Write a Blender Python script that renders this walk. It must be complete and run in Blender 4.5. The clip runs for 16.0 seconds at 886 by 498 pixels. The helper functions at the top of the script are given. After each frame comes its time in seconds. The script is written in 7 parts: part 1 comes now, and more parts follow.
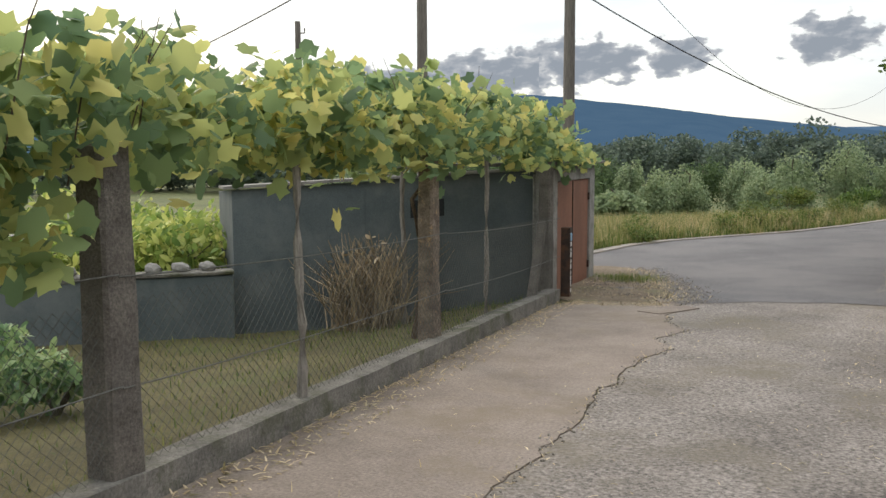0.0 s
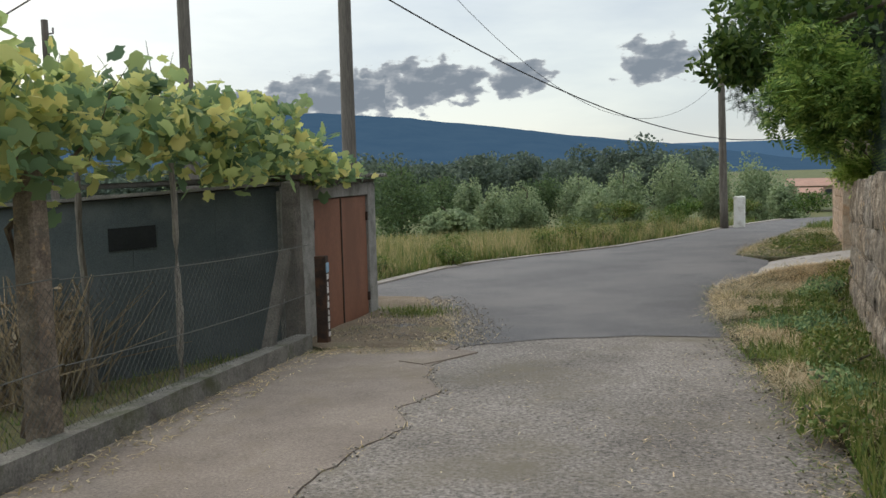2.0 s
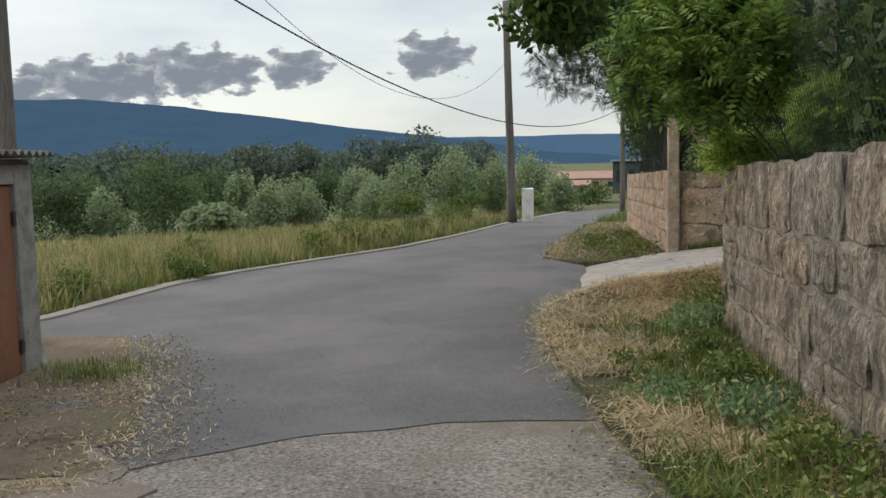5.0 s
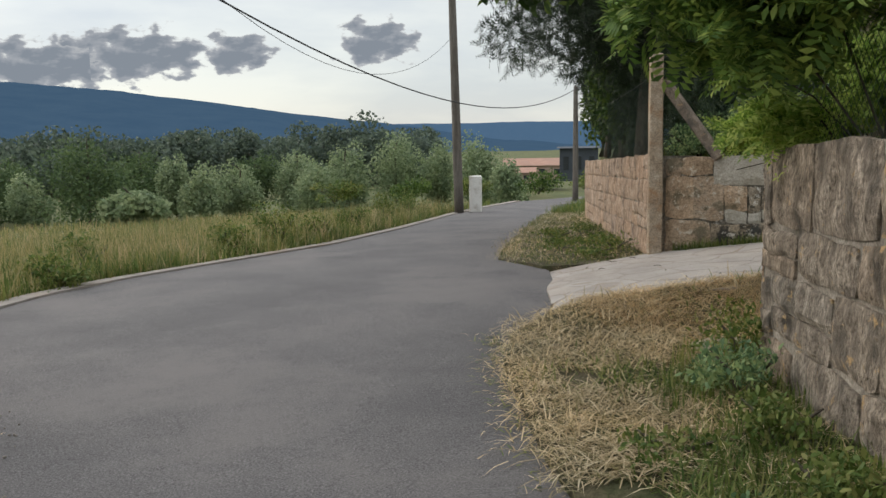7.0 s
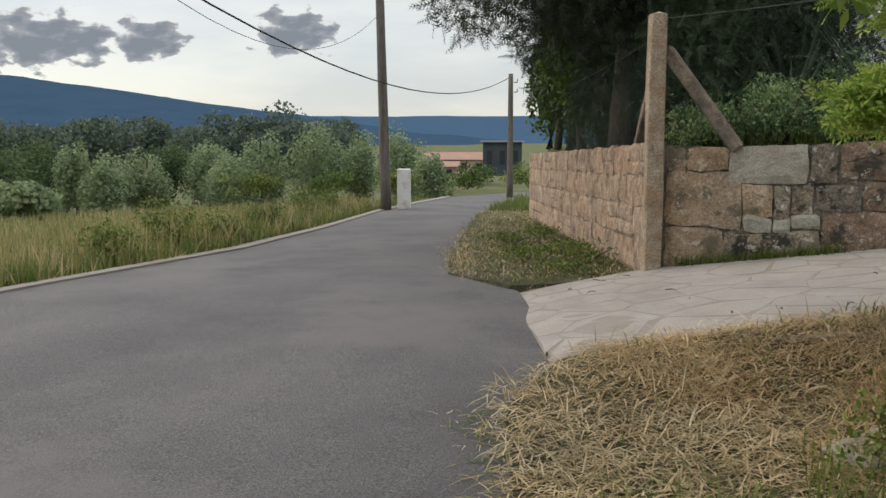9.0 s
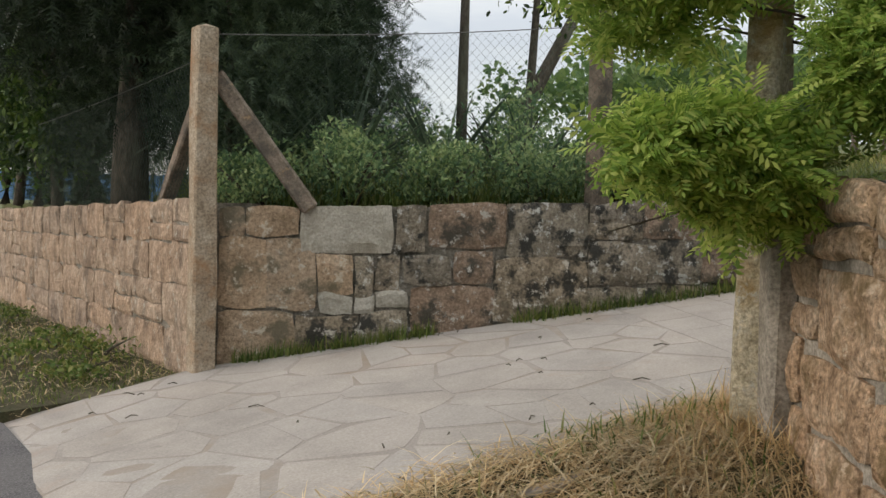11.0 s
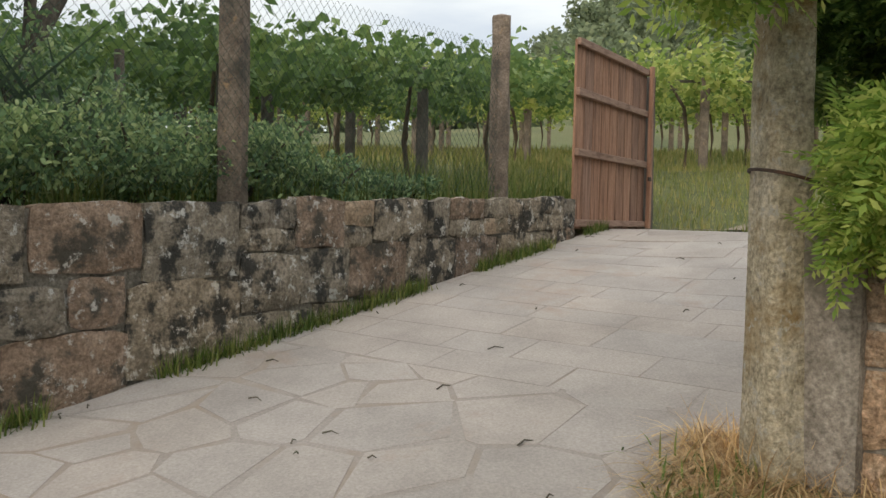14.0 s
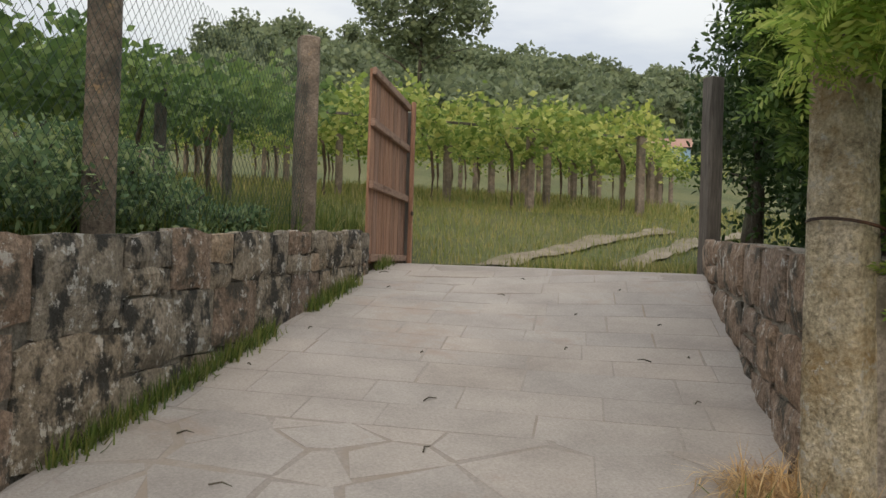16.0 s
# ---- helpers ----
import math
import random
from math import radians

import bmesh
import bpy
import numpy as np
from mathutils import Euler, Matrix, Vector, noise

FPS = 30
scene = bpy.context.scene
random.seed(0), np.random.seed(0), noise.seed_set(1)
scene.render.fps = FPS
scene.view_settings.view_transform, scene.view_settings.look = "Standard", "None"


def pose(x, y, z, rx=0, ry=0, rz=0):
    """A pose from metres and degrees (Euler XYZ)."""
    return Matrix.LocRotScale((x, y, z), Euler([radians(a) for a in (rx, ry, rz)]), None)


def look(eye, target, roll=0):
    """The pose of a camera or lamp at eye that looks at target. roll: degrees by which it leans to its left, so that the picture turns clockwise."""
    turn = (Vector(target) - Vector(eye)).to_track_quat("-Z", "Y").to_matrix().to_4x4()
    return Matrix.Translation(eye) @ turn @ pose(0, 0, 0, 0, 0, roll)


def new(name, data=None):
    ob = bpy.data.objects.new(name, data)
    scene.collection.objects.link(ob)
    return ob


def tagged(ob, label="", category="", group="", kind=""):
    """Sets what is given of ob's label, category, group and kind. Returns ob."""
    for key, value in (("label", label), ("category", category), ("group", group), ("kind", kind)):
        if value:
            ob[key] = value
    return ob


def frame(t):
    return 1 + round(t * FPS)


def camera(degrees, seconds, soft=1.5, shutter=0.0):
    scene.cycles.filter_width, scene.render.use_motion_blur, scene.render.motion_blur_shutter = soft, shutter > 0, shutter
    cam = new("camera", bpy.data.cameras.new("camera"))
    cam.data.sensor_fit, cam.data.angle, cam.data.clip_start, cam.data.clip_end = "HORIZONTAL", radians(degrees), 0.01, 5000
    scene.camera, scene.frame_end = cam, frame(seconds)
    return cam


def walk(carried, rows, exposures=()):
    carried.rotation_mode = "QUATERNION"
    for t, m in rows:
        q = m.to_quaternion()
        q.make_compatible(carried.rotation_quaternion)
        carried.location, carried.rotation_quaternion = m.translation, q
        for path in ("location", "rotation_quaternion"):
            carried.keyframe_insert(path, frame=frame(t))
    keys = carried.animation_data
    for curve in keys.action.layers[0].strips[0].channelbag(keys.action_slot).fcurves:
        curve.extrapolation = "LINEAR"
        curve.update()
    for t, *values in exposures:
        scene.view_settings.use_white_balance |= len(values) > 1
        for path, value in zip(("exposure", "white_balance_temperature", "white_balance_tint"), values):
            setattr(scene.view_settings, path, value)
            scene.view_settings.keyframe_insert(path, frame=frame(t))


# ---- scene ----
cam = camera(54.1, 16.0)
METRES, EYE, TILT, LEAN, TURN = 19.5, 1.5, 0.0, 0.0, 30.9
ROWS = [
    (0.0, 0.0, 0.0, 0.0, -0.02, -6.13, 0.21),
    (0.5, 0.02, 0.0285, -0.0004, -4.85, -5.13, 0.57),
    (1.0, 0.0394, 0.0575, -0.0017, -8.79, -4.66, 1.15),
    (1.5, 0.0577, 0.087, -0.0044, -10.06, -4.81, 1.43),
    (2.0, 0.0729, 0.1183, -0.0067, -9.88, -4.88, 1.45),
    (2.5, 0.0868, 0.1503, -0.008, -8.93, -5.18, 2.06),
    (3.0, 0.0985, 0.1852, -0.0085, -10.51, -5.26, 3.29),
    (3.5, 0.11, 0.2178, -0.0105, -15.03, -5.27, 3.22),
    (4.0, 0.1194, 0.2505, -0.012, -19.31, -5.44, 2.97),
    (4.5, 0.1308, 0.2823, -0.0127, -22.63, -5.42, 2.33),
    (5.0, 0.1419, 0.3124, -0.0132, -24.3, -5.7, 1.06),
    (7.5, 0.2167, 0.4604, -0.0179, -28.13, -6.87, 0.98),
    (8.0, 0.2287, 0.4931, -0.0191, -27.09, -7.1, 0.77),
    (10.5, 0.3078, 0.643, -0.0242, -58.25, -4.28, -1.74),
    (11.0, 0.3231, 0.6684, -0.024, -68.4, -2.64, -1.55),
    (11.5, 0.3366, 0.6936, -0.0241, -77.72, -1.93, -1.19),
    (12.0, 0.3499, 0.7164, -0.0243, -86.32, -2.08, -1.35),
    (12.5, 0.3644, 0.7401, -0.025, -93.98, -2.77, -1.79),
    (13.0, 0.3795, 0.7617, -0.0242, -101.27, -3.13, -1.53),
    (13.5, 0.3973, 0.7816, -0.0239, -107.79, -3.0, -0.95),
    (14.0, 0.4147, 0.8008, -0.0236, -114.5, -1.99, -1.31),
    (14.5, 0.4332, 0.8167, -0.0229, -121.2, -0.49, -1.65),
    (15.0, 0.4517, 0.8315, -0.023, -128.0, 0.15, -1.4),
    (15.5, 0.47, 0.8443, -0.0238, -134.58, 0.2, -1.78),
    (16.0, 0.4863, 0.8582, -0.0231, -139.35, 0.59, -1.8),
]
walk(cam, [(t, pose(0, 0, EYE, TILT, LEAN, TURN) @ pose(METRES * x, METRES * y, METRES * z, 90 + pitch, roll, yaw)) for t, x, y, z, yaw, pitch, roll in ROWS],
     [(0.0, 0.4, 6500, 10), (0.6, 0.17, 6450, 9), (2.0, 0.02, 6250, 7), (4.0, 0.02, 6300, 8), (9.0, 0.02, 6450, 10), (11.0, 0.2, 6500, 10), (13.5, 0.22, 6500, 9), (15.0, 0.02, 6550, 11), (16.0, -0.02, 6600, 11)])

# ------------------------------------------------------------------ light
SUN_EL, SUN_AZ = 24.0, -62.0  # degrees above the horizon, degrees from +y towards +x


def sky_world():
    w = bpy.data.worlds.new("overcast_evening")
    w.use_nodes = True
    n, l = w.node_tree.nodes, w.node_tree.links
    n.clear()
    out = n.new("ShaderNodeOutputWorld")
    sky = n.new("ShaderNodeTexSky")
    sky.sky_type, sky.sun_disc = "NISHITA", False
    sky.sun_elevation, sky.sun_rotation = radians(SUN_EL), radians(SUN_AZ)
    b_sky = n.new("ShaderNodeBackground")
    b_sky.inputs["Strength"].default_value = 0.035
    l.new(sky.outputs[0], b_sky.inputs["Color"])
    # high thin cloud cover, brighter overhead as an overcast sky is
    co = n.new("ShaderNodeTexCoord")
    sep = n.new("ShaderNodeSeparateXYZ")
    l.new(co.outputs["Generated"], sep.inputs[0])
    mp = n.new("ShaderNodeMapping")
    mp.inputs["Scale"].default_value = (1.2, 1.2, 5.0)
    l.new(co.outputs["Generated"], mp.inputs[0])
    no = n.new("ShaderNodeTexNoise")
    no.inputs["Scale"].default_value, no.inputs["Detail"].default_value = 2.2, 6
    no.inputs["Roughness"].default_value = 0.55
    l.new(mp.outputs[0], no.inputs["Vector"])
    cr = n.new("ShaderNodeValToRGB")
    cr.color_ramp.elements[0].position, cr.color_ramp.elements[0].color = 0.38, (0.55, 0.565, 0.585, 1)
    cr.color_ramp.elements[1].position, cr.color_ramp.elements[1].color = 0.60, (0.74, 0.735, 0.69, 1)
    l.new(no.outputs["Fac"], cr.inputs[0])
    el = n.new("ShaderNodeMapRange")
    el.inputs["From Min"].default_value, el.inputs["From Max"].default_value = 0.18, 0.85
    el.inputs["To Min"].default_value, el.inputs["To Max"].default_value = 0.90, 2.3
    l.new(sep.outputs["Z"], el.inputs["Value"])
    b_cl = n.new("ShaderNodeBackground")
    l.new(cr.outputs[0], b_cl.inputs["Color"])
    l.new(el.outputs[0], b_cl.inputs["Strength"])
    add = n.new("ShaderNodeAddShader")
    l.new(b_sky.outputs[0], add.inputs[0])
    l.new(b_cl.outputs[0], add.inputs[1])
    l.new(add.outputs[0], out.inputs["Surface"])
    scene.world = w


sky_world()
sun = new("sun", bpy.data.lights.new("sun", "SUN"))
sun.data.energy, sun.data.angle, sun.data.color = 1.1, radians(14), (1.0, 0.86, 0.70)
_d = Vector((math.sin(radians(SUN_AZ)) * math.cos(radians(SUN_EL)), math.cos(radians(SUN_AZ)) * math.cos(radians(SUN_EL)), math.sin(radians(SUN_EL))))
sun.matrix_world = look(_d * 60, (0, 0, 0))

# ------------------------------------------------------------------ materials


def nodes_of(name):
    m = bpy.data.materials.new(name)
    m.use_nodes = True
    nt = m.node_tree
    return m, nt.nodes, nt.links, nt.nodes["Principled BSDF"]


def tex(n, l, kind, scale, detail=4.0, rough=0.6, coords=None, stretch=None):
    t = n.new("ShaderNodeTexNoise" if kind == "noise" else "ShaderNodeTexVoronoi" if kind == "voronoi" else "ShaderNodeTexWave")
    t.inputs["Scale"].default_value = scale
    if kind == "noise":
        t.inputs["Detail"].default_value, t.inputs["Roughness"].default_value = detail, rough
    if stretch:
        mp = n.new("ShaderNodeMapping")
        mp.inputs["Scale"].default_value = stretch
        l.new(coords, mp.inputs[0])
        coords = mp.outputs[0]
    l.new(coords, t.inputs["Vector"])
    return t


def ramp(n, l, src, stops):
    r = n.new("ShaderNodeValToRGB")
    e = r.color_ramp.elements
    while len(e) < len(stops):
        e.new(0.5)
    for i, (p, c) in enumerate(stops):
        e[i].position, e[i].color = p, (*c, 1)
    l.new(src, r.inputs[0])
    return r.outputs[0]


def mix(n, l, fac, a, b, mode="MIX"):
    m = n.new("ShaderNodeMix")
    m.data_type, m.blend_type = "RGBA", mode
    for sock, v in ((m.inputs[0], fac), (m.inputs[6], a), (m.inputs[7], b)):
        if isinstance(v, (int, float)):
            sock.default_value = v
        elif isinstance(v, tuple):
            sock.default_value = (*v, 1)
        else:
            l.new(v, sock)
    return m.outputs[2]


def surface(name, cols, scale, grain=60.0, grain_amt=0.35, stain=None, stain_scale=0.8, rough=0.85, bump=0.4, bump_scale=None,
            bump_dist=0.01, metal=0.0, vary=0.0, coords="world", stretch=None, speck=None, stain_lo=0.5, stain_hi=0.66, lichen=None):
    """Mottled colour at one scale, grain at a finer one, stains at a coarser one, and relief. vary: brightness from piece to piece."""
    m, n, l, bs = nodes_of(name)
    if coords == "world":
        co = n.new("ShaderNodeNewGeometry").outputs["Position"]
    else:
        co = n.new("ShaderNodeTexCoord").outputs["Object"]
    a = tex(n, l, "noise", scale, 5, 0.65, co, stretch)
    k = len(cols)
    col = ramp(n, l, a.outputs["Fac"], [(0.3 + 0.4 * i / max(k - 1, 1), c) for i, c in enumerate(cols)])
    g = tex(n, l, "noise", grain, 3, 0.7, co, stretch)
    gr = ramp(n, l, g.outputs["Fac"], [(0.3, (1 - grain_amt,) * 3), (0.7, (1 + grain_amt * 0.6,) * 3)])
    col = mix(n, l, 1.0, col, gr, "MULTIPLY")
    if speck:
        v = tex(n, l, "voronoi", speck[0], coords=co)
        vr = ramp(n, l, v.outputs["Distance"], [(0.06, (1, 1, 1)), (0.2, (0, 0, 0))])
        col = mix(n, l, vr, col, speck[1])
    if stain:
        s = tex(n, l, "noise", stain_scale, 6, 0.7, co, stretch)
        sf = ramp(n, l, s.outputs["Fac"], [(stain_lo, (0, 0, 0)), (stain_hi, (1, 1, 1))])
        col = mix(n, l, sf, col, stain)
    if lichen:
        li = tex(n, l, "noise", lichen[0], 7, 0.75, co)
        lf = ramp(n, l, li.outputs["Fac"], [(lichen[2], (0, 0, 0)), (lichen[2] + 0.05, (1, 1, 1))])
        col = mix(n, l, lf, col, lichen[1])
    if vary:
        oi = n.new("ShaderNodeObjectInfo")
        vr = ramp(n, l, oi.outputs["Random"], [(0.0, (1 - vary, 1 - vary, 1 - vary * 0.9)), (0.3, (1 + vary * 0.5, 1, 1 - vary * 0.6)), (0.5, (1, 1, 1)), (0.7, (1 + vary * 1.1, 1 + vary * 0.3, 1 - vary * 0.5)), (1.0, (1 + vary, 1 + vary, 1 + vary * 0.9))])
        col = mix(n, l, 1.0, col, vr, "MULTIPLY")
    l.new(col, bs.inputs["Base Color"])
    bs.inputs["Roughness"].default_value, bs.inputs["Metallic"].default_value = rough, metal
    bs.inputs["Specular IOR Level"].default_value = 0.3
    if bump:
        h = tex(n, l, "noise", bump_scale or grain * 0.6, 5, 0.7, co, stretch)
        b = n.new("ShaderNodeBump")
        b.inputs["Strength"].default_value, b.inputs["Distance"].default_value = bump, bump_dist
        l.new(h.outputs["Fac"], b.inputs["Height"])
        l.new(b.outputs[0], bs.inputs["Normal"])
    return m


def leafy(name, cols, rough=0.55, translucent=0.35, dead=None):
    """Leaves and blades: each island takes its own tone; light comes through."""
    m, n, l, bs = nodes_of(name)
    ge = n.new("ShaderNodeNewGeometry")
    k = len(cols)
    stops = [(i / max(k - 1, 1), c) for i, c in enumerate(cols)]
    col = ramp(n, l, ge.outputs["Random Per Island"], stops)
    pa = tex(n, l, "noise", 0.9, 3, 0.6, ge.outputs["Position"])
    sh = ramp(n, l, pa.outputs["Fac"], [(0.3, (0.75, 0.8, 0.8)), (0.7, (1.2, 1.15, 1.0))])
    col = mix(n, l, 1.0, col, sh, "MULTIPLY")
    if dead:
        ds = tex(n, l, "noise", 1.7, 4, 0.7, ge.outputs["Position"])
        df = ramp(n, l, ds.outputs["Fac"], [(0.48, (0, 0, 0)), (0.64, (1, 1, 1))])
        col = mix(n, l, df, col, dead)
    l.new(col, bs.inputs["Base Color"])
    bs.inputs["Roughness"].default_value = rough
    bs.inputs["Specular IOR Level"].default_value = 0.25
    tr = n.new("ShaderNodeBsdfTranslucent")
    l.new(col, tr.inputs["Color"])
    ms = n.new("ShaderNodeMixShader")
    ms.inputs[0].default_value = translucent
    l.new(bs.outputs[0], ms.inputs[1])
    l.new(tr.outputs[0], ms.inputs[2])
    l.new(ms.outputs[0], n["Material Output"].inputs["Surface"])
    return m


def haze_glow_land(name, cols, scale, glow, strength):
    """Distant land; the haze of kilometres of air is painted on as blue glow."""
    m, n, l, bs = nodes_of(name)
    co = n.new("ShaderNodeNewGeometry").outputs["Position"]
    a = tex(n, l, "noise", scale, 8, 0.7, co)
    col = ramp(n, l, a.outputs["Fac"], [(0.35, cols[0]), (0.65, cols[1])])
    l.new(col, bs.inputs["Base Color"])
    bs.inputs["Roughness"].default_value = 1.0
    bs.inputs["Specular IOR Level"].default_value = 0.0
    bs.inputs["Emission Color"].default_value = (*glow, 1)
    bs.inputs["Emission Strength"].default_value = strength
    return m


M_LANE = surface("aggregate_concrete", [(0.175, 0.152, 0.135), (0.245, 0.215, 0.192), (0.30, 0.265, 0.24)], 1.3, 38, 0.75, (0.17, 0.145, 0.11), 0.55, 0.9, 0.6, 40, 0.015,
                 speck=(34, (0.38, 0.355, 0.33)))
M_SLAB = surface("worn_lane_concrete", [(0.20, 0.162, 0.138), (0.26, 0.215, 0.185), (0.31, 0.26, 0.222)], 1.1, 55, 0.35, (0.20, 0.16, 0.12), 0.7, 0.92, 0.6, 45, 0.012)
M_ASPH = surface("worn_asphalt", [(0.105, 0.10, 0.103), (0.135, 0.128, 0.13), (0.16, 0.15, 0.15)], 0.7, 85, 0.75, (0.152, 0.142, 0.14), 0.35, 0.8, 0.7, 110, 0.008,
                 speck=(75, (0.34, 0.33, 0.32)))
M_DIRT = surface("dusty_soil", [(0.13, 0.10, 0.07), (0.20, 0.155, 0.11), (0.25, 0.20, 0.15)], 2.2, 40, 0.4, (0.11, 0.11, 0.05), 1.1, 0.95, 0.9, 25, 0.03)
M_GARDEN = surface("garden_soil", [(0.075, 0.066, 0.030), (0.115, 0.10, 0.045), (0.155, 0.135, 0.06)], 1.6, 40, 0.4, (0.10, 0.105, 0.04), 0.9, 0.95, 0.9, 25, 0.03)
M_GROUND = surface("meadow_soil", [(0.06, 0.075, 0.03), (0.10, 0.115, 0.042), (0.14, 0.14, 0.06)], 0.25, 6, 0.4, (0.12, 0.12, 0.05), 0.06, 0.95, 0.8, 8, 0.05)
M_DRIVE = surface("driveway_flagstone", [(0.285, 0.26, 0.24), (0.35, 0.322, 0.298), (0.405, 0.372, 0.345)], 1.6, 70, 0.2, (0.31, 0.235, 0.185), 0.9, 0.8, 0.25, 45, 0.005, vary=0.045, stain_lo=0.58, stain_hi=0.78)
M_SAND = surface("sandy_rut_soil", [(0.17, 0.145, 0.095), (0.25, 0.21, 0.155), (0.32, 0.275, 0.21)], 3.0, 45, 0.4, (0.16, 0.15, 0.08), 2.2, 0.95, 0.6, 30, 0.015)
M_GROUT = surface("driveway_grout", [(0.275, 0.247, 0.222), (0.345, 0.312, 0.283)], 2.5, 70, 0.2, (0.275, 0.225, 0.18), 1, 0.9, 0.3, 60, 0.005)
M_GRAN_W = surface("granite_warm", [(0.17, 0.148, 0.125), (0.35, 0.305, 0.255), (0.56, 0.50, 0.43)], 10, 48, 0.7, (0.10, 0.092, 0.08), 6.0, 0.95, 1.0, 24, 0.06, vary=0.12, stretch=(1, 1, 0.55), lichen=(7.0, (0.50, 0.36, 0.20), 0.60))
M_GRAN_PK = surface("granite_pinkish", [(0.28, 0.20, 0.145), (0.46, 0.345, 0.26), (0.60, 0.48, 0.38)], 8, 46, 0.5, (0.17, 0.13, 0.10), 4.5, 0.95, 1.0, 24, 0.04, vary=0.10, stretch=(1, 1, 0.6), lichen=(9.0, (0.50, 0.45, 0.38), 0.58))
M_GRAN_D = surface("granite_lichen", [(0.15, 0.135, 0.11), (0.29, 0.255, 0.20), (0.42, 0.375, 0.31)], 7, 42, 0.5, (0.05, 0.05, 0.045), 4.2, 0.95, 1.0, 22, 0.04, vary=0.14, stain_lo=0.50, stain_hi=0.58, lichen=(10.0, (0.56, 0.56, 0.53), 0.565))
M_GRAN_T = surface("granite_orange_tan", [(0.26, 0.20, 0.14), (0.42, 0.325, 0.235), (0.55, 0.45, 0.35)], 6, 44, 0.45, (0.16, 0.14, 0.10), 3.0, 0.95, 1.0, 20, 0.03, vary=0.10, stain_lo=0.52, stain_hi=0.62, lichen=(10.0, (0.50, 0.46, 0.39), 0.56))
M_GRAN_G = surface("granite_pale_grey", [(0.33, 0.315, 0.27), (0.43, 0.415, 0.365), (0.50, 0.48, 0.43)], 5, 50, 0.3, (0.29, 0.27, 0.22), 3.0, 0.95, 1.0, 26, 0.02, vary=0.06)
M_GRAN_R = surface("granite_red_brown", [(0.19, 0.14, 0.105), (0.30, 0.225, 0.17), (0.41, 0.325, 0.26)], 6, 44, 0.5, (0.08, 0.075, 0.062), 4.0, 0.95, 1.0, 20, 0.04, vary=0.10, stain_lo=0.50, stain_hi=0.60, lichen=(10.0, (0.53, 0.52, 0.49), 0.57))
M_GRAN_O = surface("granite_reddish", [(0.33, 0.225, 0.145), (0.55, 0.40, 0.28), (0.70, 0.56, 0.43)], 9, 40, 0.6, (0.20, 0.15, 0.08), 4.0, 0.95, 1.0, 22, 0.06, vary=0.10, lichen=(12.0, (0.58, 0.48, 0.37), 0.58))
M_MORT = surface("old_mortar", [(0.22, 0.195, 0.16), (0.33, 0.295, 0.25), (0.44, 0.40, 0.345)], 6, 50, 0.5, (0.12, 0.11, 0.085), 2.4, 0.95, 0.8, 40, 0.015)
M_MORTD = surface("lichened_mortar", [(0.13, 0.12, 0.10), (0.22, 0.20, 0.165), (0.32, 0.295, 0.25)], 7, 46, 0.5, (0.06, 0.06, 0.05), 4.0, 0.95, 0.9, 30, 0.03, lichen=(10.0, (0.50, 0.49, 0.46), 0.575))
M_POSTC = surface("weathered_concrete_post", [(0.09, 0.08, 0.07), (0.15, 0.135, 0.12), (0.21, 0.19, 0.165)], 8, 70, 0.45, (0.07, 0.065, 0.06), 4, 0.93, 0.9, 40, 0.015, coords="object")
M_POSTG = surface("granite_post", [(0.25, 0.19, 0.135), (0.39, 0.31, 0.225), (0.50, 0.42, 0.33)], 6, 55, 0.5, (0.33, 0.19, 0.10), 2.6, 0.93, 0.8, 30, 0.02)
M_PILLAR = surface("granite_pillar", [(0.30, 0.255, 0.175), (0.51, 0.45, 0.325), (0.63, 0.575, 0.465)], 7, 48, 0.55, (0.28, 0.19, 0.08), 2.2, 0.95, 1.0, 28, 0.035, lichen=(14.0, (0.44, 0.42, 0.36), 0.56))
M_POSTB = surface("brown_granite_post", [(0.14, 0.11, 0.088), (0.23, 0.185, 0.145), (0.33, 0.27, 0.215)], 7, 60, 0.45, (0.10, 0.09, 0.075), 3.4, 0.93, 0.9, 40, 0.015, lichen=(9.0, (0.36, 0.25, 0.15), 0.60))
M_STAKE = surface("peeling_stake_wood", [(0.16, 0.145, 0.13), (0.25, 0.23, 0.205), (0.34, 0.315, 0.28)], 5, 60, 0.4, (0.10, 0.085, 0.07), 4, 0.9, 0.6, 40, 0.008, stretch=(1, 1, 0.2))
M_VERGE = surface("dark_verge_soil", [(0.045, 0.042, 0.022), (0.085, 0.075, 0.042), (0.13, 0.11, 0.065)], 3.0, 40, 0.5, (0.05, 0.06, 0.022), 1.6, 0.95, 0.9, 25, 0.03)
M_PEBBLE = surface("grey_brown_pebble", [(0.20, 0.18, 0.157), (0.29, 0.262, 0.23)], 30, 80, 0.3, None, 1, 0.9, 0.0)
M_PALEBARK = surface("pale_rough_bark", [(0.12, 0.115, 0.095), (0.21, 0.20, 0.17), (0.30, 0.29, 0.25)], 9, 40, 0.6, (0.08, 0.08, 0.05), 4, 0.95, 1.0, 20, 0.03)
M_KERB = surface("kerb_concrete", [(0.11, 0.105, 0.095), (0.18, 0.17, 0.155), (0.25, 0.235, 0.21)], 4, 50, 0.4, (0.08, 0.085, 0.05), 2.4, 0.93, 0.8, 35, 0.012)
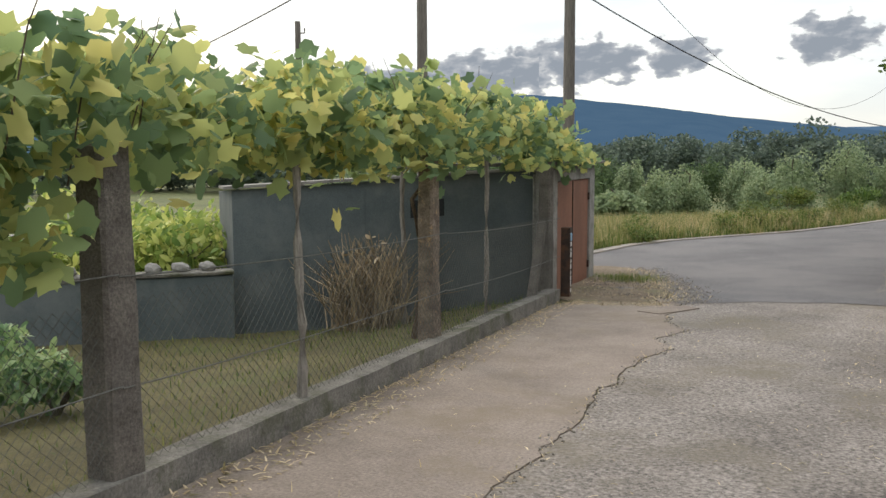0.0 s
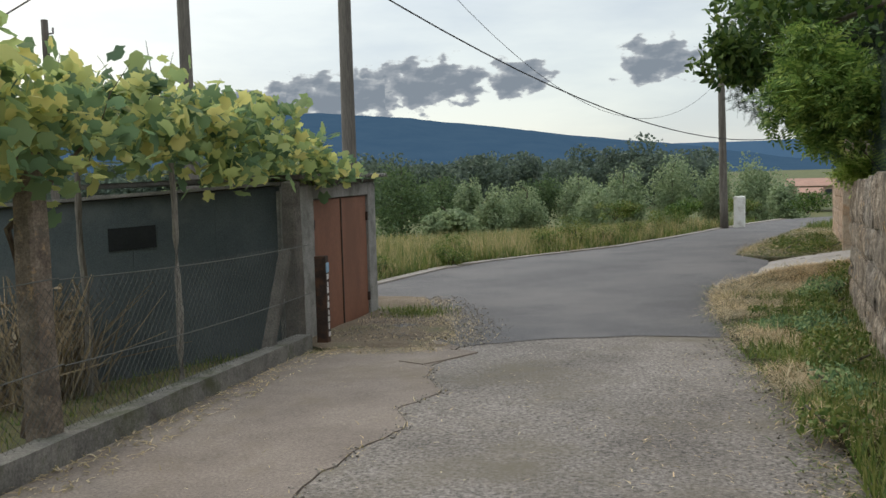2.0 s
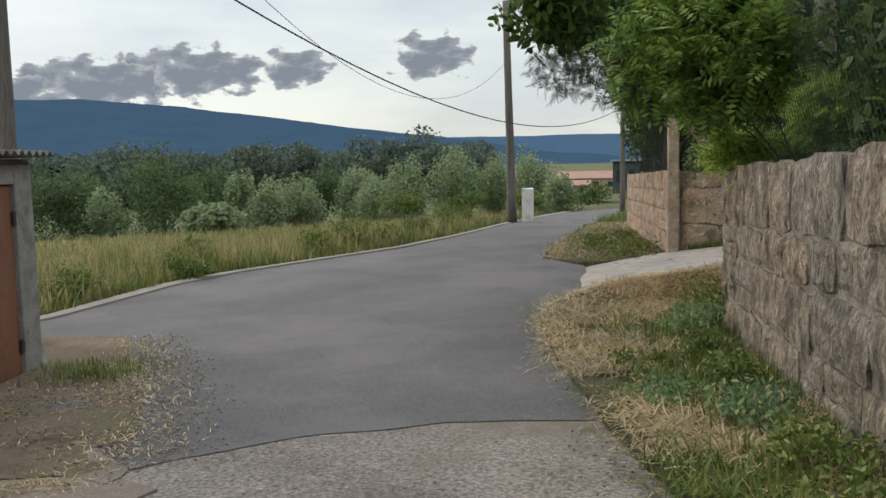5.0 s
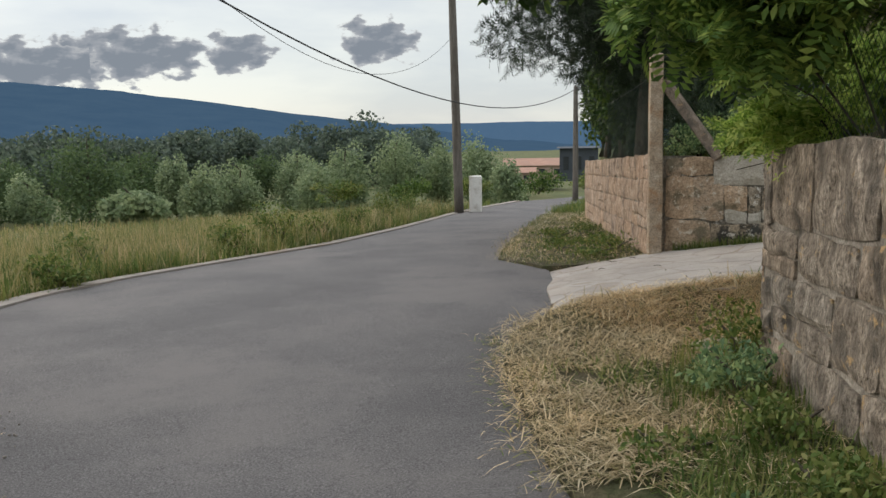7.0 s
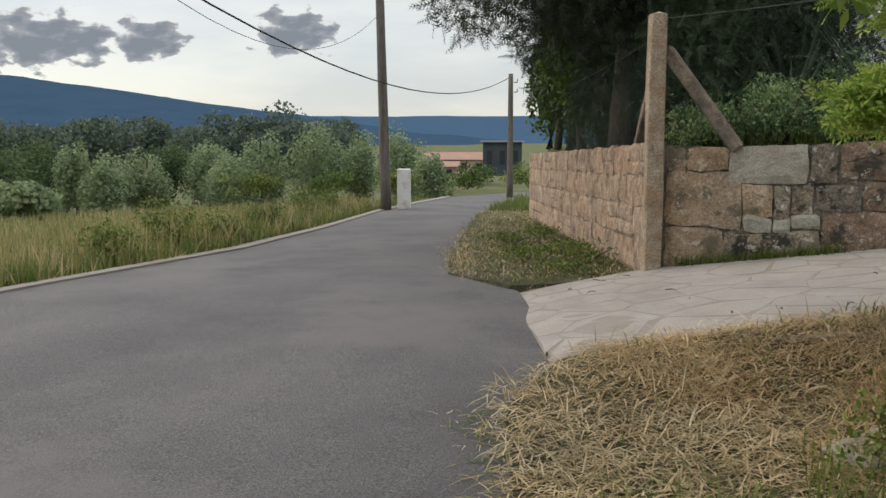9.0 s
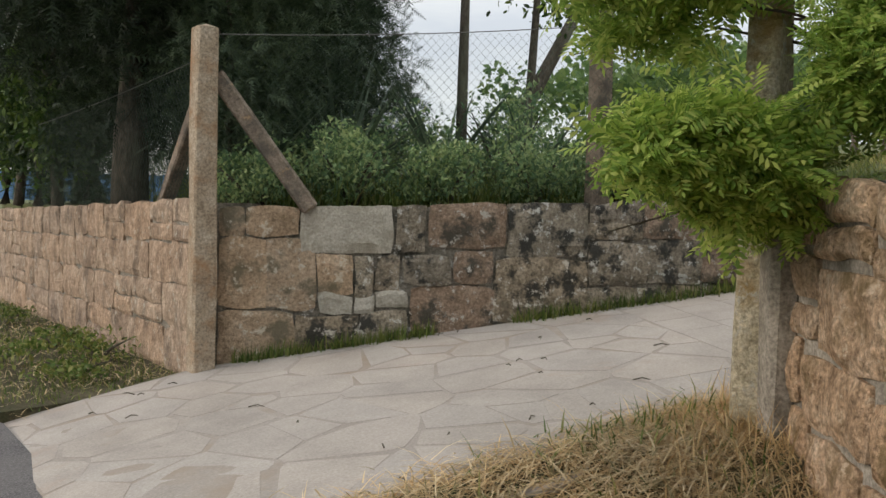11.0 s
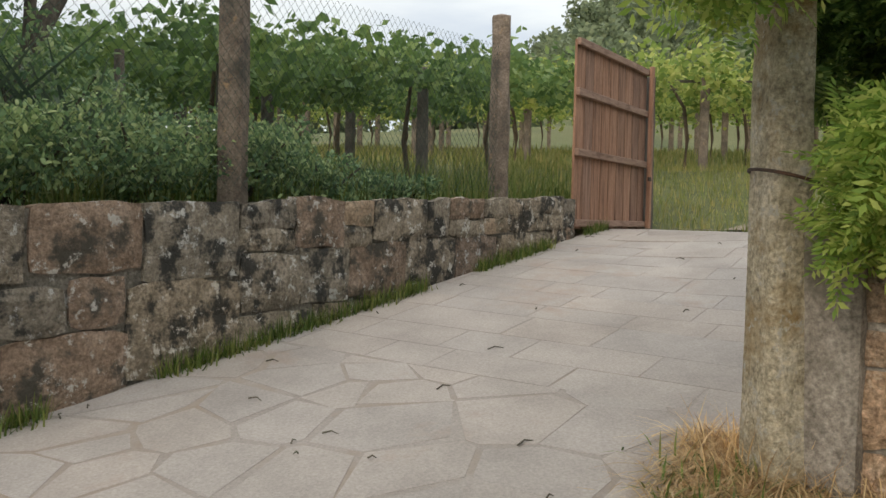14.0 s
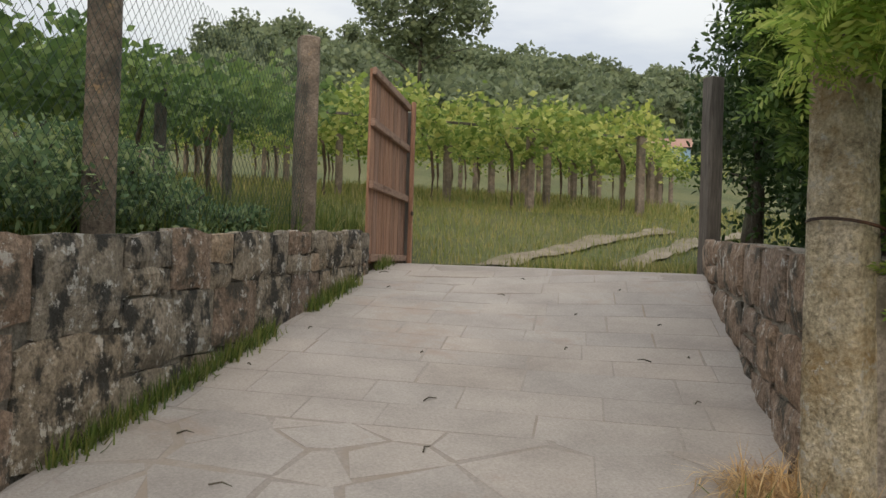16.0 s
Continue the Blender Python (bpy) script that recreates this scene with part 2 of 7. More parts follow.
M_RENDER = surface("grey_cement_render", [(0.20, 0.195, 0.185), (0.29, 0.28, 0.265), (0.35, 0.335, 0.315)], 4, 60, 0.3, (0.14, 0.135, 0.12), 2.2, 0.92, 0.6, 45, 0.01)
M_SHEET = surface("dark_green_cladding", [(0.066, 0.083, 0.089), (0.088, 0.107, 0.114), (0.112, 0.131, 0.137)], 1.5, 90, 0.35, (0.13, 0.145, 0.148), 0.7, 0.75, 0.3, 60, 0.004)
M_BLACK = surface("painted_opening_dark", [(0.016, 0.018, 0.019), (0.024, 0.027, 0.028)], 3, 40, 0.2, None, 1, 0.9, 0.0)
M_RED = surface("rust_red_paint", [(0.18, 0.078, 0.048), (0.22, 0.097, 0.06), (0.25, 0.115, 0.072)], 2.5, 45, 0.22, (0.17, 0.075, 0.045), 1.6, 0.6, 0.25, 30, 0.003, stretch=(1, 1, 0.35))
M_ROOFC = surface("fibre_cement_roof", [(0.15, 0.145, 0.135), (0.25, 0.24, 0.22)], 5, 60, 0.4, (0.09, 0.09, 0.07), 3, 0.92, 0.5, 40, 0.008)
M_POLE = surface("weathered_pole_wood", [(0.10, 0.088, 0.078), (0.15, 0.135, 0.12), (0.20, 0.18, 0.16)], 3, 60, 0.4, (0.07, 0.06, 0.05), 2, 0.9, 0.6, 40, 0.008, stretch=(1, 1, 0.08))
M_BARK = surface("tree_bark", [(0.055, 0.045, 0.035), (0.10, 0.085, 0.065), (0.15, 0.13, 0.105)], 7, 40, 0.5, (0.14, 0.14, 0.10), 3, 0.95, 1.0, 18, 0.03, stretch=(1, 1, 0.35))
M_VSTEM = surface("vine_stem_bark", [(0.06, 0.045, 0.035), (0.12, 0.09, 0.065), (0.17, 0.135, 0.10)], 9, 60, 0.5, None, 1, 0.95, 0.8, 40, 0.01, stretch=(1, 1, 0.3))
M_GATE = surface("weathered_gate_boards", [(0.20, 0.115, 0.08), (0.31, 0.185, 0.13), (0.41, 0.26, 0.19)], 4, 45, 0.35, (0.12, 0.07, 0.05), 2.6, 0.8, 0.5, 40, 0.004, vary=0.2, stretch=(6, 6, 0.5), coords="object")
M_GATER = surface("pale_gate_rail", [(0.24, 0.15, 0.11), (0.33, 0.215, 0.16), (0.40, 0.275, 0.21)], 4, 45, 0.3, (0.17, 0.10, 0.07), 2.6, 0.8, 0.5, 40, 0.004, stretch=(1, 1, 6), coords="object")
M_WIRE = surface("galvanised_wire", [(0.09, 0.09, 0.085), (0.15, 0.15, 0.14)], 20, 90, 0.2, None, 1, 0.6, 0.0, metal=0.4)
M_GWIRE = surface("green_fence_wire", [(0.028, 0.05, 0.04), (0.05, 0.08, 0.065)], 20, 90, 0.2, None, 1, 0.6, 0.0)
M_CABLE = surface("black_cable", [(0.03, 0.03, 0.032), (0.045, 0.045, 0.048)], 20, 90, 0.1, None, 1, 0.6, 0.0)
M_WHITE = surface("white_paint", [(0.66, 0.65, 0.62), (0.76, 0.75, 0.72)], 8, 60, 0.15, (0.45, 0.42, 0.38), 4, 0.7, 0.2, 40, 0.003)
M_RUST = surface("dark_rusted_steel", [(0.035, 0.024, 0.02), (0.065, 0.045, 0.036)], 8, 80, 0.4, (0.10, 0.05, 0.03), 6, 0.75, 0.4, 60, 0.003)
M_BLUE = surface("pale_blue_paint", [(0.22, 0.36, 0.50), (0.28, 0.42, 0.56)], 8, 60, 0.15, None, 4, 0.7, 0.1, 40, 0.003)
M_TILE = surface("terracotta_roof", [(0.33, 0.19, 0.145), (0.42, 0.26, 0.20)], 1.2, 20, 0.25, (0.30, 0.2, 0.16), 0.5, 0.85, 0.3, 10, 0.02)
M_PINK = surface("pale_render", [(0.42, 0.30, 0.25), (0.50, 0.37, 0.31)], 0.6, 10, 0.1, None, 1, 0.85, 0.1, 10, 0.01)
M_DKBLD = surface("dark_slate_cladding", [(0.05, 0.06, 0.075), (0.07, 0.08, 0.095)], 0.6, 10, 0.2, None, 1, 0.7, 0.1, 10, 0.01)
M_GLASSDK = surface("window_pane_dark", [(0.03, 0.035, 0.04), (0.045, 0.05, 0.055)], 1, 10, 0.1, None, 1, 0.15, 0.0)

L_VINE = leafy("vine_leaf", [(0.11, 0.18, 0.11), (0.19, 0.28, 0.145), (0.31, 0.39, 0.175), (0.50, 0.53, 0.21), (0.72, 0.65, 0.26)], translucent=0.6)
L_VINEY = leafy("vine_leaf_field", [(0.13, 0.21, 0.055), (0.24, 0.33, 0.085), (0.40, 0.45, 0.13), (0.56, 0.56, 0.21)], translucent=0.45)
# field vine leaf darkened: the terrace's shade is in the colour
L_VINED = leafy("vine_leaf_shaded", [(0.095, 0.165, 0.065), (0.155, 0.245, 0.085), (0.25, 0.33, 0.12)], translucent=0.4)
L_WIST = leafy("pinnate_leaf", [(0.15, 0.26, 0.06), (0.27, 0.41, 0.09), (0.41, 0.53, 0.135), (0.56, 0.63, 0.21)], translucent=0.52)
# darker copy of the pinnate leaf, with shade put into its colour
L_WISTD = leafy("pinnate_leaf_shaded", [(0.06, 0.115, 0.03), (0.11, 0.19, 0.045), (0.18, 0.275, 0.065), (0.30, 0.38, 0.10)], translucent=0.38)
L_HEDGE = leafy("hedge_leaf", [(0.03, 0.065, 0.018), (0.055, 0.105, 0.025), (0.10, 0.16, 0.035), (0.15, 0.21, 0.05)], translucent=0.3)
L_HEDGED = leafy("ivy_leaf", [(0.022, 0.05, 0.018), (0.04, 0.08, 0.026), (0.075, 0.125, 0.04)], translucent=0.25)
L_DARK = leafy("conifer_needle", [(0.014, 0.024, 0.015), (0.024, 0.040, 0.022), (0.042, 0.064, 0.032)], translucent=0.15)
L_WEED = leafy("weed_leaf", [(0.085, 0.155, 0.085), (0.15, 0.245, 0.125), (0.25, 0.35, 0.17), (0.37, 0.44, 0.22)], translucent=0.38)
L_YUCCA = leafy("yucca_blade", [(0.07, 0.11, 0.08), (0.11, 0.155, 0.11), (0.16, 0.20, 0.15)], translucent=0.15)
L_GRASS = leafy("green_grass", [(0.06, 0.105, 0.025), (0.11, 0.165, 0.04), (0.18, 0.22, 0.06), (0.27, 0.26, 0.10)], translucent=0.3)
L_STRAW = leafy("mown_straw", [(0.17, 0.155, 0.07), (0.37, 0.285, 0.165), (0.56, 0.43, 0.28), (0.72, 0.60, 0.43)], translucent=0.2)
L_DRYGRASS = leafy("dry_red_straw", [(0.32, 0.205, 0.11), (0.50, 0.34, 0.19), (0.63, 0.455, 0.26), (0.72, 0.56, 0.35)], translucent=0.25)
L_MEADOW = leafy("meadow_grass", [(0.075, 0.125, 0.035), (0.135, 0.18, 0.055), (0.23, 0.225, 0.085), (0.34, 0.275, 0.13)], translucent=0.35, dead=(0.50, 0.39, 0.22))
L_FIELD = leafy("field_grass", [(0.13, 0.17, 0.045), (0.21, 0.235, 0.07), (0.30, 0.285, 0.105), (0.40, 0.345, 0.16)], translucent=0.35)
L_DRY = leafy("dead_bush_twig", [(0.19, 0.145, 0.10), (0.32, 0.245, 0.165), (0.45, 0.355, 0.25)], translucent=0.1)
L_WILLOW = leafy("willow_leaf", [(0.17, 0.235, 0.135), (0.25, 0.315, 0.185), (0.34, 0.395, 0.25)], translucent=0.4)
# distance haze is mixed into these leaf tones, paler and bluer
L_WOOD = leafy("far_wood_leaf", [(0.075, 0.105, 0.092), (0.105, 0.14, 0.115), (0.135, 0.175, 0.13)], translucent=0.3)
# lightened and greyed to carry the haze over the hill
L_HILL = leafy("hill_wood_leaf", [(0.13, 0.165, 0.11), (0.195, 0.24, 0.145), (0.265, 0.305, 0.18)], translucent=0.4)
L_SHRUB = leafy("evergreen_shrub_leaf", [(0.028, 0.048, 0.03), (0.05, 0.08, 0.046), (0.09, 0.125, 0.07)], translucent=0.2)
L_ALDER = leafy("alder_leaf", [(0.06, 0.10, 0.05), (0.095, 0.145, 0.065), (0.14, 0.195, 0.085)], translucent=0.35)

# ------------------------------------------------------------------ builders
rng = np.random.default_rng(7)


def mesh_of(name, verts, faces, mat):
    me = bpy.data.meshes.new(name)
    me.from_pydata([tuple(v) for v in verts], [], [tuple(f) for f in faces])
    me.update()
    if mat:
        me.materials.append(mat)
    return me


def fast_mesh(name, verts, tris, mat):
    """A mesh from numpy arrays of vertices and triangles."""
    me = bpy.data.meshes.new(name)
    nv, nf = len(verts), len(tris)
    me.vertices.add(nv)
    me.vertices.foreach_set("co", np.asarray(verts, dtype=np.float32).ravel())
    me.loops.add(nf * 3)
    me.loops.foreach_set("vertex_index", np.asarray(tris, dtype=np.int32).ravel())
    me.polygons.add(nf)
    me.polygons.foreach_set("loop_start", np.arange(0, nf * 3, 3, dtype=np.int32))
    me.update(calc_edges=True)
    me.materials.append(mat)
    return me


def part(name, bm, material, parent, label="", smooth=False):
    """Links a bmesh, or a ready mesh, as one mesh object under a thing or a part."""
    if isinstance(bm, bpy.types.Mesh):
        me = bm
    else:
        me = bpy.data.meshes.new(name)
        bm.normal_update()
        bm.to_mesh(me)
        bm.free()
        me.materials.append(material)
    if smooth:
        me.polygons.foreach_set("use_smooth", [True] * len(me.polygons))
    ob = new(name, me)
    if parent is not None:
        ob.parent = parent
    if label:
        ob["label"] = label
    return ob


def thing(name, at, label, category, group="", kind=""):
    e = new(name)
    e.empty_display_size = 0.1
    e.matrix_basis = at if isinstance(at, Matrix) else Matrix.Translation(at)
    return tagged(e, label, category, group, kind)


def box(bm, size, m, bevel=0.0, jitter=0.0):
    """A box with worn, chamfered edges, of that size, centred on the pose m."""
    r = bmesh.ops.create_cube(bm, size=1.0, matrix=m @ Matrix.Diagonal((*size, 1)))
    vs = r["verts"]
    if bevel:
        es = list({e for v in vs for e in v.link_edges})
        q = bmesh.ops.bevel(bm, geom=es, offset=bevel, segments=1, affect="EDGES", profile=0.5)
        vs = list({v for f in q["faces"] for v in f.verts})
    if jitter:
        for v in vs:
            v.co += Vector(rng.uniform(-jitter, jitter, 3))
    return bm


def boxed(size, m=Matrix(), bevel=0.006, jitter=0.0):
    return box(bmesh.new(), size, m, bevel, jitter)


def tube(bm, pts, radii, seg=8, rough=0.0, cap=True):
    """A tapering tube along points."""
    pts = [Vector(p) for p in pts]
    rings = []
    for i, p in enumerate(pts):
        d = (pts[min(i + 1, len(pts) - 1)] - pts[max(i - 1, 0)]).normalized()
        q = d.to_track_quat("Z", "Y").to_matrix()
        r = radii[i] if isinstance(radii, (list, tuple)) else radii
        ring = []
        for k in range(seg):
            a = 2 * math.pi * k / seg
            rr = r * (1 + (rng.uniform(-rough, rough) if rough else 0))
            ring.append(bm.verts.new(p + q @ Vector((math.cos(a) * rr, math.sin(a) * rr, 0))))
        rings.append(ring)
    for a, b in zip(rings, rings[1:]):
        for k in range(seg):
            bm.faces.new((a[k], a[(k + 1) % seg], b[(k + 1) % seg], b[k]))
    if cap and seg > 2:
        bm.faces.new(list(reversed(rings[0])))
        bm.faces.new(rings[-1])
    return bm


def tubed(pts, radii, seg=8, rough=0.0):
    return tube(bmesh.new(), pts, radii, seg, rough)


def resample(line, k):
    p = np.array(line, float)
    d = np.r_[0, np.cumsum(np.hypot(*np.diff(p[:, :2], axis=0).T))]
    s = np.linspace(0, d[-1], k)
    return np.stack([np.interp(s, d, p[:, j]) for j in range(p.shape[1])], 1)


def loft(name, a, b, nu, nv, zf, mat, lift=0.0, skirt=0.0, label="", category="ground", kind="structure", rough=0.0):
    """A sheet between two lines in plan, laid on the height function zf."""
    A, B = resample(a, nu + 1), resample(b, nu + 1)
    V = []
    for i in range(nu + 1):
        for j in range(nv + 1):
            x, y = A[i] + (B[i] - A[i]) * (j / nv)
            V.append((x, y, zf(x, y) + lift + (noise.noise((x * 1.7, y * 1.7, 3.1)) * rough if rough else 0)))
    F = [(i * (nv + 1) + j, i * (nv + 1) + j + 1, (i + 1) * (nv + 1) + j + 1, (i + 1) * (nv + 1) + j) for i in range(nu) for j in range(nv)]
    if skirt:
        rim = [i * (nv + 1) for i in range(nu + 1)] + [nu * (nv + 1) + j for j in range(1, nv + 1)] + [i * (nv + 1) + nv for i in range(nu - 1, -1, -1)] + [j for j in range(nv - 1, 0, -1)]
        k0 = len(V)
        V += [(V[r][0], V[r][1], V[r][2] - skirt) for r in rim]
        for q in range(len(rim)):
            p = (q + 1) % len(rim)
            F.append((rim[q], rim[p], k0 + p, k0 + q))
    me = mesh_of(name, V, F, mat)
    bm = bmesh.new()
    bm.from_mesh(me)
    bmesh.ops.recalc_face_normals(bm, faces=bm.faces)
    if sum(f.normal.z for f in bm.faces) < 0:
        bmesh.ops.reverse_faces(bm, faces=bm.faces)
    bm.to_mesh(me)
    bm.free()
    me.polygons.foreach_set("use_smooth", [not skirt] * len(me.polygons))
    return tagged(new(name, me), label, category, kind=kind)


def turns(n, up=0.0, spin=None):
    """n random rotations; up: 0 any way, 1 lying flat with the face up."""
    yaw = rng.uniform(0, 2 * np.pi, n) if spin is None else spin
    tilt = rng.normal(0, 1.0, n) * (1 - up) * 1.1
    roll = rng.normal(0, 1.0, n) * (1 - up) * 1.1
    cz, sz, cx, sx, cy, sy = np.cos(yaw), np.sin(yaw), np.cos(tilt), np.sin(tilt), np.cos(roll), np.sin(roll)
    z0, o = np.zeros(n), np.ones(n)
    Rz = np.stack([cz, -sz, z0, sz, cz, z0, z0, z0, o], 1).reshape(n, 3, 3)
    Rx = np.stack([o, z0, z0, z0, cx, -sx, z0, sx, cx], 1).reshape(n, 3, 3)
    Ry = np.stack([cy, z0, sy, z0, o, z0, -sy, z0, cy], 1).reshape(n, 3, 3)
    return Rz @ Rx @ Ry


def scatter(name, shape, pts, rots, sizes, mat):
    """One mesh of many copies of a small shape (vertices, triangles)."""
    v, f = shape
    v, f = np.array(v, float), np.array(f, int)
    n = len(pts)
    sizes = np.asarray(sizes, float)
    s = sizes.reshape(n, 1, -1) if sizes.ndim == 2 else sizes.reshape(n, 1, 1)
    W = np.einsum("nij,nkj->nki", rots, v[None] * s) + np.asarray(pts)[:, None, :]
    T = f[None] + (np.arange(n) * len(v))[:, None, None]
    return fast_mesh(name, W.reshape(-1, 3), T.reshape(-1, 3), mat)


def leaf_shape(kind):
    if kind == "vine":  # five-lobed, folded along the midrib
        o = [(0, -0.16), (0.30, -0.44), (0.40, -0.16), (0.58, 0.08), (0.36, 0.20), (0.32, 0.46), (0, 0.66), (-0.32, 0.46), (-0.36, 0.20), (-0.58, 0.08), (-0.40, -0.16), (-0.30, -0.44)]
        v = [(0, 0.05, 0.03)] + [(x, y, -0.22 * x * x - 0.1 * y * y) for x, y in o]
        return v, [(0, i, i % 12 + 1) for i in range(1, 13)]
    if kind == "oval":
        v = [(0, 0, 0), (0.22, 0.35, 0.05), (0.17, 0.75, 0.02), (0, 1.0, -0.08), (-0.17, 0.75, 0.02), (-0.22, 0.35, 0.05)]
        return v, [(0, 1, 5), (1, 2, 5), (2, 4, 5), (2, 3, 4)]
    if kind == "quad":
        return [(-0.5, 0, 0), (0, -0.35, 0.08), (0.5, 0, 0), (0, 0.35, 0.08)], [(0, 1, 2), (0, 2, 3)]
    if kind == "pinnate":
        v, f = [], []
        for i in range(6):
            y = 0.12 + 0.15 * i
            w = 0.38 - 0.025 * abs(i - 2)
            for s in (-1, 1):
                k = len(v)
                v += [(0, y, -0.10 * y * y), (s * w * 0.5, y + 0.02, 0.02 - 0.12 * y * y), (s * w, y + 0.13, -0.03 - 0.16 * y * y), (s * w * 0.45, y + 0.15, -0.01 - 0.12 * y * y)]
                f += [(k, k + 1, k + 2), (k, k + 2, k + 3)]
        k = len(v)
        v += [(0, 0.97, -0.1), (0.06, 1.1, -0.12), (0, 1.28, -0.17), (-0.06, 1.1, -0.12)]
        f += [(k, k + 1, k + 2), (k, k + 2, k + 3)]
        return v, f
    if kind == "spray":  # flat needle spray
        v, f = [], []
        for i in range(7):
            y = 0.12 * i
            for s in (-1, 1):
                k = len(v)
                v += [(0, y, 0), (s * 0.26 * (1 - i * 0.1), y + 0.17, -0.04), (0, y + 0.055, 0)]
                f += [(k, k + 1, k + 2)]
        k = len(v)
        v += [(-0.015, 0, 0), (0.015, 0, 0), (0, 1.0, -0.05)]
        f += [(k, k + 1, k + 2)]
        return v, f
    if kind == "blade":  # grass blade along +z, bent
        v = [(-0.5, 0, 0), (0.5, 0, 0), (0.38, 0.12, 0.45), (-0.38, 0.12, 0.45), (0, 0.42, 0.95)]
        return v, [(0, 1, 2), (0, 2, 3), (3, 2, 4)]
    return [(-0.5, 0, 0), (0.5, 0, 0), (0, 0.1, 1)], [(0, 1, 2)]


def blades(name, xy, zf, height, width, mat, parent=None, flat=0.0, label="", category="grass", lift=0.0, lean=0.28):
    """Grass: many separate blades on the height function zf, as one thing of kind stuff."""
    n = len(xy)
    yaw = rng.uniform(0, 2 * np.pi, n)
    tilt = rng.normal(0, lean, n) + flat * 1.35
    c, s, ct, st = np.cos(yaw), np.sin(yaw), np.cos(tilt), np.sin(tilt)
    z0, o = np.zeros(n), np.ones(n)
    Rz = np.stack([c, -s, z0, s, c, z0, z0, z0, o], 1).reshape(n, 3, 3)
    Rx = np.stack([o, z0, z0, z0, ct, st, z0, -st, ct], 1).reshape(n, 3, 3)
    h = height * rng.uniform(0.5, 1.25, n) if np.isscalar(height) else height
    pts = np.array([(x, y, zf(x, y) - 0.01 + lift) for x, y in xy])
    sz = np.stack([width * rng.uniform(0.7, 1.3, n), h, h], 1)
    me = scatter(name, leaf_shape("blade"), pts, Rz @ Rx, sz, mat)
    ob = new(name, me)
    if parent is not None:
        ob.parent = parent
        ob["kind"] = "stuff"
        return ob
    return tagged(ob, label, category, kind="stuff")


def strip_points(a, b, n, power=1.0):
    """n random places between two lines in plan."""
    A, B = resample(a, 200), resample(b, 200)
    i = rng.uniform(0, 198.99, n)
    k, f = i.astype(int), (i % 1)[:, None]
    pa, pb = A[k] * (1 - f) + A[k + 1] * f, B[k] * (1 - f) + B[k + 1] * f
    return pa + (pb - pa) * (rng.uniform(0, 1, n) ** power)[:, None]


def blob_points(n, centre, radii, shell=0.45, lumps=9, lump=0.42):
    """Places in an uneven crown: clumps scattered over an ellipsoid, with gaps between them."""
    c = np.asarray(centre, float)
    r = np.asarray(radii, float)
    d = rng.normal(0, 1, (lumps, 3))
    d /= np.linalg.norm(d, axis=1)[:, None]
    cen = d * r * rng.uniform(shell, 0.95, (lumps, 1)) * (1 - lump * 0.5)
    w = rng.uniform(0.6, 1.3, lumps)
    pick = rng.choice(lumps, n, p=w / w.sum())
    e = rng.normal(0, 1, (n, 3))
    e /= np.linalg.norm(e, axis=1)[:, None]
    return c + cen[pick] + e * (rng.uniform(0.25, 1.0, (n, 1)) ** 0.5) * r * lump * w[pick][:, None]


def inside(xy, poly):
    x, y = xy[:, 0], xy[:, 1]
    c = np.zeros(len(xy), bool)
    p = np.array(poly)
    for (x0, y0), (x1, y1) in zip(p, np.roll(p, -1, 0)):
        with np.errstate(divide="ignore", invalid="ignore"):
            c ^= ((y0 > y) != (y1 > y)) & (x < (x1 - x0) * (y - y0) / (y1 - y0 + 1e-12) + x0)
    return c


def chain_link(name, line, z0, z1, pitch, r, mat, parent, slope=None):
    """Diamond mesh of zigzag wires along a plan line, between the heights z0 and z1 (functions of x, y)."""
    p = np.array(line, float)
    L = np.r_[0, np.cumsum(np.hypot(*np.diff(p, axis=0).T))]
    xs = np.arange(0, L[-1], pitch / 2)
    hs = max(z1(*q) - z0(*q) for q in p)
    rows = int(hs / (pitch * 0.58)) + 1
    V, T = [], []

    def at(s, k):
        s = min(max(s, 0), L[-1])
        x, y = np.interp(s, L, p[:, 0]), np.interp(s, L, p[:, 1])
        lo, hi = z0(x, y), z1(x, y)
        return np.array((x, y, lo + (hi - lo) * min(k / rows, 1.0)))
    tri = [(0, 1, 3), (1, 4, 3), (1, 2, 4), (2, 5, 4), (2, 0, 5), (0, 3, 5)]
    offs = np.array([(r, 0, 0), (-r * 0.5, r * 0.87, 0), (-r * 0.5, -r * 0.87, 0)])
    for i, s in enumerate(xs):
        for k in range(rows):
            side = pitch / 4 if (k + i) % 2 else -pitch / 4
            a = at(s + side, k)
            b = at(s - side, k + 1)
            V.append(np.concatenate([a + offs, b + offs]))
            base = (len(V) - 1) * 6
            T += [(base + i, base + j, base + m) for i, j, m in tri]
    me = fast_mesh(name, np.concatenate(V), np.array(T), mat)
    ob = new(name, me)
    ob.parent = parent
    ob["kind"] = "stuff"
    return ob


def wire(name, a, b, sag, r, mat, parent, seg=4, steps=14):
    a, b = Vector(a), Vector(b)
    pts = [a.lerp(b, i / steps) - Vector((0, 0, sag * 4 * (i / steps) * (1 - i / steps))) for i in range(steps + 1)]
    return part(name, tubed(pts, r, seg), mat, parent)

# ------------------------------------------------------------------ plan: heights and lines


def gz(x, y):
    """Height of the lane and road."""
    return -0.032 * max(min(y, 14.0), -10) + 0.03 * max(min(x + 1, 0), -6) - 0.03 * max(min(y, 38) - 21, 0)


